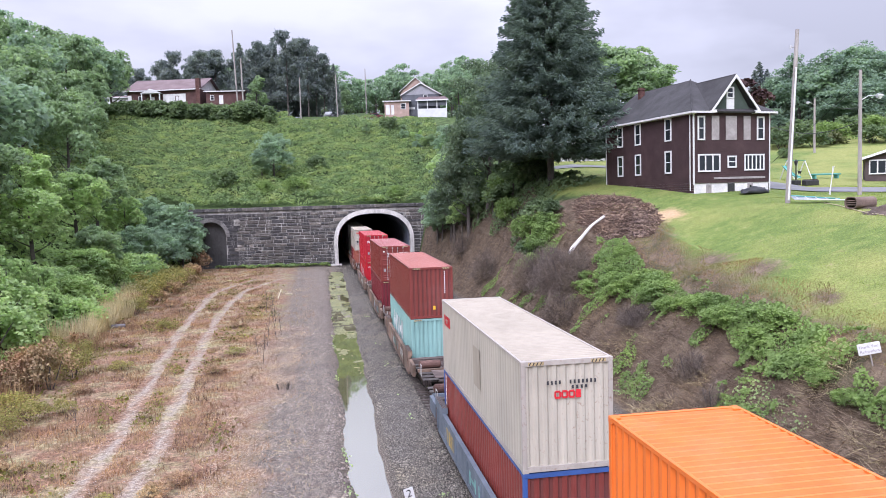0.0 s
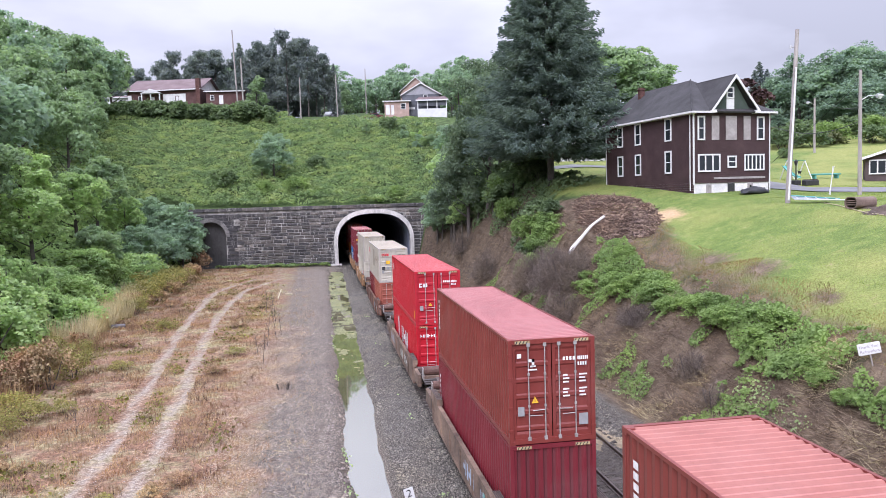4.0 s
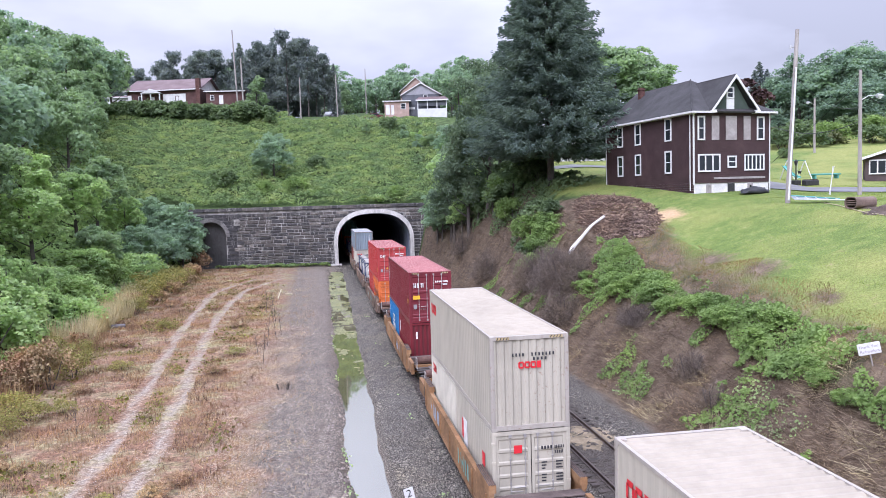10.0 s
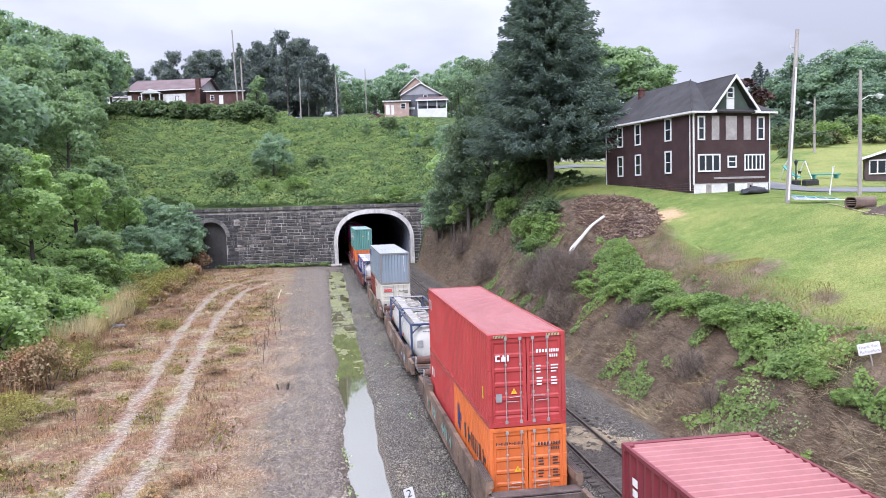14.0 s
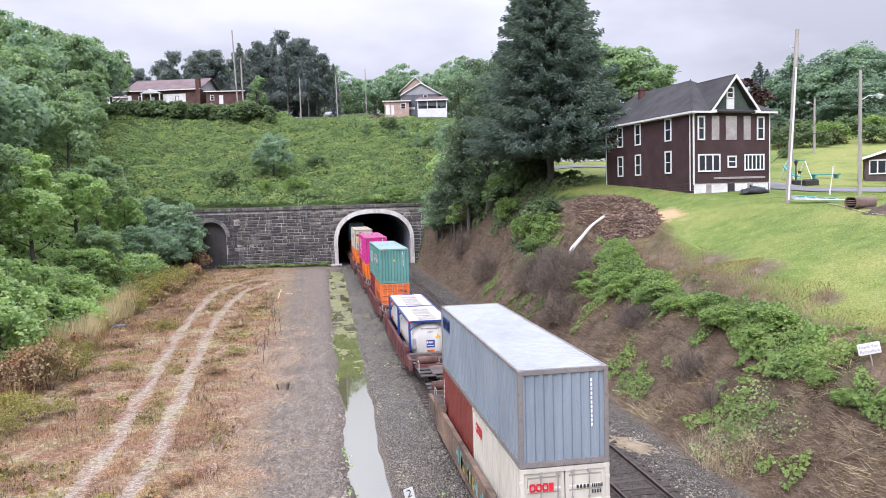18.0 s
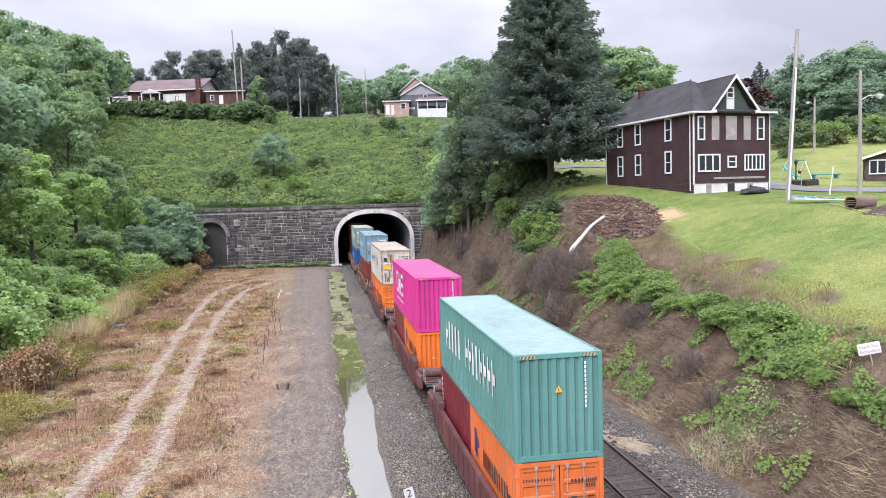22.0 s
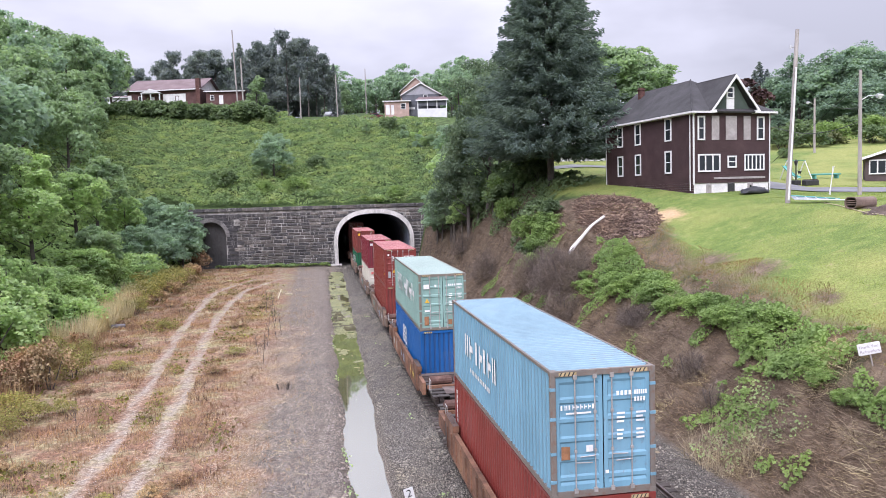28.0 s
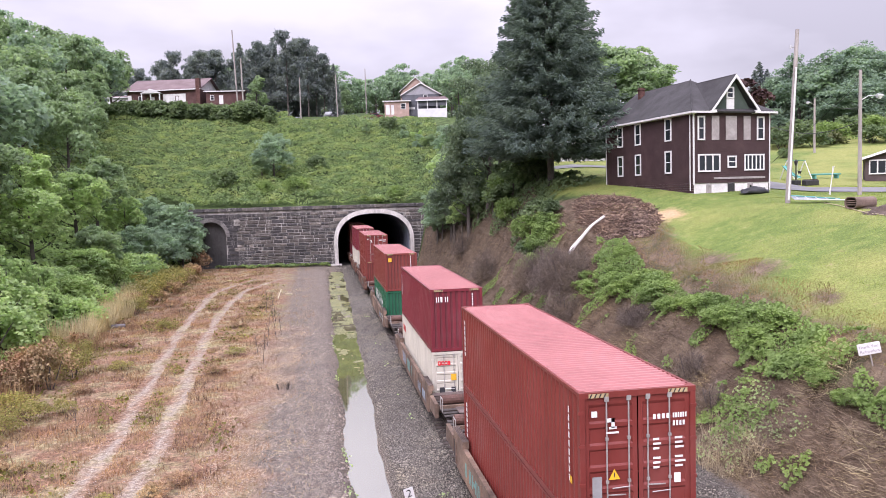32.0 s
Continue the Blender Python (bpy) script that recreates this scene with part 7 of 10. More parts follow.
def conifer(label, seed, mat, h, rad, n, size, low=0.08, layers=26, power=0.85, stretch=1.7):
    rng = RS(seed)
    t = thing("conifer", label, "tree", "trees")
    part("trunk", rods(((0, 0, -0.8), (0, 0, h * 0.55), h * 0.0135, h * 0.009), ((0, 0, h * 0.55), (0, 0, h * 0.97), h * 0.009, 0.02), sides=9), BARK, t)
    part("crown", tri_mesh("crown", *conifer_arrays(h, rad, n, rng, size, low, layers, power, stretch), mat), mat, t)
    return t


def pine_tree(label, seed, h, rad, n):
    """A pine: bare lower trunk, flat needle pads on short limbs, a ragged top."""
    rng = RS(seed)
    t = thing("conifer", label, "tree", "trees")
    part("trunk", rods(((0, 0, -0.8), (0.1, 0, h * 0.6), h * 0.013, h * 0.009), ((0.1, 0, h * 0.6), (0, 0.1, h * 0.95), h * 0.009, 0.03), sides=7), BARK, t)
    pads = 34
    z = h * (0.24 + 0.74 * (np.arange(pads) + rng.random_sample(pads)) / pads)
    a = rng.random_sample(pads) * 6.283
    reach = rad * (1.0 - 0.62 * ((z / h - 0.24) / 0.76) ** 1.6) * (0.25 + 0.75 * rng.random_sample(pads))
    mid = np.stack((reach * np.cos(a), reach * np.sin(a), z), axis=1)
    r = rad * (0.24 + 0.24 * rng.random_sample(pads))
    pick = rng.choice(pads, n, p=r ** 2 / (r ** 2).sum())
    e = rng.normal(size=(n, 3))
    e /= np.linalg.norm(e, axis=1)[:, None]
    pos = mid[pick] + e * (r[pick] * (0.45 + 0.7 * rng.random_sample(n)))[:, None] * (1, 1, 0.55)
    part("crown", tri_mesh("crown", *leaf_quads(pos, 0.24, rng, 0.3, 3.0, facing=e * 0.5 + (0, 0, 0.45)), L_PINE), L_PINE, t)
    return t


def bush(label, seed, mat, r=1.5, h=1.6, n=900, size=0.26):
    rng = RS(seed)
    t = thing("bush", label, "bush", "bushes")
    bm = bmesh.new()
    for k in range(5):
        a = rng.random_sample() * 6.28
        rod(bm, (0, 0, -0.3), (math.cos(a) * r * 0.5, math.sin(a) * r * 0.5, h * 0.75), 0.035, 0.01, 5)
    part("stem", bm, BARK, t)
    part("foliage", tri_mesh("foliage", *crown_arrays(h, r, n, rng, size, 0.02, 20, 0.5), mat), mat, t)
    return t


PROTO = {
    "ash": broad_tree("leafy fresh green tree on the cutting side", 11, L_MAPLE, 12, 4.2, 7000, 0.30, 0.02, 34),
    "oak": broad_tree("dark green broad-leaved tree on the cutting side", 12, L_DARK, 12, 4.8, 7000, 0.32, 0.02, 34),
    "lime": broad_tree("bright green young tree with airy crown", 13, L_LIME, 12, 3.8, 6600, 0.285, 0.02, 32),
    "tall": broad_tree("tall slender green tree on the slope", 14, L_MAPLE, 12, 3.0, 6200, 0.27, 0.02, 32),
    "far_ash": broad_tree("distant fresh green tree", 24, L_MAPLE, 12, 4.6, 3900, 0.36, 0.03, 26),
    "far_oak": broad_tree("distant dark green broad-leaved tree", 25, L_DARK, 12, 5.0, 3900, 0.37, 0.02, 26),
    "far_lime": broad_tree("distant bright green tree", 26, L_LIME, 12, 4.4, 3600, 0.35, 0.03, 26),
    # far_deep: shade of the woods and distance haze are put into the leaf colour
    "far_deep": broad_tree("distant deep green tree in the woods", 27, leaf("leaves_shaded_hazy", (0.165, 0.235, 0.185), (0.22, 0.308, 0.238), (0.28, 0.38, 0.28), 0.5, even=0.3), 12, 4.8, 7400, 0.275, 0.0, 44),
    "pine": pine_tree("tall dark pine with ragged tufted boughs", 15, 16, 3.3, 3800),
    "fir": conifer("dark pointed fir tree", 16, L_PINE, 16, 3.8, 3200, 0.30, 0.05, 14, 0.8, 2.6),
    "shrub": bush("green leafy shrub on the bank", 17, L_BANK, 1.5, 1.6, 2400, 0.115),
    "pale_shrub": bush("pale green leafy shrub on the bank", 18, L_LIME, 1.5, 1.6, 2400, 0.115),
    "olive_scrub": bush("olive green scrub at the edge of the meadow", 29, leaf("leaves_scrub", (0.0744, 0.0868, 0.0405), (0.112, 0.13, 0.055), (0.167, 0.18, 0.075), 0.3, even=0.3), 1.5, 1.6, 1300, 0.18),
    "dark_shrub": bush("dark green rounded shrub", 19, L_HEDGE, 1.5, 1.6, 1500, 0.18),
}
USED = set()


def plant(kind, x, y, height, turn=0.0, wide=1.0, sink=0.15):
    """Stand a tree or bush of that height on the ground."""
    base = {"pine": 16.0, "fir": 16.0, "shrub": 1.6, "pale_shrub": 1.6, "dark_shrub": 1.6, "olive_scrub": 1.6, "red_weed": 1.6, "olive_weed": 1.6}.get(kind, 12.0)
    k = height / base
    m = Matrix.LocRotScale((x, y, gz(x, y) - sink), Euler((0, 0, turn)), (k * wide, k * wide, k))
    if kind not in USED:
        USED.add(kind)
        PROTO[kind].matrix_basis = m
        return PROTO[kind]
    o = PROTO[kind]
    made = copy_thing(o, Matrix())
    made.matrix_basis = m
    return made


# spruce beside the brown house
spruce = conifer("huge dark green spruce with drooping boughs beside the cutting", 31, L_SPRUCE, 27.0, 9.9, 150000, 0.115, 0.13, 30, 0.78, 3.6)
spruce.matrix_basis = pose(23.4, 73.6, gz(23.4, 73.6) - 0.1)

rng = random.Random(21)
# left side of the cutting
for k in range(54):
    y = 34 + 84 * (k + rng.random()) / 54
    x = -22.5 - 34 * rng.random() ** 1.25 - (4 if y > 105 else 0)
    far = min(1.0, (-22 - x) / 14)
    h = (4.5 + 10.0 * far) * rng.uniform(0.8, 1.2)
    plant(rng.choice(["lime", "ash", "lime", "ash", "tall", "lime", "lime"] if x > -34 else ["far_ash", "far_oak"]), x, y, h, rng.uniform(0, 6.28), rng.uniform(0.95, 1.3), 0.3)
for x, y, h in ((-36, 68, 17), (-42, 78, 19), (-38, 88, 16), (-46, 96, 18), (-40, 106, 17), (-34, 112, 15), (-52, 84, 20), (-33, 60, 14), (-48, 110, 19), (-56, 118, 19), (-44, 124, 17), (-38, 132, 14), (-50, 138, 16), (-34, 52, 16), (-38, 60, 18), (-44, 70, 20), (-50, 92, 21), (-58, 104, 21), (-52, 120, 22), (-47, 132, 20), (-56, 140, 22), (-52, 152, 21), (-48, 162, 19), (-60, 160, 22), (-44, 146, 15), (-43, 156, 13), (-55, 172, 20), (-50, 180, 17), (-64, 176, 22), (-44.5, 170, 17), (-46, 186, 17), (-47, 172, 19)):
    plant(rng.choice(["ash", "tall", "ash", "oak"] if y < 90 else ["far_ash", "far_oak", "far_ash"]), x, y, h * 0.92, rng.uniform(0, 6.28), 0.9)
for x, y, h in ((-20.8, 108, 6.5), (-22.5, 101, 6.5), (-21.3, 95, 4.2), (-21.8, 113.5, 7.5), (-23.5, 88, 5.0), (-24.5, 116, 8.0), (-19.6, 113.5, 7.0), (-20.6, 115.6, 9.0), (-18.9, 115.5, 4.2)):
    plant("oak" if h > 6 else "ash", x, y, h, rng.uniform(0, 6.28), 1.15)
for k in range(34):
    y = 34 + 64 * (k + rng.random()) / 34
    plant(rng.choice(["pale_shrub", "shrub", "pale_shrub", "lime"]), -20.6 - rng.random() * 3.2 - (1.0 if y > 70 else 0), y, rng.uniform(1.6, 3.2), rng.uniform(0, 6.28), 1.2)
# woods on the skyline behind the far buildings
for k in range(25):
    plant(rng.choice(["pine", "fir", "pine", "far_oak"]), -64 + 2.3 * k + rng.uniform(-1, 1), 226 + rng.uniform(-6, 14), rng.uniform(14.5, 20.5), rng.uniform(0, 6.28), 0.9)
for k in range(17):
    plant(rng.choice(["pine", "pine", "fir"]), -13.5 + 1.45 * k + rng.uniform(-0.8, 0.8) - 4, 204 + rng.uniform(-7, 10), (21.6 - 0.07 * abs(k - 6) ** 2.0) * rng.uniform(0.88, 1.06), rng.uniform(0, 6.28), 0.8)
for k in range(24):
    plant(rng.choice(["far_ash", "far_lime", "far_oak", "far_oak"]), 4 + 2.7 * k + rng.uniform(-1, 1), 262 + rng.uniform(-14, 14), rng.uniform(11, 17), rng.uniform(0, 6.28), 1.0)
for x, y, h in ((14.5, 236, 12), (9.5, 232, 10), (18.5, 230, 11), (25.5, 240, 17), (28, 246, 16), (22, 244, 12), (31, 240, 15), (36, 226, 13), (39, 214, 14), (41, 200, 14), (44, 188, 14), (-13, 181, 10), (9, 240, 17), (37.5, 204, 15), (37, 192, 12)):
    plant("far_oak" if h != 10 else "tall", x, y, h, rng.uniform(0, 6.28), 1.05)
# behind and right of the brown house
for x, y, h in ((52, 128, 18), (56, 130, 18.5), (60, 134, 16), (48, 136, 19)):
    plant("far_ash" if h > 18.4 else "ash", x, y, h, rng.uniform(0, 6.28), 1.2)
purple = broad_tree("purple-leaved tree behind the brown house", 41, L_PURPLE, 10.5, 3.6, 2600, 0.42, 0.2)
purple.matrix_basis = pose(53.0, 88.0, gz(53.0, 88.0))
for k in range(30):
    a = k / 30
    x, y = 87 + 72 * a + rng.uniform(-3, 3), 148 - 32 * a + rng.uniform(-10, 12)
    top = np.interp(x * 140 / y, (86, 90, 95, 102, 108, 116), (31, 35, 38, 39, 40, 40.7)) - 10.05
    h = (top * y / 140 + 10.05 - gz(x, y)) * rng.uniform(0.8, 1.0)
    plant(rng.choice(["far_deep", "far_deep", "far_oak", "far_deep"]), x, y, max(8.0, h), rng.uniform(0, 6.28), rng.uniform(0.95, 1.25), 1.5)
    plant("far_deep", x + rng.uniform(-3, 3), y - rng.uniform(6, 12), max(5.0, h * rng.uniform(0.5, 0.7)), rng.uniform(0, 6.28), 1.5, 1.5)
for k in range(26):
    x = 72 + 2.2 * k
    plant(rng.choice(["olive_scrub", "dark_shrub", "dark_shrub", "shrub"]), x, 118 - 0.22 * (x - 72) + rng.uniform(-4, 4), rng.uniform(1.4, 2.8), rng.uniform(0, 6.28), 1.4)
for x, y, h in ((91, 146, 12.0), (94, 149, 14.5), (96.5, 150, 13.0), (78, 156, 8)):
    plant("fir", x, y, h, x, 1.0)
# hedges and bushes on the hill
for k in range(23):
    plant("dark_shrub", -41.5 + 1.42 * k + rng.uniform(-0.4, 0.4), 168.5 + rng.uniform(-1.2, 1.2) - 0.05 * k, rng.uniform(2.6, 3.6), rng.uniform(0, 6.28), 1.1)
for x, y, h, kind in ((-7.2, 133, 8.6, "oak"), (-9.2, 132, 5.0, "ash"), (0.2, 138, 2.4, "dark_shrub"), (-14.5, 127, 3.0, "dark_shrub"), (-3.2, 124.5, 2.6, "shrub"), (10.5, 158, 4.0, "tall"), (-8.5, 126, 2.0, "shrub"), (12.5, 123, 2.0, "shrub"), (9.5, 121.5, 1.3, "pale_shrub"), (15.5, 160, 2.6, "dark_shrub")):
    plant(kind, x, y, h, rng.uniform(0, 6.28))
for k in range(40):
    y = 100 + 62 * rng.random()
    x = 17.5 + (y - 100) * 0.03 + rng.uniform(-1.5, 9)
    plant(rng.choice(["tall", "ash", "oak", "lime", "oak"]), x, y, rng.uniform(2.6, 6.5) * (0.5 if y > 138 else 1.0 if x < 22 else 1.2), rng.uniform(0, 6.28), 1.1)
for k in range(26):
    y = 74 + 40 * rng.random()
    x = 20.4 + rng.uniform(-1.2, 2.6)
    plant(rng.choice(["shrub", "dark_shrub", "shrub", "dark_shrub"]), x, y, rng.uniform(1.6, 2.8), rng.uniform(0, 6.28), 1.15)
# shrubs along the crest of the bank, between a lower and an upper edge
BAND_LOW = ((21, 23.9, 26, 27.8, 29.6, 30.6, 32.8, 35.2, 38.6, 42.3, 48, 56), (17.9, 18.2, 18.3, 17.8, 17.9, 18.7, 19.2, 19.1, 19.1, 18.7, 18.0, 18.5))
BAND_HIGH = ((21, 22.5, 25, 27, 28.6, 29.6, 31.8, 34.2, 37.6, 41.3, 43, 47.1, 53), (18.5, 18.6, 18.8, 19.5, 20.5, 20.7, 20.5, 19.9, 19.5, 19.8, 20.1, 20.8, 21.2))
for x, y, h in ((17.9, 61.5, 1.5), (18.2, 65, 1.4), (19.3, 68, 1.8), (20.4, 66.5, 1.9), (20.0, 64.6, 1.6), (19.0, 63, 1.4), (17.4, 62, 1.2), (19.5, 63.2, 1.6)):
    plant(rng.choice(["shrub", "shrub", "dark_shrub"]), x, y, h, rng.uniform(0, 6.28), 1.1)
for k in range(52):
    y = 21 + 34.5 * (k + rng.random()) / 52
    lo, hi = np.interp(y, *BAND_LOW), np.interp(y, *BAND_HIGH)
    if y > 50.8 or (y < 44 and k % 3 == 1):
        continue
    plant("shrub", rng.uniform(lo, hi), y, rng.uniform(0.45, 0.95) * (0.7 if y < 30 else 1.0), rng.uniform(0, 6.28), rng.uniform(1.3, 2.0))
for x, y, h in ((69.3, 104.1, 2.7), (63.5, 95.0, 1.2), (74, 103, 2.0), (78, 104, 1.6), (82, 101, 2.2), (87, 103, 1.8), (92, 102, 2.4), (97, 100, 1.9), (80, 107, 2.6), (72, 108, 2.2), (102, 101, 2.3)):
    plant("dark_shrub" if x < 70 else rng.choice(["shrub", "dark_shrub", "olive_scrub"]), x, y, h, rng.uniform(0, 6.28), 1.05 if x < 70 else 1.5)


def value_noise(x, y, scale, seed):
    """Smooth random field between 0 and 1."""
    g = RS(seed).random_sample((257, 257))
    u, v = x * scale + 60.3, y * scale + 11.7
    i, j = np.floor(u).astype(int), np.floor(v).astype(int)
    a, b = u - i, v - j
    a, b = a * a * (3 - 2 * a), b * b * (3 - 2 * b)
    at = lambda p, q: g[p % 257, q % 257]
    return (at(i, j) * (1 - a) + at(i + 1, j) * a) * (1 - b) + (at(i, j + 1) * (1 - a) + at(i + 1, j + 1) * a) * b


def domes(x, y, cell, seed):
    """Rounded plant clumps side by side: their height between 0 and 1, and its slope along x and y."""
    g = RS(seed).random_sample((131, 131, 3))
    i, j = np.floor(x / cell).astype(int), np.floor(y / cell).astype(int)
    best, sx, sy = np.zeros(len(x)), np.zeros(len(x)), np.zeros(len(x))
    for di in (-1, 0, 1):
        for dj in (-1, 0, 1):
            q = g[(i + di) % 131, (j + dj) % 131]
            dx, dy = x - (i + di + q[:, 0]) * cell, y - (j + dj + q[:, 1]) * cell
            r2 = (cell * (0.55 + 0.5 * q[:, 2])) ** 2
            tall = 0.45 + 0.55 * q[:, 2]
            v = tall * (1 - (dx * dx + dy * dy) / r2)
            up = v > best
            best = np.where(up, v, best)
            sx, sy = np.where(up, -2 * dx * tall / r2, sx), np.where(up, -2 * dy * tall / r2, sy)
    return best, sx, sy


def carpet(name, label, category, mat, x0, x1, y0, y1, n, size, height, seed, keep=None, stretch=1.25, cell=None):
    """Low growth over a stretch of ground in rounded clumps, too much to count."""
    rs = RS(seed)
    x, y = x0 + (x1 - x0) * rs.random_sample(n), y0 + (y1 - y0) * rs.random_sample(n)
    if keep is not None:
        ok = keep(x, y)
        x, y = x[ok], y[ok]
    cell = cell or max(0.5, 1.5 * height)
    big, bx, by = domes(x, y, cell, seed)
    small, ax, ay = domes(x, y, cell * 0.42, seed + 7)
    lift = 0.72 * big + 0.28 * small
    z = ground_z(x, y)
    gx, gy = (ground_z(x + 0.4, y) - z) / 0.4, (ground_z(x, y + 0.4) - z) / 0.4
    face = np.stack((-gx - height * (0.72 * bx + 0.28 * ax), -gy - height * (0.72 * by + 0.28 * ay), np.ones(len(x))), axis=1)
    face /= np.linalg.norm(face, axis=1)[:, None]
    z = z + height * (0.08 + lift) * (1 - 0.3 * rs.random_sample(len(x)) ** 2)
    v, t = leaf_quads(np.stack((x, y, z), axis=1), size * (0.75 + 0.5 * lift), rs, 0.3, stretch, facing=face)
    return tagged(new(name, tri_mesh(name, v, t, mat)), label, category, kind="stuff")


def blades(name, label, category, mat, x0, x1, y0, y1, n, length, width, lean, seed, keep=None):
    """Thin stalks standing or lying on the ground."""
    rs = RS(seed)
    x, y = x0 + (x1 - x0) * rs.random_sample(n), y0 + (y1 - y0) * rs.random_sample(n)
    if keep is not None:
        ok = keep(x, y)
        x, y = x[ok], y[ok]
    n = len(x)
    z = ground_z(x, y) - 0.03
    a, l = rs.random_sample(n) * 6.283, length * (0.4 + 0.9 * rs.random_sample(n))
    tilt = np.abs(rs.normal(size=n)) * lean if lean < 1.4 else 1.28 + 0.22 * rs.normal(size=n)
    d = np.stack((np.cos(a) * np.sin(tilt), np.sin(a) * np.sin(tilt), np.cos(tilt)), axis=1)
    s = np.stack((-np.sin(a), np.cos(a), 0 * a), axis=1)
    s = s + rs.normal(size=s.shape) * 0.6
    s /= np.linalg.norm(s, axis=1)[:, None]
    p = np.stack((x, y, z), axis=1)
    w = s * (width * (0.6 + 0.8 * rs.random_sample(n)))[:, None]
    v = np.stack((p - w, p + w, p + d * l[:, None]), axis=1).reshape(-1, 3)
    return tagged(new(name, tri_mesh(name, v, np.arange(3 * n).reshape(-1, 3), mat)), label, category, kind="stuff")


carpet("undergrowth", "dense green weeds covering the hill above the tunnel", "undergrowth", L_WEED, -62, 26, 119.6, 182, 190000, 0.25, 1.5, 51, lambda x, y: (y < 172) | (x < -6), cell=2.6)
carpet("undergrowth", "leafy undergrowth on the side of the cutting", "undergrowth", L_LIME, -62, -17.5, 24, 119, 120000, 0.27, 1.4, 52, lambda x, y: (x < np.interp(y, (24, 55, 60, 118), (-18.2, -18.6, -19.6, -20.4)) - 0.6 * np.sin(y * 0.8)) & ~((np.abs(x + 24) < 1.3) & (np.abs(y - 78) < 2)))
carpet("undergrowth", "shaded green growth at the head of the bank", "undergrowth", L_HEDGE, 15.5, 27, 70, 119, 30000, 0.2, 1.0, 53, lambda x, y: x > 18.9 + 0.8 * np.sin(y * 0.7))
blades("dead_brush", "tangled dead grey-brown brush on the bank", "brush", L_BRUSH, 14.4, 22.5, 18, 116, 120000, 0.6, 0.014, 1.4, 54, lambda x, y: x < np.interp(y, (18, 21, 25, 29.7, 33, 41, 48, 56, 62, 116), (18, 18.4, 18.7, 19.6, 20.2, 20, 20.6, 21, 22, 22)))
blades("dead_brush", "long pale fallen stalks on the bank", "brush", L_BRUSH, 14.6, 19.5, 19, 62, 6000, 1.0, 0.012, 1.4, 55, lambda x, y: np.sin(x * 1.7 + y * 0.5) * np.sin(y * 0.6) > 0.05)
carpet("bank_weeds", "scattered patches of green weeds among dead brush", "weeds", L_BANK, 14.9, 21.0, 18, 70, 60000, 0.11, 0.42, 56, lambda x, y: 0.6 * value_noise(x, y, 0.5, 15) + 0.4 * value_noise(x, y, 1.7, 16) > 0.64)
blades("fallen_stalks", "fans of long pale stalks fallen down the bank", "straw", L_STRAW, 14.3, 20.0, 20, 48, 26000, 1.1, 0.008, 1.45, 65, lambda x, y: 0.5 * value_noise(x, y, 0.45, 17) + 0.5 * value_noise(x, y, 1.2, 18) > 0.675)
blades("matted_stalks", "matted brown dead stalks over the bare bank", "straw", leaf("matted_stalks", (0.10, 0.066, 0.043), (0.18, 0.127, 0.085), (0.30, 0.23, 0.16), 0.1), 14.2, 21.0, 19, 62, 60000, 0.5, 0.009, 1.5, 66)


def on_floor(x, y):
    r = np.minimum(np.abs(x - rut_x(y, -1)), np.abs(x - rut_x(y, 1)))
    edge = np.interp(y, (0, 27, 34, 48, 70, 90, 118), (-4.2, -4.4, -4.9, -5.2, -6.2, -7.0, -9))
    rs = RS(5)
    thin = np.clip((edge + 2.8 - x) / 3.5, 0.06, 1)
    patch_ = np.clip((0.55 * value_noise(x, y, 1.6, 3) + 0.45 * value_noise(x, y, 0.4, 4) - 0.36) * 5.0, 0, 1)
    return ((r > 0.3 + 0.3 * value_noise(x, y, 0.9, 22)) | (y > 104)) & (rs.random_sample(len(x)) < thin * (0.12 + 0.88 * patch_)) & (x < -0.6)


blades("dry_weeds", "reddish brown dry weeds beside the dirt track", "weeds", L_DRY, -18.6, -0.5, 22, 70, 190000, 0.22, 0.019, 1.0, 57, on_floor)
blades("dry_weeds", "reddish brown dry weeds towards the tunnel", "weeds", L_DRY, -20, -0.5, 66, 117, 90000, 0.30, 0.026, 0.9, 58, on_floor)
carpet("low_weeds", "yellow-green weeds among the dry stalks", "weeds", leaf("leaves_olive", (0.10, 0.10, 0.025), (0.17, 0.16, 0.04), (0.26, 0.24, 0.07)), -18.5, -4, 22, 112, 22000, 0.13, 0.22, 59, lambda x, y: on_floor(x, y) & (np.sin(x * 0.7 + y * 0.21) * np.sin(y * 0.31 - x * 0.2) > 0.25))
blades("reeds", "pale straw-coloured reeds at the foot of the slope", "reeds", leaf("pale_reeds", (0.40, 0.32, 0.19), (0.56, 0.47, 0.30), (0.68, 0.60, 0.41), 0.4), -22.8, -16.4, 58, 86, 30000, 1.8, 0.04, 0.35, 60, lambda x, y: np.abs(x + 18.2 + 0.06 * (y - 60) + 0.4 * np.sin(y)) < 0.5 + 0.9 * value_noise(x, y, 0.3, 23))
carpet("weeds", "green weeds along the foot of the portal wall", "weeds", L_WEED, -15.5, 1.6, 116.2, 117.9, 2600, 0.2, 0.6, 61)
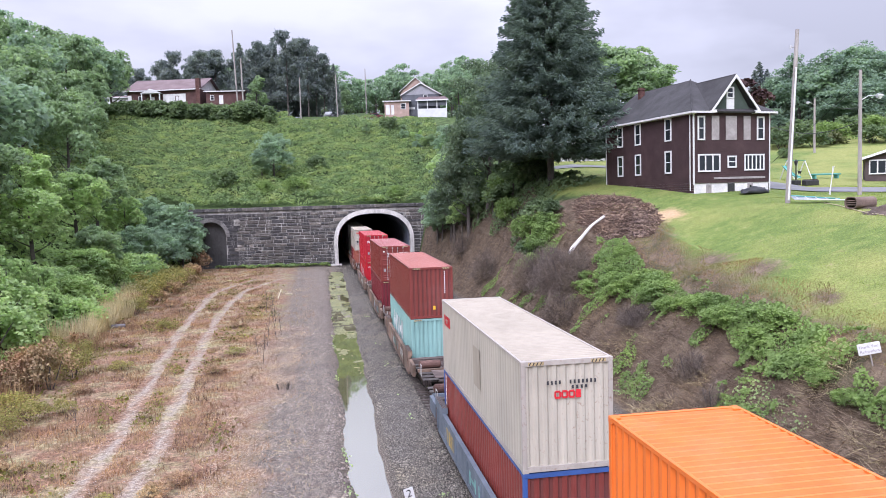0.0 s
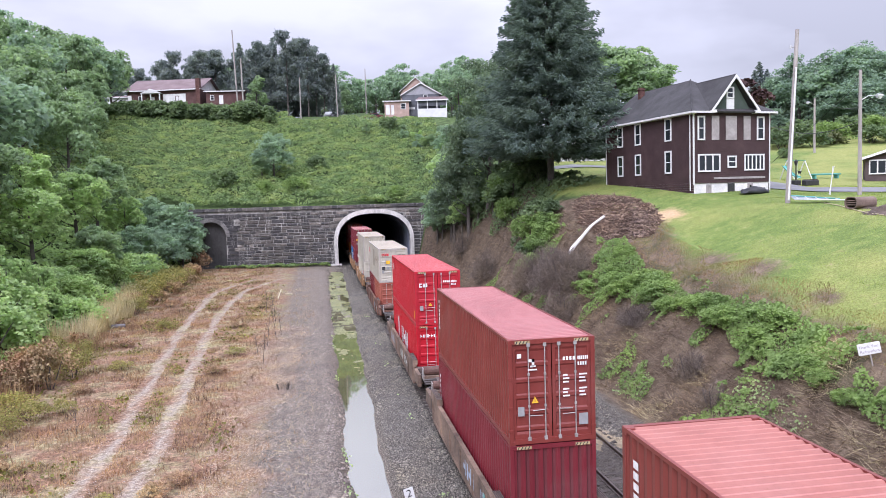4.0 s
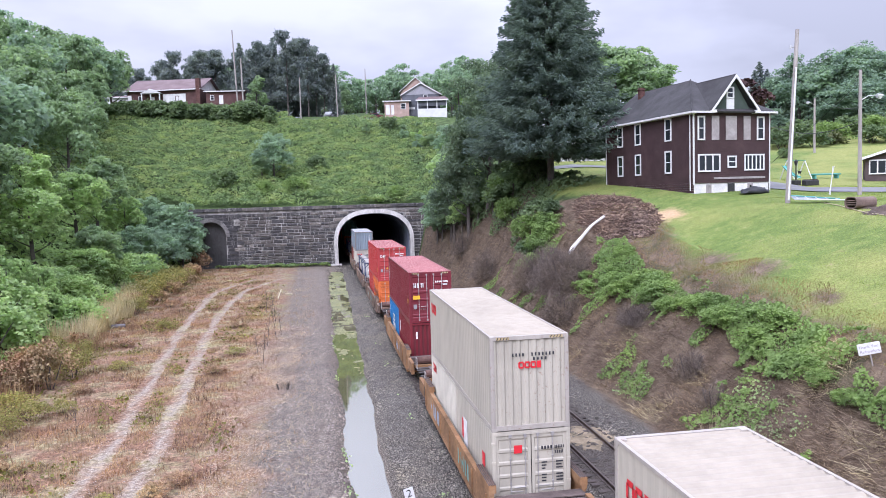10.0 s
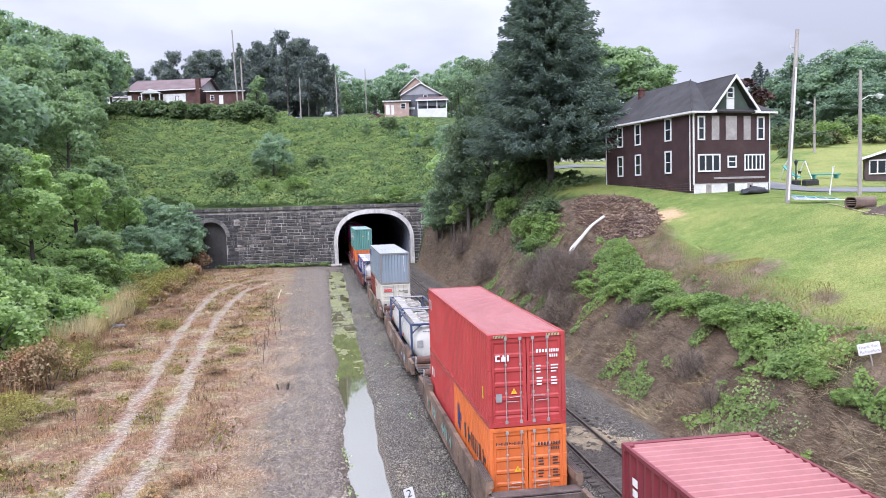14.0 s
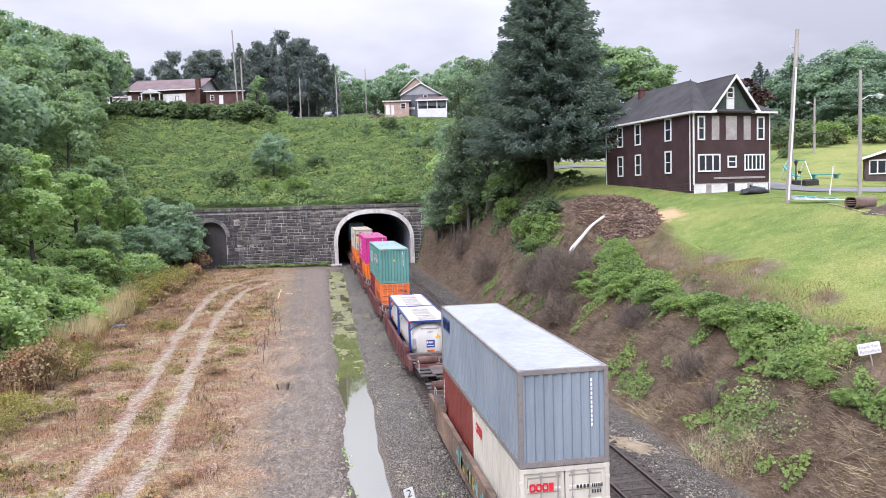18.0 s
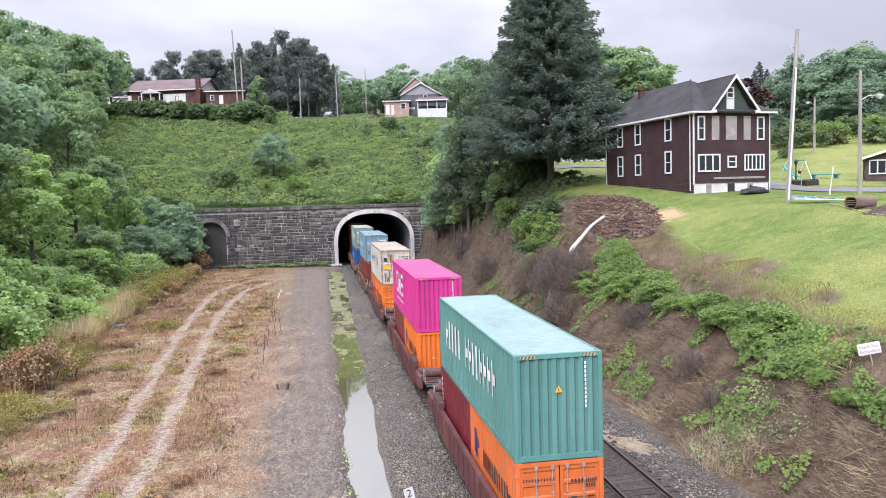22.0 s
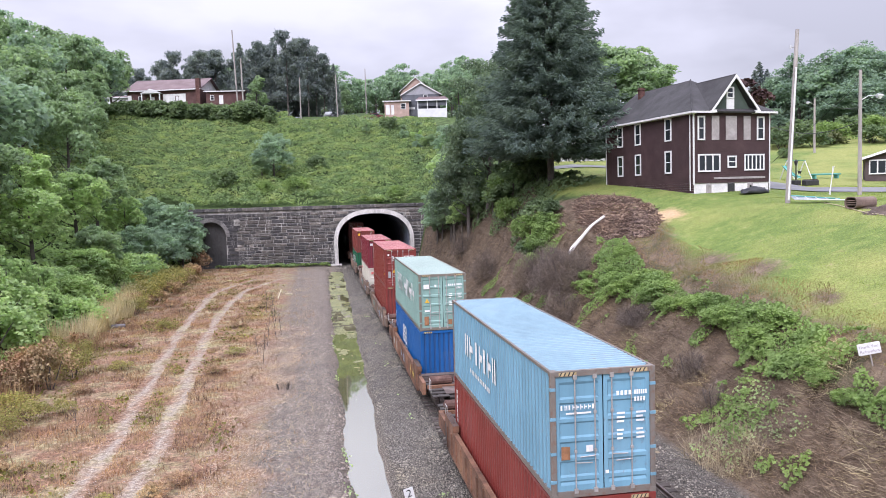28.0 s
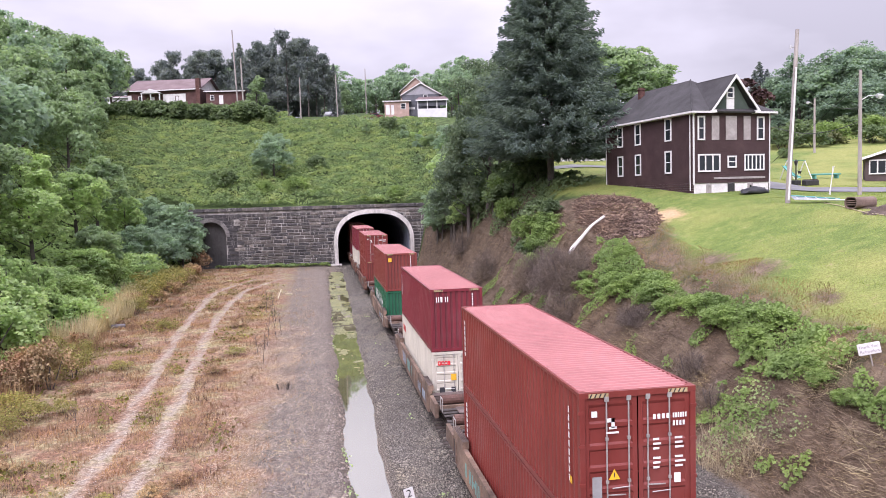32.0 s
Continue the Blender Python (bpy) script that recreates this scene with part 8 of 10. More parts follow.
blades("lawn_grass", "mown lawn grass on the hill", "grass", leaf("lawn_blades", (0.126, 0.18, 0.0324), (0.189, 0.26, 0.0468), (0.301, 0.34, 0.0792)), 20, 46, 18, 74, 150000, 0.10, 0.012, 0.5, 62, lambda x, y: (x > 20) & ~((np.abs(x - 24.0) < 2.6) & (np.abs(y - 58.6) < 7)) & ~((np.abs(x - 26.2) < 1.3) & (np.abs(y - 53.2) < 1.8)) & (x > np.interp(y, (0, 22, 28.5, 37.7, 47, 52, 60, 66, 71, 75), (20.2, 20.6, 21.4, 22.6, 24.0, 27, 27.2, 25.8, 24, 24.4)) + 0.7 * np.sin(y * 0.8)))
blades("rank_grass", "tall rough grass between lawn and bank", "grass", leaf("rank_blades", (0.095, 0.075, 0.035), (0.175, 0.125, 0.06), (0.285, 0.20, 0.10), 0.3, ((0.20, 0.24, 0.07), (0.29, 0.165, 0.09), (0.23, 0.25, 0.07), (0.33, 0.195, 0.11))), 19.5, 25, 20, 62, 80000, 0.15, 0.016, 1.1, 63, lambda x, y: np.abs(x - np.interp(y, (0, 22, 40, 50, 60), (20.0, 20.6, 21.8, 23.0, 25.0))) < 1.7 + 0.6 * np.sin(y * 0.9 + x))


def dead_bush(label, x, y, r, h, n, seed):
    """A leafless bush: hundreds of thin grey twigs fanning up and out."""
    rs = RS(seed)
    t = thing("dead_bush", label, "bush", "dead bushes", m=pose(x, y, gz(x, y) - 0.1))
    p = rs.normal(size=(n, 3))
    p[:, 2] = np.abs(p[:, 2])
    p /= np.linalg.norm(p, axis=1)[:, None]
    p *= (0.25 + 0.75 * rs.random_sample(n) ** 0.6)[:, None] * (0.85 + 0.3 * np.sin(p[:, 0] * 5 + seed) * np.sin(p[:, 1] * 4))[:, None]
    d2 = p * 0.5 + rs.normal(size=p.shape) * 0.45 + (0, 0, 0.25)
    d2 /= np.linalg.norm(d2, axis=1)[:, None]
    start = p * (r, r, h) * 0.93
    end = start + d2 * (0.16 * h * (0.5 + rs.random_sample(n)))[:, None]
    s = np.cross(d2, rs.normal(size=p.shape))
    s /= np.linalg.norm(s, axis=1)[:, None]
    w = s * 0.012
    v = np.stack((start - w, start + w, end), axis=1).reshape(-1, 3)
    part("twig_mass", tri_mesh("twig_mass", v, np.arange(3 * n).reshape(-1, 3), L_TWIG), None, t)["kind"] = "stuff"
    bm = bmesh.new()
    for k in range(9):
        c = rs.random_sample() * 6.28
        rod(bm, (0.2 * math.cos(c), 0.2 * math.sin(c), -0.2), (r * 0.6 * math.cos(c), r * 0.6 * math.sin(c), h * 0.7), 0.04, 0.012, 5)
    part("stem", bm, BARK, t)


dead_bush("large leafless grey bush on the bank", 17.6, 52.8, 3.0, 3.6, 20000, 91)
dead_bush("spreading leafless grey bush beside a larger one", 16.4, 49.6, 2.0, 2.2, 9000, 97)
dead_bush("low leafless bush under the shrubs", 18.0, 40.5, 1.7, 1.3, 6000, 98)
dead_bush("leafless brown bush low on the bank", 17.4, 59.8, 2.2, 3.2, 11000, 92)
dead_bush("small leafless grey bush on the bank", 17.0, 32.5, 1.0, 1.6, 2200, 93)
dead_bush("small leafless bush among stalks", 16.2, 29.0, 0.8, 1.3, 1600, 94)
dead_bush("leafless bush near the tunnel", 16.2, 72.0, 2.2, 3.0, 5000, 95)
dead_bush("leafless bush under the spruce", 16.6, 86.0, 2.0, 3.4, 3500, 96)

blades("tall_stalks", "tall red-brown dead stalks at the foot of the slope", "weeds", L_DRY, -19.8, -15.5, 40, 60, 2600, 1.5, 0.016, 0.3, 64, lambda x, y: np.sin(y * 0.9) * np.sin(x * 1.3 + y * 0.4) > -0.1)

carpet("bank_weeds", "low bright green growth along the crest of the bank", "weeds", L_BANK, 16.8, 22.4, 20, 56, 64000, 0.12, 0.8, 66, lambda x, y: (0.6 * value_noise(x, y, 0.42, 19) + 0.4 * value_noise(x, y, 1.3, 20) > 0.36) & (y < 51.5) & (x > np.interp(y, *BAND_LOW) - 0.3) & (x < np.interp(y, *BAND_HIGH) + 0.25))
for x, y, h in ((-38, 208, 15), (-31, 210, 16), (-27, 214, 17), (-53, 206, 14), (-21, 212, 16)):
    plant("pine", x, y + 8, h + 5, h, 1.0)

# clumps of tall weeds on the edge of the field
PROTO["red_weed"] = bush("clump of tall red-brown dry weeds", 71, L_DRY, 1.3, 1.6, 1500, 0.1)
PROTO["olive_weed"] = bush("low olive-green and yellow weed clump", 72, leaf("leaves_yellow", (0.17, 0.17, 0.05), (0.28, 0.26, 0.085), (0.42, 0.37, 0.13), 0.4), 1.6, 1.6, 1500, 0.1)
PROTO["red_weed"].name, PROTO["olive_weed"].name = "weed_clump", "weed_clump.001"
for o in (PROTO["red_weed"], PROTO["olive_weed"]):
    tagged(o, category="weeds", group="weed clumps")
for kind, x, y, h, wide in (("olive_weed", -17.6, 75, 1.5, 1.1), ("red_weed", -18.2, 78, 1.5, 1.2), ("olive_weed", -18.4, 82, 2.0, 1.1), ("red_weed", -17.2, 84, 1.1, 1.3), ("olive_weed", -18.2, 102, 1.8, 1.2), ("red_weed", -17.6, 109, 1.5, 1.2), ("red_weed", -17.4, 56.5, 1.3, 1.1), ("olive_weed", -17.9, 52.5, 1.5, 1.0), ("red_weed", -17.8, 95.5, 1.4, 1.2), ("red_weed", -15.6, 45.7, 2.4, 0.8), ("red_weed", -16.6, 46.3, 2.0, 0.9), ("red_weed", -17.5, 47.5, 1.9, 0.9), ("red_weed", -17.4, 44.5, 1.6, 1.0), ("olive_weed", -15.8, 41.0, 0.9, 1.4), ("olive_weed", -14.3, 39.0, 0.8, 1.4), ("olive_weed", -14.9, 36.8, 0.9, 1.4), ("olive_weed", -13.2, 40.2, 0.6, 1.3), ("olive_weed", -15.2, 48.5, 1.5, 0.9), ("red_weed", -16.4, 51.0, 1.2, 1.1), ("olive_weed", -16.4, 54.0, 1.2, 1.0), ("red_weed", -17.3, 114.6, 2.6, 0.9), ("red_weed", -17.4, 105, 1.8, 1.2), ("olive_weed", -18.6, 98, 2.2, 1.2), ("olive_weed", -18.0, 93, 2.0, 1.2), ("olive_weed", -18.9, 87, 2.2, 1.2), ("red_weed", -16.6, 99, 1.2, 1.3), ("red_weed", -17.0, 90, 1.3, 1.3), ("red_weed", -6.2, 27.4, 0.5, 1.6), ("red_weed", -5.6, 28.6, 0.45, 1.6), ("red_weed", -6.6, 47.0, 0.6, 1.5), ("olive_weed", -6.0, 52.5, 0.5, 1.6), ("olive_weed", -14.2, 33.0, 0.6, 1.8), ("red_weed", -12.6, 31.0, 0.5, 1.8), ("red_weed", -13.4, 44.0, 0.5, 1.8), ("olive_weed", -12.8, 50.0, 0.5, 1.8), ("red_weed", -14.5, 58.0, 0.6, 1.8), ("olive_weed", -7.9, 27.4, 0.3, 1.5), ("olive_weed", -13.0, 66.0, 0.6, 1.8), ("red_weed", -7.2, 64.0, 0.5, 1.8), ("red_weed", -5.8, 75.0, 0.6, 2.0), ("red_weed", -15.2, 79.0, 0.7, 2.0)):
    plant(kind, x, y, h, x * 7 + y, wide, 0.05)


def sapling(x, y, h, seed):
    """A bare thin young tree with a few twigs."""
    rs = random.Random(seed)
    t = thing("sapling", "bare thin dead sapling standing in the gravel", "sapling", "bare saplings", m=pose(x, y, gz(x, y) - 0.1))
    tip = Vector((rs.uniform(-0.3, 0.3), rs.uniform(-0.2, 0.2), h))
    part("stem", rods(((0, 0, 0), tip, 0.022, 0.008), sides=5), BARK, t)
    for k in range(9):
        s = tip * rs.uniform(0.2, 0.9)
        e = s + Vector((rs.uniform(-0.4, 0.4), rs.uniform(-0.4, 0.4), rs.uniform(0.2, 0.6)))
        part("twig", rods((s, e, 0.01, 0.005), sides=4), BARK, t)


for k, (x, y, h) in enumerate(((-3.9, 49.2, 2.0), (-3.5, 57.8, 2.2), (-4.0, 55.0, 2.4), (-3.2, 59.5, 1.8), (-4.4, 52.0, 1.6), (-4.6, 69.5, 2.6), (-5.2, 72.0, 2.2), (-4.0, 66.0, 2.4), (-4.8, 76.0, 2.2), (-15.7, 45.9, 3.0), (-11.3, 36.0, 1.2))):
    sapling(x, y, h, k)
dead_bush("small grey dry weed tuft in the gravel", -2.3, 42.0, 0.6, 0.7, 260, 142)
# light green young trees in front of the spruce
for x, y, h, kind in ((16.9, 96, 9.5, "tall"), (18.4, 99, 10.5, "lime"), (16.4, 104, 9, "tall"), (19.5, 103, 9.5, "ash"), (17.6, 92, 6.0, "lime"), (18.8, 88, 5.5, "ash"), (19.6, 83.0, 5.0, "tall"), (20.8, 79, 4.2, "ash")):
    plant(kind, x, y, h, x + y, 1.0)

# dark trees behind the spruce
PROTO["grove"] = broad_tree("dark leafy tree standing behind the spruce", 28, L_SHADE, 12, 4.0, 14000, 0.165, 0.0, 44)
for x, y, h in ((19.6, 86, 17.0), (17.9, 89, 14.0), (22.0, 90, 17.0), (16.9, 94, 11.0)):
    plant("grove", x, y, h, x + y, 0.9)

blades("twigs", "pale fallen twigs lying on the gravel", "twigs", L_STRAW, -6.0, -0.5, 23, 90, 2600, 0.55, 0.009, 1.6, 67)

blades("dry_straw", "tangled pale straw between field and gravel", "straw", leaf("tangled_straw", (0.26, 0.185, 0.135), (0.40, 0.305, 0.23), (0.55, 0.45, 0.355), 0.1), -5.8, -0.9, 22, 62, 60000, 0.42, 0.009, 1.5, 77, lambda x, y: (0.6 * value_noise(x, y, 0.35, 21) + 0.4 * value_noise(x, y, 1.6, 24)) * np.clip(1.3 - np.abs(x + 3.6 - 0.02 * (y - 34)) / 2.2, 0, 1) > 0.34)

blades("dark_stalks", "dark brown seed stalks scattered over the dry field", "weeds", leaf("dark_stalks", (0.05, 0.03, 0.022), (0.10, 0.06, 0.042), (0.17, 0.10, 0.07), 0.0), -18.0, -3.0, 23, 100, 60000, 0.34, 0.014, 0.7, 68, lambda x, y: on_floor(x, y) & (value_noise(x, y, 0.8, 12) > 0.58))
carpet("ditch_weeds", "tufts of yellow-green weeds along the water's edge", "weeds", L_LIME, 0.3, 4.4, 24, 70, 5000, 0.08, 0.2, 69, lambda x, y: (np.minimum(np.abs(x - 0.8), np.abs(x - 3.9)) < 0.25) & (value_noise(x, y, 0.5, 13) > 0.72))

blades("dry_straw", "pale flattened dry straw at the foot of the bank", "straw", leaf("pale_straw", (0.24, 0.19, 0.12), (0.36, 0.30, 0.20), (0.48, 0.41, 0.29), 0.1), 13.7, 16.1, 23.7, 28.5, 1500, 0.9, 0.011, 1.2, 70, lambda x, y: ((x - 14.8) / 1.1) ** 2 + ((y - 26.1) / 2.2) ** 2 < 1.0)
for k, (x, y, r) in enumerate(((15.6, 35.6, 1.0), (15.0, 26.4, 1.0), (16.6, 25.4, 1.1), (17.0, 28.0, 0.9))):
    carpet("bank_weeds", "low yellow-green weeds on the bare bank", "weeds", L_LIME, x - r, x + r, y - r * 1.6, y + r * 1.6, 420, 0.09, 0.2, 80 + k, lambda u, v, x=x, y=y, r=r: ((u - x) / r) ** 2 + ((v - y) / (1.6 * r)) ** 2 < value_noise(u, v, 1.5, 14) * 1.5)

# ---- water in the ditch ----
def build_water():
    m = bpy.data.materials.new("ditch_water")
    n, l, b = nt(m)
    pos = n.new("ShaderNodeNewGeometry").outputs["Position"]
    b.inputs["Base Color"].default_value = (0.12, 0.113, 0.05, 1)
    b.inputs["Roughness"].default_value = 0.03
    b.inputs["IOR"].default_value = 5.5
    bump(n, l, b, noise_node(n, l, pos, 1.6, 3), 0.03, 0.02)
    bm = boxes((-0.3, 4.6, 8, 113.4, -0.85, -0.72))
    tagged(new("water", bm_mesh("water", bm, m)), "still murky water in the drainage ditch", "water", kind="structure")
    algae = leaf("algae", (0.12, 0.13, 0.055), (0.19, 0.20, 0.095), (0.29, 0.285, 0.155), 0.05)
    rs = RS(71)
    k = 44000
    y = 46 + 67 * rs.random_sample(k) ** 0.8
    x = 0.9 + 2.9 * rs.random_sample(k)
    field = 0.5 * value_noise(x * 2.2, y, 0.55, 7) + 0.3 * value_noise(x, y, 1.7, 8) + 0.2 * value_noise(x, y, 4.5, 9)
    ok = field + 0.0042 * (y - 78) > 0.5
    x, y = x[ok], y[ok]
    a = rs.random_sample(len(x)) * 6.28
    r = 0.03 + 0.055 * rs.random_sample(len(x))
    v, f = [], []
    for q in range(5):
        v.append(np.stack((x + r * 0.8 * np.cos(a + q * 1.2566), y + r * 1.7 * np.sin(a + q * 1.2566), np.full(len(x), -0.712) + 0.003 * rs.random_sample(len(x))), axis=1))
    v = np.stack(v, axis=1).reshape(-1, 3)
    base = np.arange(len(x))[:, None] * 5
    tri = np.concatenate([base + np.array([0, q, q + 1]) for q in (1, 2, 3)])
    tagged(new("algae", tri_mesh("algae", v, tri, algae)), "mats of yellow-green algae on the ditch water", "algae", kind="stuff")


build_water()

# ---- poles, wires and yard things ----
POLE_WOOD = surface("weathered_pole", (0.33, 0.30, 0.275), 0.25, 1.2, 10.0, 0.9, stretch=(3, 3, 0.3))
PALE_METAL = surface("pale_metal", (0.55, 0.56, 0.57), 0.2, 2.0, 12.0, 0.5, metal=0.3)
WIRE = surface("wire", (0.05, 0.05, 0.05), 0.1, 1, 5, 0.7)


def pole(label, base, top, r, conduit=False):
    t = thing("utility_pole", label, "pole", "utility poles", m=Matrix.Translation(base))
    d = Vector(top) - Vector(base)
    part("shaft", rods(((0, 0, -0.5), d, r, r * 0.72), sides=10), POLE_WOOD, t)
    if conduit:
        o = Vector((-0.06, -r - 0.05, 0))
        part("conduit", rods((o + d * 0.02, o + d * 0.78, 0.06), sides=8), WHITE_TRIM, t, "white conduit pipe")
        part("bracket", rods((d * 0.9 + Vector((-r, 0, 0)), d * 0.9 + Vector((-0.55, -0.2, -0.1)), 0.03), sides=6), POLE_WOOD, t)
        part("insulator", rods((d * 0.9 + Vector((-0.55, -0.2, -0.16)), d * 0.9 + Vector((-0.55, -0.2, 0.05)), 0.06), sides=8), PALE_METAL, t)
    return t, Vector(base) + d


def street_lamp_arm(t, at, reach):
    part("lamp_arm", rods((at, at + Vector((reach * 0.5, -0.1, 0.35)), 0.03), (at + Vector((reach * 0.5, -0.1, 0.35)), at + Vector((reach, -0.2, 0.38)), 0.03), sides=6), PALE_METAL, t)
    h = at + Vector((reach, -0.2, 0.34))
    lamp = part("lamp_head", rods((h, h + Vector((0.45, 0, 0.02)), 0.16, 0.11), sides=10), PALE_METAL, t, "grey street lamp head")
    part("lens", rods((h + Vector((0.22, 0, -0.22)), h + Vector((0.22, 0, -0.05)), 0.10, 0.15), sides=10), surface("lamp_lens", (0.6, 0.6, 0.58), 0.1, 3, 9, 0.3), lamp)


p1, p1_top = pole("tall weathered wooden pole with white conduit on the lawn", (30.8, 45.6, 8.95), (31.95, 46.27, 20.5), 0.17, True)
p2, p2_top = pole("wooden street lamp pole beside the lane", (38.4, 48.4, gz(38.4, 48.4)), (38.6, 48.7, 18.25), 0.15)
street_lamp_arm(p2, Vector((0.1, 0.2, 6.7)), 1.2)
p3, p3_top = pole("distant wooden pole with a lamp", (69.0, 96.0, gz(69.0, 96)), (69.0, 96.0, 22.4), 0.17)
street_lamp_arm(p3, Vector((0, 0, 6.6)), -1.4)
p4, p4_top = pole("wooden pole beside the long brown building", (-16.5, 186.0, 30.2), (-16.7, 186, 44.2), 0.22)
pole("tall thin mast beside the long brown building", (-18.3, 192.0, 31.0), (-19.0, 192, 52.0), 0.2)
p6, p6_top = pole("wooden street pole at the top of the hill", (5.9, 195.0, 31.2), (5.7, 195, 42.0), 0.17)
street_lamp_arm(p6, Vector((0, 0, 8.6)), 1.8)
pole("pale street pole by the far houses", (14.6, 214.0, 31.6), (14.5, 214, 46.5), 0.17)
pole("far utility pole between the pines", (-3.2, 188.0, 30.4), (-3.2, 188, 40.0), 0.16)


def wire(label, a, b, sag, r=0.012):
    a, b = Vector(a), Vector(b)
    bm = bmesh.new()
    prev = None
    side = (b - a).cross(Vector((0, 0, 1))).normalized() * r
    for k in range(17):
        t = k / 16
        p = a.lerp(b, t) - Vector((0, 0, sag * 4 * t * (1 - t)))
        cur = [bm.verts.new(p + o) for o in (side, Vector((0, 0, r)), -side, Vector((0, 0, -r)))]
        if prev:
            for j in range(4):
                bm.faces.new((prev[j], prev[(j + 1) % 4], cur[(j + 1) % 4], cur[j]))
        prev = cur
    tagged(new("overhead_wire", bm_mesh("overhead_wire", bm, WIRE)), label, "wire", "overhead wires")


wire("black cable sagging from the lamp pole", p2_top - Vector((0, 0, 2.6)), p1_top - Vector((0, 0, 3.2)), 0.8, 0.018)
wire("black cable sagging towards the brown house", p2_top - Vector((0, 0, 3.6)), (37.3, 56.9, 15.0), 0.7, 0.024)
wire("black stay wire of the lamp pole", p2_top - Vector((0, 0, 1.5)), (44.5, 50.0, 15.0), 0.3, 0.024)
wire("black cable running down to the yard", p2_top - Vector((0, 0, 0.8)), (40.2, 66.0, 10.4), 0.2, 0.024)
for k, dz in enumerate((0.6, 1.3, 2.0)):
    wire("power line along the hilltop road", p6_top - Vector((0, 0, dz + 3.0)), p4_top - Vector((0, 0, dz + 7.5)), 1.2, 0.03)


def swing_set():
    t = thing("swing_set", "green and white playground swing frame with slide on grass", "swing set", m=pose(45.9, 66.6, gz(45.9, 66.6), 0, 0, 12) @ Matrix.Scale(0.8, 4))
    green, teal = surface("play_green", (0.10, 0.30, 0.16), 0.15, 2, 9, 0.5), surface("play_teal", (0.10, 0.33, 0.30), 0.15, 2, 9, 0.5)
    for x in (-1.4, 1.4):
        part("leg", rods(((x, -1.1, 0), (x, 0, 2.3), 0.06), sides=6), WHITE_TRIM, t)
        part("leg", rods(((x, 1.1, 0), (x, 0, 2.3), 0.06), sides=6), WHITE_TRIM, t)
    part("top_beam", rods(((-1.6, 0, 2.3), (1.6, 0, 2.3), 0.06), sides=6), green, t)
    bm = bmesh.new()
    prev = None
    for k in range(7):
        q = k / 6
        y, z = -0.4 - 2.4 * q, 1.5 * (1 - q) ** 1.6 + 0.15
        cur = [bm.verts.new((-2.4 + x, y, z + d)) for x, d in ((-0.28, 0.16), (-0.24, 0), (0.24, 0), (0.28, 0.16))]
        if prev:
            for j in range(3):
                bm.faces.new((prev[j], prev[j + 1], cur[j + 1], cur[j]))
        prev = cur
    part("slide", bm, teal, t, "teal plastic slide")
    part("swing_seat", boxes((-0.3, 0.3, -0.12, 0.12, 0.5, 0.55)), green, t)
    for x in (-0.28, 0.28):
        part("chain", rods(((x, 0, 0.55), (x, 0, 2.28), 0.012), sides=4), PALE_METAL, t)


swing_set()


def text_mesh(words, size, at, mat):
    """Upright lettering facing low y."""
    cu = bpy.data.curves.new("lettering", "FONT")
    cu.body, cu.size, cu.extrude, cu.align_x = words, size, 0.002, "CENTER"
    tmp = bpy.data.objects.new("lettering", cu)
    me = bpy.data.meshes.new_from_object(tmp)
    bpy.data.objects.remove(tmp)
    me.transform(Matrix.Translation(at) @ Matrix.Rotation(radians(90), 4, "X"))
    me.materials.clear()
    me.materials.append(mat)
    return me


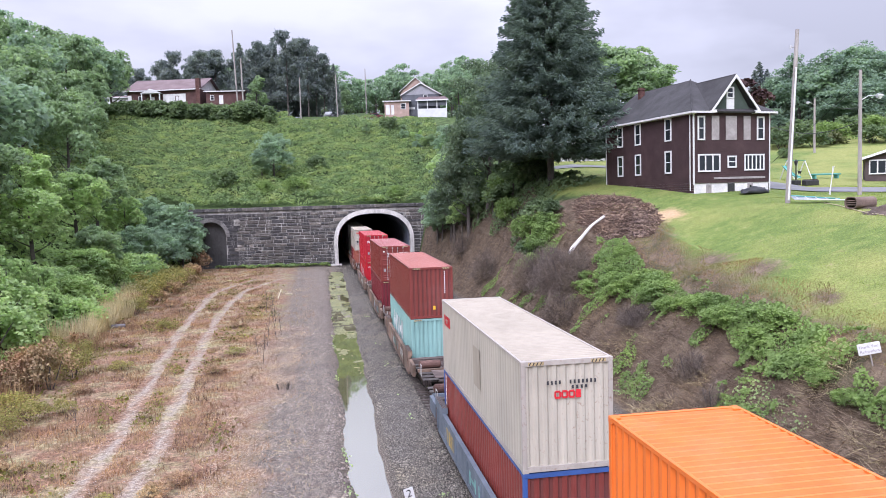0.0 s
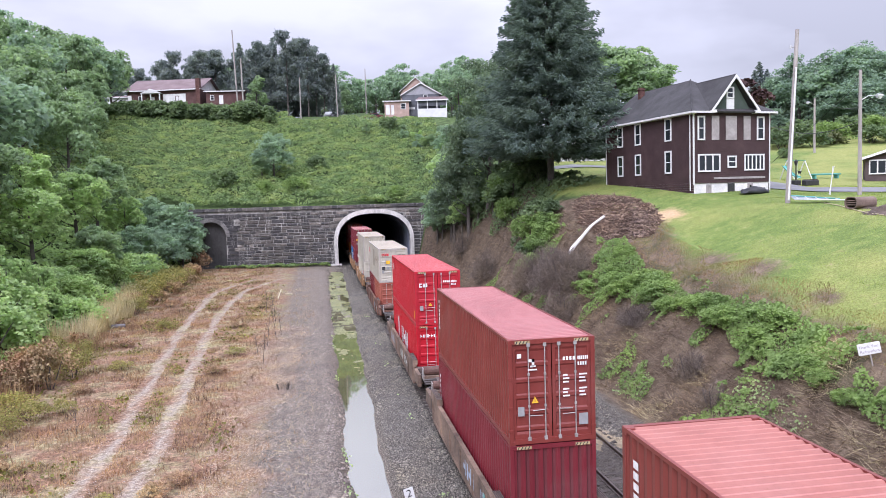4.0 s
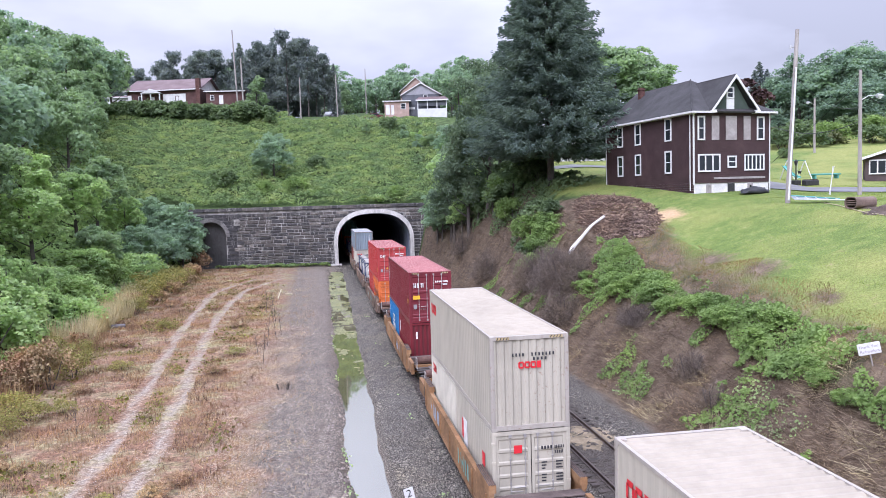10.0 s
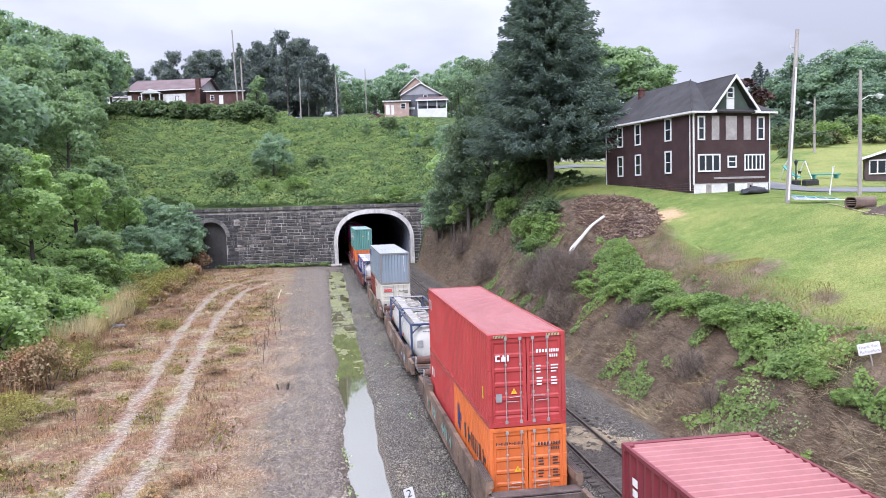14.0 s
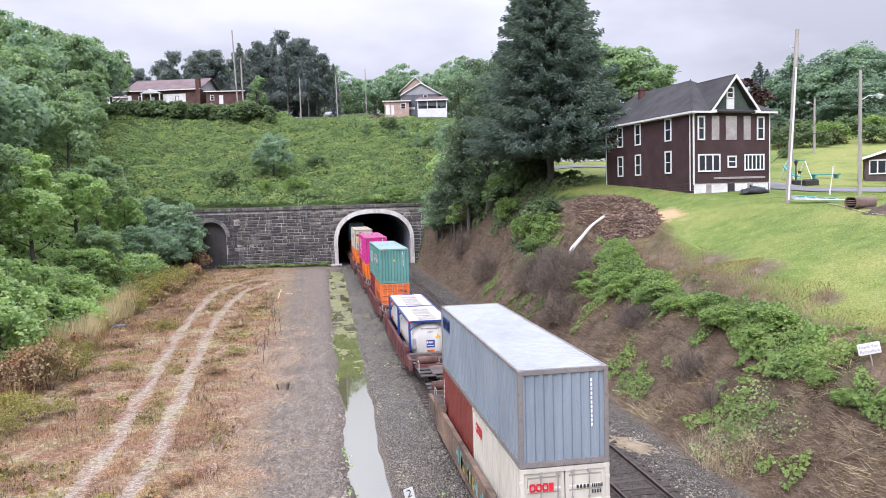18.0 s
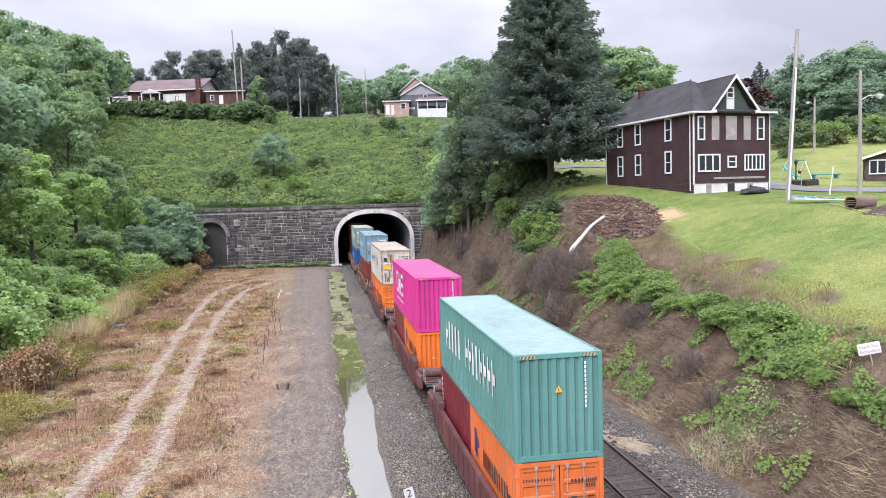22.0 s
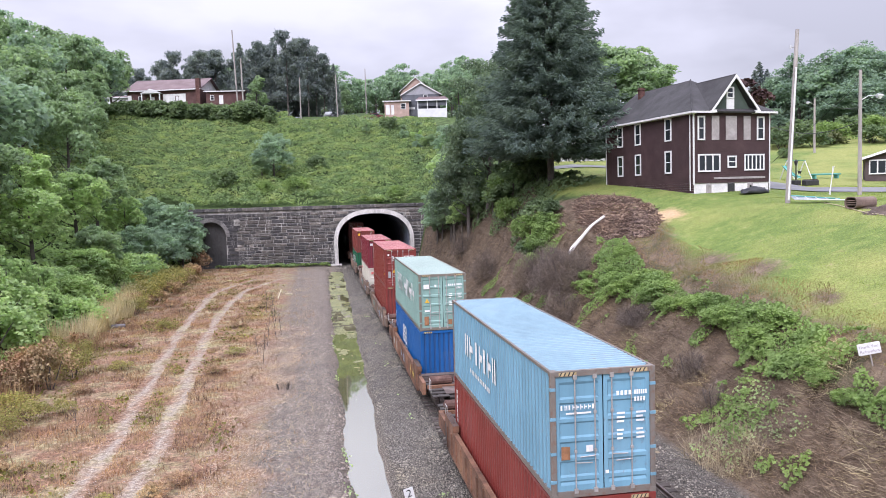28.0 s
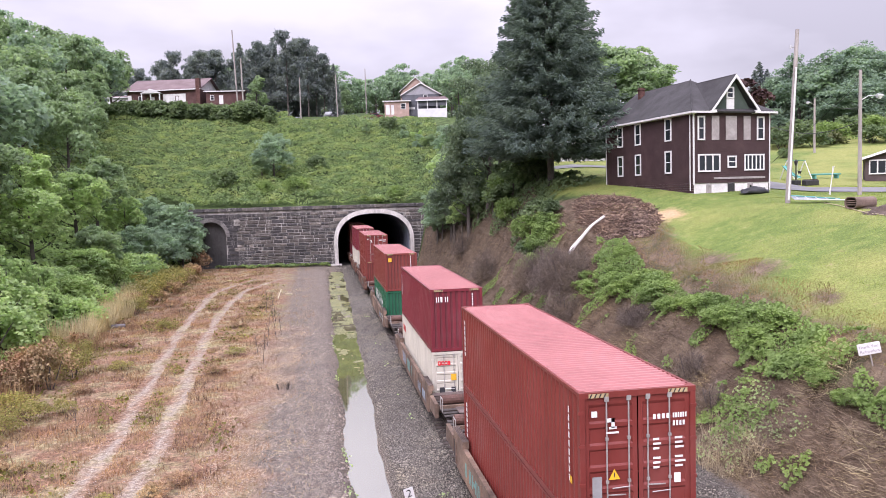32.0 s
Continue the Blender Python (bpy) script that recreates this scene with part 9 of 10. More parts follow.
def yard_things():
    z = gz(55.0, 78.0)
    t = thing("plastic_bench", "long teal plastic play bench on the grass", "bench", m=pose(49.2, 66.8, gz(49.2, 66.8), 0, 0, 5))
    teal = surface("play_teal", (0.10, 0.33, 0.30))
    part("seat", boxes((-1.6, 1.6, -0.3, 0.3, 0.35, 0.5), bevel=0.03), teal, t)
    for x in (-1.3, 1.3):
        part("leg", boxes((x - 0.08, x + 0.08, -0.25, 0.25, 0, 0.35)), teal, t)
    t = thing("rusty_pipe", "short ribbed brown steel culvert lying on the grass", "pipe", m=pose(32.3, 40.6, gz(32.3, 40.6) + 0.33, 0, 0, 12))
    pipe = surface("rusty_pipe", (0.17, 0.12, 0.095), 0.3, 1.5, 12, 0.85)
    bm = bmesh.new()
    rings = []
    def oval(x, r, k):
        c, w = math.cos(k * 0.2618), math.sin(k * 0.2618)
        return x, 1.2 * r * math.copysign(abs(c) ** 0.7, c), r * math.copysign(abs(w) ** 0.7, w)

    for x, r in ((-0.85, 0.36), (-0.7, 0.34), (0.85, 0.34), (0.85, 0.30), (-0.85, 0.31)):
        rings.append([bm.verts.new(oval(x, r, k)) for k in range(24)])
    for a, b in zip(rings, rings[1:] + rings[:1]):
        for k in range(24):
            bm.faces.new((a[k], a[(k + 1) % 24], b[(k + 1) % 24], b[k]))
    for z in (-0.13, 0.0, 0.13):
        part("inner_rib", boxes((-0.82, 0.8, -0.3, 0.3, z - 0.025, z + 0.025), bevel=0.01), pipe, t)
    part("shell", bm, pipe, t)
    iron = surface("black_iron", (0.028, 0.027, 0.028), 0.2, 3.0, 12.0, 0.6)
    t = thing("garden_lamp", "black iron garden lamp post standing beside the lane", "garden lamp", m=pose(42.6, 61.8, gz(42.6, 61.8)))
    part("foot", boxes((-0.32, 0.32, -0.32, 0.32, -0.05, 0.42), bevel=0.05), iron, t)
    part("post", rods(((0, 0, 0.4), (0, 0, 1.75), 0.06, 0.045), sides=8), iron, t)
    part("lantern", rods(((0, 0, 1.75), (0, 0, 2.1), 0.1, 0.16), ((0, 0, 2.1), (0, 0, 2.3), 0.2, 0.02), sides=8), iron, t)
    part("hanging_basket", rods(((0.05, 0, 1.3), (0.36, 0, 1.36), 0.018), ((0.36, 0, 1.0), (0.36, 0, 1.24), 0.1, 0.17), sides=8), iron, t)
    t = thing("planter", "low dark plastic planter tub on the grass", "planter", m=pose(43.4, 60.9, gz(43.4, 60.9) - 0.03, 0, 0, 10))
    part("tub", boxes((-0.75, 0.75, -0.28, 0.28, 0, 0.5), bevel=0.06), iron, t)
    part("soil", boxes((-0.66, 0.66, -0.2, 0.2, 0.5, 0.56), bevel=0.02), surface("dark_soil", (0.07, 0.05, 0.037), 0.5, 2.0, 16.0, 0.95), t)
    t = thing("edging_pipe", "long thin pale yellow pipe lying along dug soil", "pipe")
    way = [(32.5 - 0.27 * k + 0.02 * math.sin(1.7 * k), 44.2 - 1.05 * k) for k in range(11)]
    bm = bmesh.new()
    rings = [[bm.verts.new((x + 0.032 * math.cos(k * math.pi / 3), y, gz(x, y) + 0.04 + 0.032 * math.sin(k * math.pi / 3))) for k in range(6)] for x, y in way]
    for a, b in zip(rings, rings[1:]):
        for k in range(6):
            bm.faces.new((a[k], a[(k + 1) % 6], b[(k + 1) % 6], b[k]))
    part("pipe_run", bm, surface("pale_plastic", (0.42, 0.36, 0.22), 0.2, 2.0, 12.0, 0.7), t)
    xs, ys = np.arange(30.2, 35.0, 0.09), np.arange(33.6, 41.6, 0.12)
    gx, gy = np.meshgrid(xs, ys)
    fx, fy = gx.ravel(), gy.ravel()
    f = 1 - ((fx - 32.6 - 0.2 * (fy - 37.6)) / 2.0) ** 2 - ((fy - 37.6) / 2.9) ** 2 + 0.9 * (value_noise(fx, fy, 1.2, 41) - 0.5) + 0.5 * (value_noise(fx, fy, 4.0, 42) - 0.5)
    z = np.array([gz(a, b) for a, b in zip(fx, fy)]) + np.clip(0.34 * f - 0.05, -0.15, 0.4)
    q = (np.arange(len(ys) - 1)[:, None] * len(xs) + np.arange(len(xs) - 1)[None, :]).ravel()
    me = link_mesh("dug_soil", np.stack((fx, fy, z), axis=1).tolist(), np.stack((q, q + 1, q + len(xs) + 1, q + len(xs)), axis=1).tolist(), surface("dug_soil", (0.085, 0.060, 0.044), 0.5, 1.6, 12.0, 0.95, relief=0.8, dist=0.04), True)
    tagged(new("dug_soil", me), "low heap of dug brown soil beside the culvert", "soil", kind="stuff")
    t = thing("folding_frame", "pale metal frame with blue rails lying on the lawn", "frame", m=pose(31.0, 45.3, gz(31.0, 45.3) + 0.02, 0, 0, -14))
    part("side_bar", rods(((0, -0.25, 0.25), (3.2, -0.25, 0.12), 0.05), sides=6), PALE_METAL, t)
    part("side_bar", rods(((0, 0.5, 0.5), (3.2, 0.5, 0.2), 0.05), sides=6), surface("play_teal", (0.1, 0.33, 0.3)), t)
    part("sheet", slab([(0, -0.25, 0.24), (2.4, -0.25, 0.14), (2.4, 0.5, 0.24), (0, 0.5, 0.48)], 0.02), surface("grey_sheet", (0.22, 0.25, 0.27), 0.2, 2, 9, 0.5), t)
    for k in range(5):
        part("rung", rods(((0.3 + k * 0.65, -0.25, 0.24 - 0.02 * k), (0.3 + k * 0.65, 0.5, 0.48 - 0.06 * k), 0.025), sides=5), PALE_METAL, t)
    for k, (x, y, dx) in enumerate(((37.3, 50.1, 0.3), (37.35, 50.3, 0.5))):
        t = thing("white_stake", "thin white leaning stake beside the lane", "stake", "white stakes", m=pose(x, y, gz(x, y)))
        part("stick", rods(((0, 0, -0.1), (dx, 0.1, 2.1), 0.028), sides=6), WHITE_TRIM, t)
    t = thing("tarp_heap", "heap under a black tarpaulin beside the house", "tarp", m=pose(34.1, 54.6, gz(34.1, 54.6) + 0.12, 0, 0, 8.4))
    rs = RS(9)
    bm = bmesh.new()
    bmesh.ops.create_icosphere(bm, subdivisions=3, radius=1.0)
    for v in bm.verts:
        k = 1 + 0.35 * noise.noise(v.co * 2.2)
        v.co = Vector((v.co.x * 1.25 * k, v.co.y * 0.5 * k, max(v.co.z, -0.2) * 0.42 * k))
    part("cover", bm, surface("black_tarp", (0.025, 0.026, 0.03), 0.3, 2, 9, 0.45), t, smooth=True)
    t = thing("lawn_sign", "small white hand-lettered sign on a stake", "sign", m=pose(19.4, 23.7, gz(19.4, 23.7), 0, -12, -22))
    part("board", boxes((-0.38, 0.38, -0.015, 0.015, 0.42, 0.84), bevel=0.006), WHITE_TRIM, t)
    part("stake", boxes((-0.02, 0.02, -0.012, 0.03, -0.3, 0.42)), POLE_WOOD, t)
    for line, size, x, z in (("Thank You", 0.15, -0.02, 0.66), ("Railroaders", 0.14, 0.0, 0.49)):
        part("lettering", text_mesh(line, size, (x, -0.018, z), surface("faded_ink", (0.30, 0.26, 0.30), 0.2, 4, 20, 0.8)), None, t, "faded hand lettering")
    # milepost with a number beside the ditch
    t = thing("mile_marker", "small white post sign with a black number", "sign", m=pose(2.75, 23.4, gz(2.75, 23.4) - 0.16, 0, -12, 12))
    part("post", boxes((-0.03, 0.03, -0.01, 0.03, -0.4, 1.25)), POLE_WOOD, t)
    part("plate", boxes((-0.16, 0.16, -0.025, -0.012, 0.85, 1.35)), WHITE_TRIM, t)
    me = text_mesh("2", 0.36, (0, -0.03, 1.05), DARK_MARK)
    part("numeral", me, None, t, "black numeral")
    # fallen white trunk on the bank
    t = thing("fallen_log", "bleached white fallen log on the bank", "log")
    pts = [(18.9, 55.0), (19.5, 55.6), (20.2, 56.1), (21.2, 56.5), (22.4, 56.8)]
    pts = [Vector((x, y, gz(x, y) + 0.7)) for x, y in pts]
    pts[0].z += 0.4
    pts[1].z += 0.3
    bm = bmesh.new()
    for k in range(4):
        rod(bm, pts[k], pts[k + 1], 0.17 - 0.02 * k, 0.16 - 0.02 * k, 8)
    part("trunk", bm, surface("bleached_wood", (0.62, 0.60, 0.56), 0.2, 2, 9, 0.9), t)
    for k, (a, b) in enumerate((((-4.6, 81.5), (-4.5, 86.8)), ((-3.9, 84.6), (-3.2, 84.2)))):
        t = thing("fallen_stick", "pale broken pole lying on the gravel", "stick", "fallen sticks")
        part("stick", rods(((*a, gz(*a) + 0.08), (*b, gz(*b) + 0.35 - 0.2 * k), 0.07), sides=6), surface("pale_stick", (0.50, 0.45, 0.30), 0.2, 2, 9, 0.9), t)


yard_things()


def debris():
    """Heap of cut branches on the crest."""
    rs = RS(83)
    bm = bmesh.new()
    for k in range(3900):
        a, q = rs.random_sample() * 6.28, math.sqrt(rs.random_sample())
        cx, cy, rx, ry = (24.0, 58.6, 2.4, 7.0) if k % 3 else (22.9, 54.4, 1.7, 4.6)
        x, y = cx + rx * q * math.cos(a), cy + ry * q * math.sin(a)
        z = gz(x, y) + 0.6 * (1 - q) * rs.random_sample() + 0.06
        d = Vector((rs.normal(), rs.normal(), rs.normal() * 0.35)).normalized() * rs.uniform(0.12, 0.42)
        rod(bm, Vector((x, y, z)) - d, Vector((x, y, z)) + d, 0.035, 0.015, 4)
    tagged(new("brush_heap", bm_mesh("brush_heap", bm, leaf("cut_branches", (0.06, 0.038, 0.028), (0.125, 0.08, 0.058), (0.30, 0.22, 0.165), 0.0))), "heap of cut brown branches on the crest of the bank", "brush heap", kind="stuff")


debris()


LANE = [(50.0, 46.5), (44.0, 49.2), (40.2, 53.0), (39.6, 58.0), (40.6, 64), (41, 74), (39.5, 84), (34, 91), (28, 95.5), (24, 103)]


def lane():
    """Grey lanes past the brown house and over the hilltop."""
    asphalt = surface("lane_asphalt", (0.17, 0.17, 0.175), 0.2, 0.5, 12, 0.9)
    for label, pts, w in (("grey lane passing the brown house", LANE, 1.9), ("grey road over the hilltop", [(20, 182), (12, 188), (6, 196), (3, 214), (0, 245)], 2.6)):
        bm = bmesh.new()
        prev = None
        fine = []
        for a, b in zip(pts, pts[1:]):
            for k in range(8):
                fine.append((a[0] + (b[0] - a[0]) * k / 8, a[1] + (b[1] - a[1]) * k / 8))
        for a, b in zip(fine, fine[1:]):
            d = Vector((b[0] - a[0], b[1] - a[1], 0)).normalized()
            s = Vector((-d.y, d.x, 0)) * w
            cur = []
            for q in (-1, -0.5, 0, 0.5, 1):
                c = Vector((a[0], a[1], 0)) + s * q
                cur.append(bm.verts.new((c.x, c.y, gz(c.x, c.y) + 0.07)))
            if prev:
                for k in range(4):
                    bm.faces.new((prev[k], prev[k + 1], cur[k + 1], cur[k]))
            prev = cur
        tagged(new("road", bm_mesh("road", bm, asphalt)), label, "road", kind="structure")


lane()


def parked_car(label, m, mat):
    t = thing("car", label, "car", "parked cars", m=m)
    prof = [(-2.2, 0.35), (-2.25, 0.75), (-1.35, 0.92), (-0.75, 1.42), (0.85, 1.45), (1.5, 0.98), (2.2, 0.9), (2.25, 0.4)]
    bm = bmesh.new()
    a, b = [[bm.verts.new((x, y, z)) for x, z in prof] for y in (-0.85, 0.85)]
    bm.faces.new(a)
    bm.faces.new(b[::-1])
    for k in range(len(prof)):
        q = (k + 1) % len(prof)
        bm.faces.new((a[k], b[k], b[q], a[q]))
    part("body", bm, mat, t)
    for y in (-0.86, 0.86):
        bm = bmesh.new()
        bm.faces.new([bm.verts.new((x, y, z)) for x, z in ((-1.15, 0.95), (-0.7, 1.36), (0.8, 1.38), (1.3, 0.98))])
        part("side_window", bm, GLASS, t)
    for x in (-1.35, 1.4):
        for y in (-0.8, 0.8):
            w = part("wheel", rods(((x, y - 0.1, 0.33), (x, y + 0.1, 0.33), 0.33), sides=14), HAZARD_K, t)
            part("rim", rods(((x, y - 0.11, 0.33), (x, y + 0.11, 0.33), 0.18), sides=10), PALE_METAL, w)


parked_car("dark red parked car by the far houses", pose(14.6, 189.6, gz(14.6, 189.6), 0, 0, 4), paint("car_dark_red", (0.10, 0.012, 0.018), 0.0, 0.3))
parked_car("silver parked car on the hilltop road", pose(4.0, 200.0, gz(4.0, 200), 0, 0, 70), paint("car_silver", (0.45, 0.46, 0.48), 0.0, 0.3))
parked_car("white parked car beside the hedge", pose(-13.0, 187.5, gz(-13, 187.5), 0, 0, 4), paint("car_white", (0.65, 0.65, 0.65), 0.0, 0.3))


def pebbles(name, label, x0, x1, y0, y1, n, lo, hi, seed, height, tones, keep=None):
    """Loose stones lying on a bed, as small facetted lumps."""
    rs = RS(seed)
    x, y = x0 + (x1 - x0) * rs.random_sample(n), y0 + (y1 - y0) * rs.random_sample(n) ** 1.35
    if keep is not None:
        ok = keep(x, y)
        x, y = x[ok], y[ok]
    n = len(x)
    r = lo + (hi - lo) * rs.random_sample(n) ** 2
    z = height(x, y)
    base = np.array([[1, 0, -0.3], [-0.5, 0.87, -0.3], [-0.5, -0.87, -0.3], [0.1, 0.05, 0.75]])
    a = rs.random_sample(n) * 6.283
    b = base[None] * (0.7 + 0.6 * rs.random_sample((n, 4, 1)))
    vx = (b[..., 0] * np.cos(a)[:, None] - b[..., 1] * np.sin(a)[:, None]) * r[:, None] + x[:, None]
    vy = (b[..., 0] * np.sin(a)[:, None] + b[..., 1] * np.cos(a)[:, None]) * r[:, None] + y[:, None]
    vz = b[..., 2] * r[:, None] * 0.8 + z[:, None]
    v = np.stack((vx, vy, vz), axis=-1).reshape(-1, 3)
    q = np.arange(n)[:, None] * 4
    tri = np.concatenate((q + np.array([0, 1, 3]), q + np.array([1, 2, 3]), q + np.array([2, 0, 3])))
    tagged(new(name, tri_mesh(name, v, tri, leaf(name + "_stone", *tones, 0.0))), label, "gravel", kind="stuff")


def bed_z(x, y):
    return np.interp(x, [2.9, 3.3, 4.5, 7.7, 8.25, 8.8, 12.0, 13.0, 14.1, 14.6], [-0.98, -0.8, -0.235, -0.235, -0.31, -0.235, -0.235, -0.33, -0.42, -0.6])


GREYS = ((0.042, 0.038, 0.032), (0.132, 0.119, 0.100), (0.292, 0.264, 0.224))
pebbles("ballast_stones", "loose grey ballast stones beside the rails", 2.5, 5.1, 21, 85, 27000, 0.025, 0.07, 101, lambda x, y: np.maximum(bed_z(x, y), ground_z(x, y)), GREYS)
pebbles("ballast_stones", "loose pale stones beside the empty track", 8.0, 14.4, 21, 90, 15000, 0.03, 0.08, 102, bed_z, ((0.06, 0.053, 0.046), (0.16, 0.147, 0.132), (0.34, 0.318, 0.29)), lambda x, y: (np.abs(x - 10.4) > 1.35))
pebbles("gravel", "loose gravel on the dirt beside the ditch", -6.0, 1.5, 22, 112, 30000, 0.02, 0.075, 103, ground_z, ((0.10, 0.08, 0.07), (0.225, 0.182, 0.155), (0.37, 0.32, 0.275)), lambda x, y: RS(6).random_sample(len(x)) < np.clip((x + 5.5) / 4.5, 0.08, 1))
pebbles("track_gravel", "scattered stones in the wheel ruts", -13.5, -5.5, 22, 90, 9000, 0.02, 0.06, 104, ground_z, ((0.16, 0.13, 0.107), (0.28, 0.235, 0.20), (0.40, 0.35, 0.305)), lambda x, y: np.minimum(np.abs(x - rut_x(y, -1)), np.abs(x - rut_x(y, 1))) < 0.7)


def spilled_sand():
    """Low heaps of sand that fade into the track bed."""
    xs, ys = np.arange(9.2, 13.4, 0.07), np.arange(25.5, 40.5, 0.09)
    gx, gy = np.meshgrid(xs, ys)
    fx, fy = gx.ravel(), gy.ravel()
    f = np.max([1 - ((fx - a) / p) ** 2 - ((fy - b) / q) ** 2 for a, b, p, q in SPILLS], axis=0)
    f = np.clip(f, -1.5, 0.9) + 0.9 * (value_noise(fx, fy, 1.1, 31) - 0.5) + 1.1 * (value_noise(fx, fy, 4.5, 32) - 0.5)
    z = np.interp(fx, (9.2, 11.55, 11.6, 12.0, 13.0, 13.5), (-0.165, -0.165, -0.19, -0.22, -0.32, -0.4)) + np.clip(0.06 * f - 0.02, -0.12, 0.03)
    w, h = len(xs), len(ys)
    i, j = np.meshgrid(np.arange(w - 1), np.arange(h - 1))
    q = (j * w + i).ravel()
    me = link_mesh("spilled_sand", np.stack((fx, fy, z), axis=1).tolist(), np.stack((q, q + 1, q + w + 1, q + w), axis=1).tolist(), surface("tan_sand", (0.255, 0.20, 0.128), 0.5, 1.6, 14.0, 0.95, tint=(0.33, 0.27, 0.18)), True)
    tagged(new("spilled_sand", me), "tan sand spilled over the ties of the empty track", "sand", kind="stuff")


SPILLS = ((10.6, 29.2, 1.3, 1.7), (12.2, 28.3, 0.75, 1.1), (10.6, 35.0, 1.1, 0.9), (10.5, 37.6, 0.9, 0.6))
spilled_sand()
pebbles("sand_grains", "grains and clods of tan sand between the stones", 9.2, 13.3, 26, 40, 30000, 0.015, 0.035, 106, lambda x, y: np.interp(x, (9.2, 11.55, 11.6, 12.0, 13.0, 13.5), (-0.165, -0.165, -0.21, -0.23, -0.33, -0.4)), ((0.20, 0.157, 0.10), (0.27, 0.217, 0.142), (0.36, 0.295, 0.205)), lambda x, y: np.max([1.1 - ((x - a) / p) ** 2 - ((y - b) / q) ** 2 for a, b, p, q in SPILLS], axis=0) > 1.4 * value_noise(x, y, 2.2, 33) - 0.35)


t = thing("drain_pipe", "dark grey drain pipe end among reeds", "pipe", m=pose(-17.2, 67.2, gz(-17.2, 67.2) + 0.25, 0, 0, 20))
part("shell", rods(((-0.55, 0, 0), (0.55, 0, -0.05), 0.17), sides=14), surface("drain_grey", (0.16, 0.15, 0.15), 0.3, 2, 10, 0.8), t)
# the pipe is solid: a black disc paints the dark of its hollow
part("opening", rods(((0.55, 0, -0.05), (0.562, 0, -0.05), 0.13), sides=14), HAZARD_K, t)

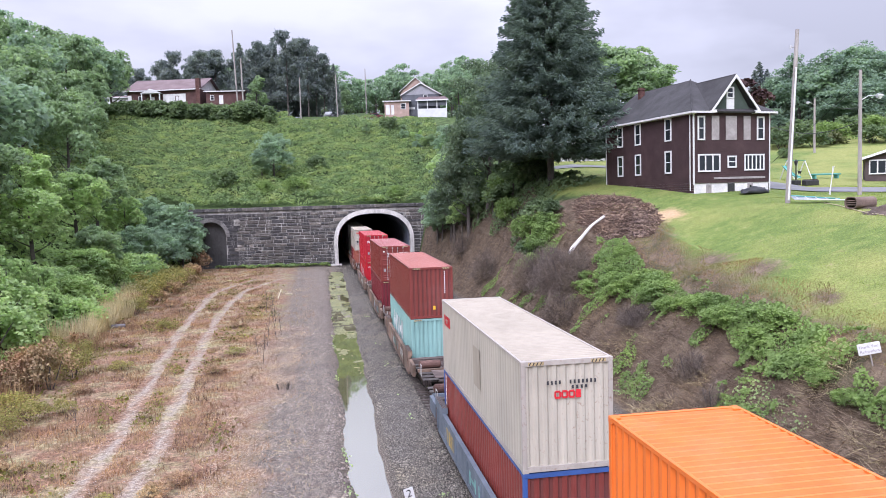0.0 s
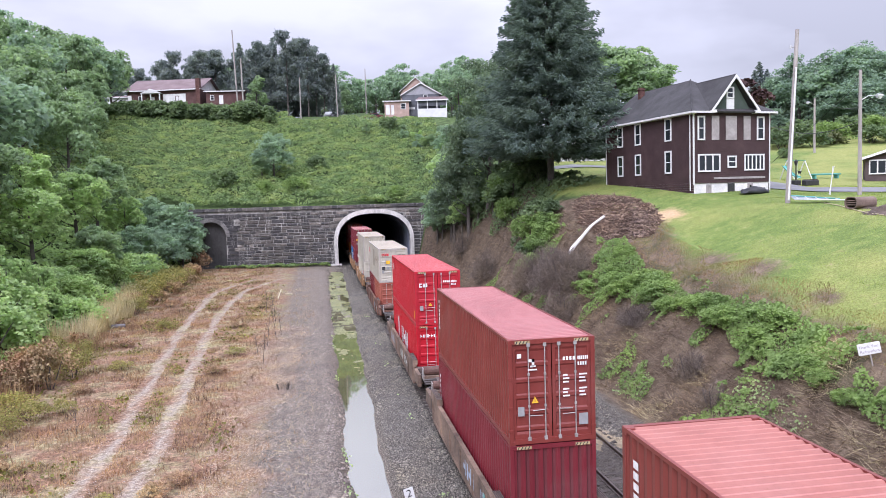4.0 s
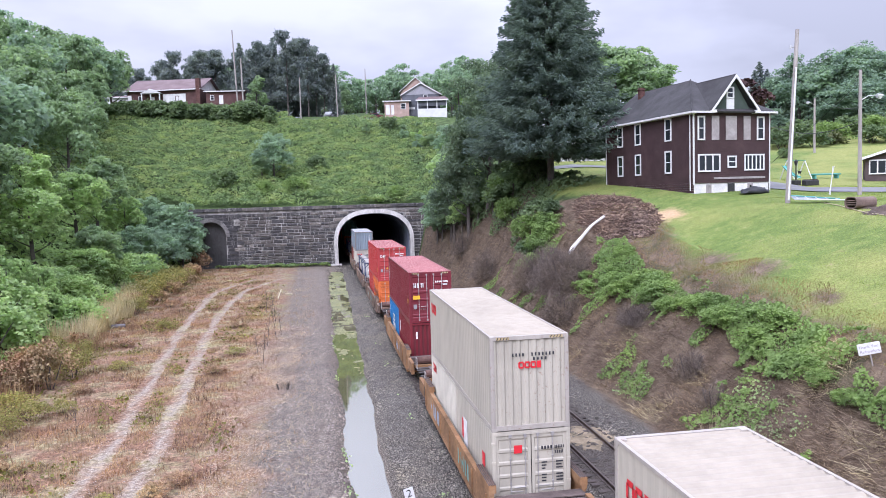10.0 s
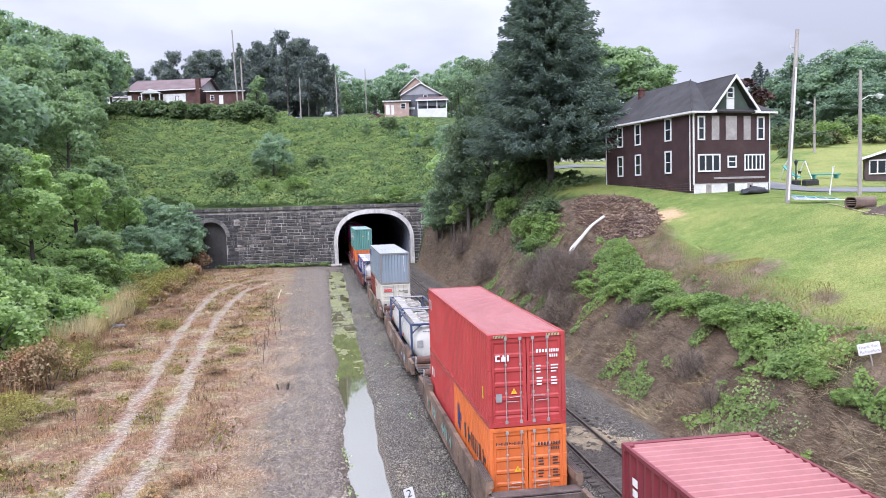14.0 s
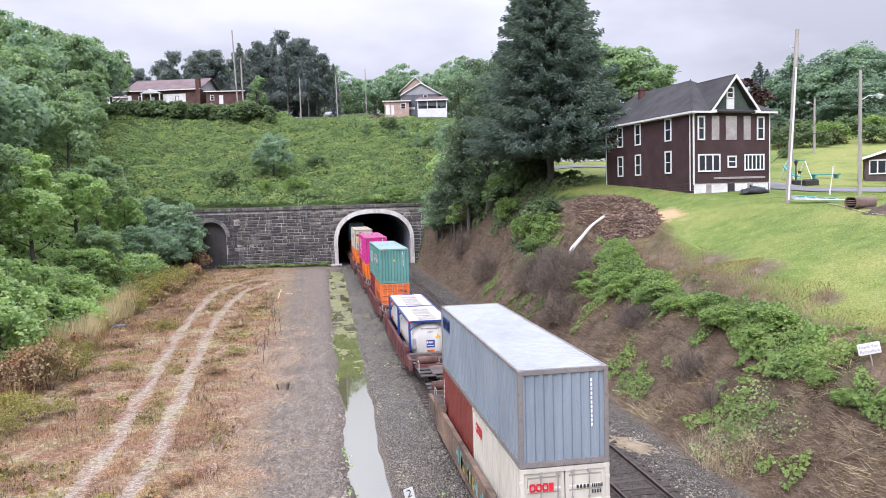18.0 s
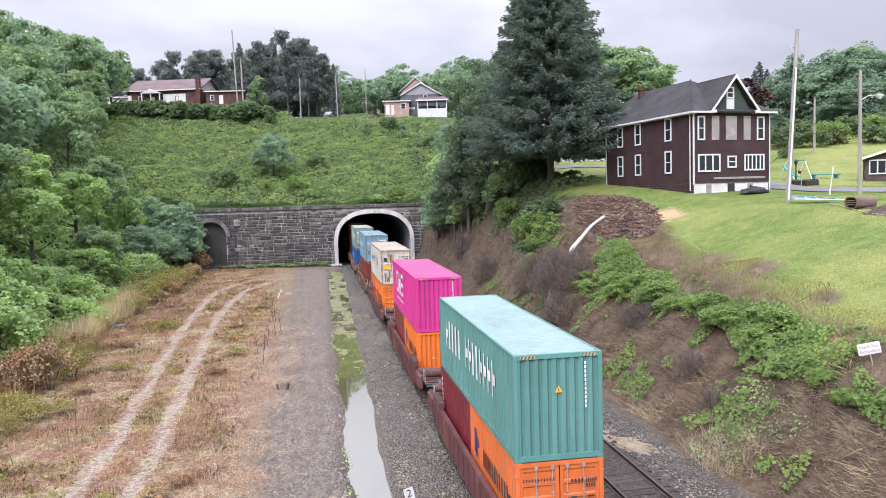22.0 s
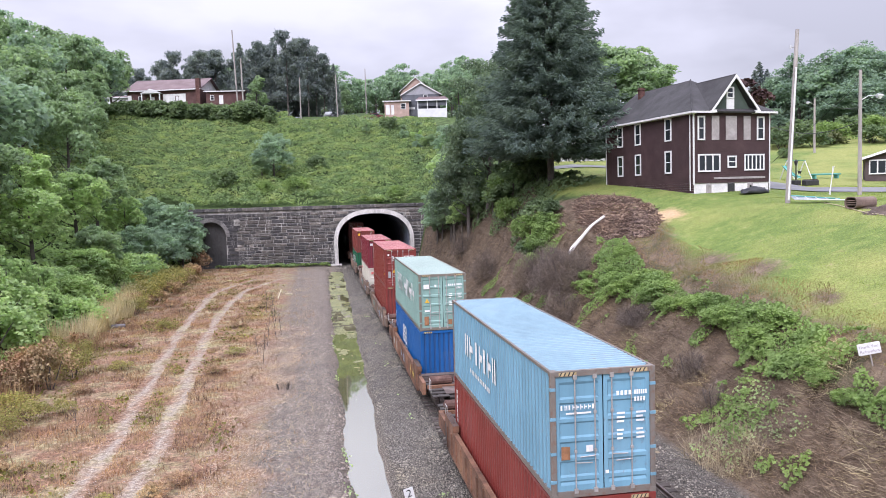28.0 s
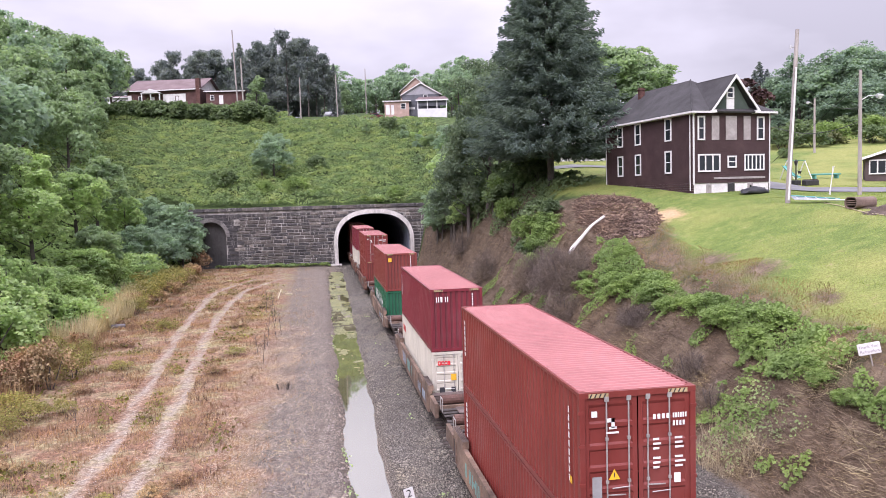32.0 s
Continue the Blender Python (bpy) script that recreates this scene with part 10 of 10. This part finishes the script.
# ---- stones of the portal wall, each a piece of its own ----
def build_stones():
    rng = random.Random(8)
    shapes = {}

    def shape(w, h):
        key = (round(w * 5) / 5, round(h * 20) / 20, rng.randrange(3))
        if key not in shapes:
            # a rough quarry face: pulled-in edges, a bulging uneven middle
            bm, g = bmesh.new(), 0.038
            us, vs = (0, 0.07, 0.36, 0.66, 0.93, 1), (0, 0.16, 0.55, 0.86, 1)
            rows = []
            for v in vs:
                row = []
                for u in us:
                    rim = u in (0, 1) or v in (0, 1)
                    x = (u - 0.5) * (key[0] - 2 * g) + rng.uniform(-0.012, 0.012)
                    z = (v - 0.5) * (key[1] - 2 * g) + rng.uniform(-0.014, 0.014)
                    row.append(bm.verts.new((x, 0.05 if rim else rng.uniform(-0.07, 0.015), z)))
                rows.append(row)
            for p, q in zip(rows, rows[1:]):
                for k in range(len(us) - 1):
                    bm.faces.new((p[k], p[k + 1], q[k + 1], q[k]))
            shapes[key] = bm_mesh("stone", bm, STONE)
        return shapes[key]

    made, rest = 0, bmesh.new()
    z, course = -0.45, 0
    while z < 8.5:
        h = (0.55, 0.46, 0.6, 0.5, 0.52, 0.44)[course % 6]
        x, w = -19.2, 0.0
        while x < 16.4:
            w = rng.choice((0.6, 0.8, 1.0, 1.2, 1.4, 1.6, 1.8)) if w else rng.uniform(0.4, 1.0)
            w = min(w, 16.55 - x)
            cx, cz = x + w / 2, z + h / 2
            hit = any(in_arch(p, q, zz, g) for p, g in ((MAIN_IN, 0.12), (SIDE_IN, 0.1)) for q in (x + 0.02, cx, x + w - 0.02) for zz in (z, cz))
            if hit and w > 0.2 and cz + h / 2 < 8.74:
                # cut stones fill up to the openings
                k = 0
                while k * 0.2 < w - 0.05:
                    a, b = x + k * 0.2, min(x + k * 0.2 + 0.2, x + w)
                    if not any(in_arch(p, q, zz, 0.02) for p in (MAIN_IN, SIDE_IN) for q in (a, b) for zz in (z, cz)):
                        box(rest, a + 0.004, b - 0.004, 118.02, 118.1, z + 0.03, z + h - 0.03)
                    k += 1
            if not hit and w > 0.25 and cz + h / 2 < 8.74:
                y = 118.0 + rng.uniform(-0.035, 0.02)
                if -12.0 < cx < 16.5 and made < 300 and (cx > 2 or cz < 9):
                    s = new("stone", shape(w, h))
                    s.parent = WALL
                    s.matrix_basis = pose(cx, y, cz)
                    made += 1
                else:
                    box(rest, x + 0.034, x + w - 0.034, y, y + 0.1, z + 0.03, z + h - 0.03)
            x += w
        z += h
        course += 1
    tagged(part("stonework", rest, STONE, WALL), kind="stuff")
    for x, z in ((-12.3, 6.75), (-12.3, 7.27)):
        s = part("stone", boxes((x - 0.45, x + 0.45, 117.97, 118.1, z - 0.24, z + 0.24), bevel=0.03), surface("pale_stone", (0.30, 0.285, 0.26), 0.4, 1.0, 8.0, 0.9), WALL, "pale weathered block")
    # voussoirs of the small arch
    for k in range(15):
        a0, a1 = math.pi * k / 15, math.pi * (k + 1) / 15
        bm = bmesh.new()
        pts = []
        for a, r in ((a0 + 0.008, 1.0), (a1 - 0.008, 1.0), (a1 - 0.008, 1.24), (a0 + 0.008, 1.24)):
            pts.append((-16.2 + 2.28 * r * math.cos(a), 4.9 + 2.33 * r * math.sin(a)))
        a, b = [[bm.verts.new((px, y, pz)) for px, pz in pts] for y in (117.84, 118.9)]
        bm.faces.new(a)
        bm.faces.new(b[::-1])
        for q in range(4):
            bm.faces.new((a[q], b[q], b[(q + 1) % 4], a[(q + 1) % 4]))
        part("voussoir", bm, surface("voussoir_stone", (0.20, 0.19, 0.18), 0.6, 0.8, 7.0, 0.9, relief=0.6, dist=0.03), WALL)


build_stones()


def motions():
    """The whole train rolls out of the tunnel towards and past the eye."""
    run = [(0, 0.0), (4, 41.83), (8, 83.92), (12, 125.89), (16, 168.69), (20, 212.24), (24, 255.46), (28, 298.85), (32, 342.29)]
    for ob, along, z in BOXES + CARS:
        walk(ob, [(t, pose(TRACK_X, along - s, z)) for t, s in run])


motions()
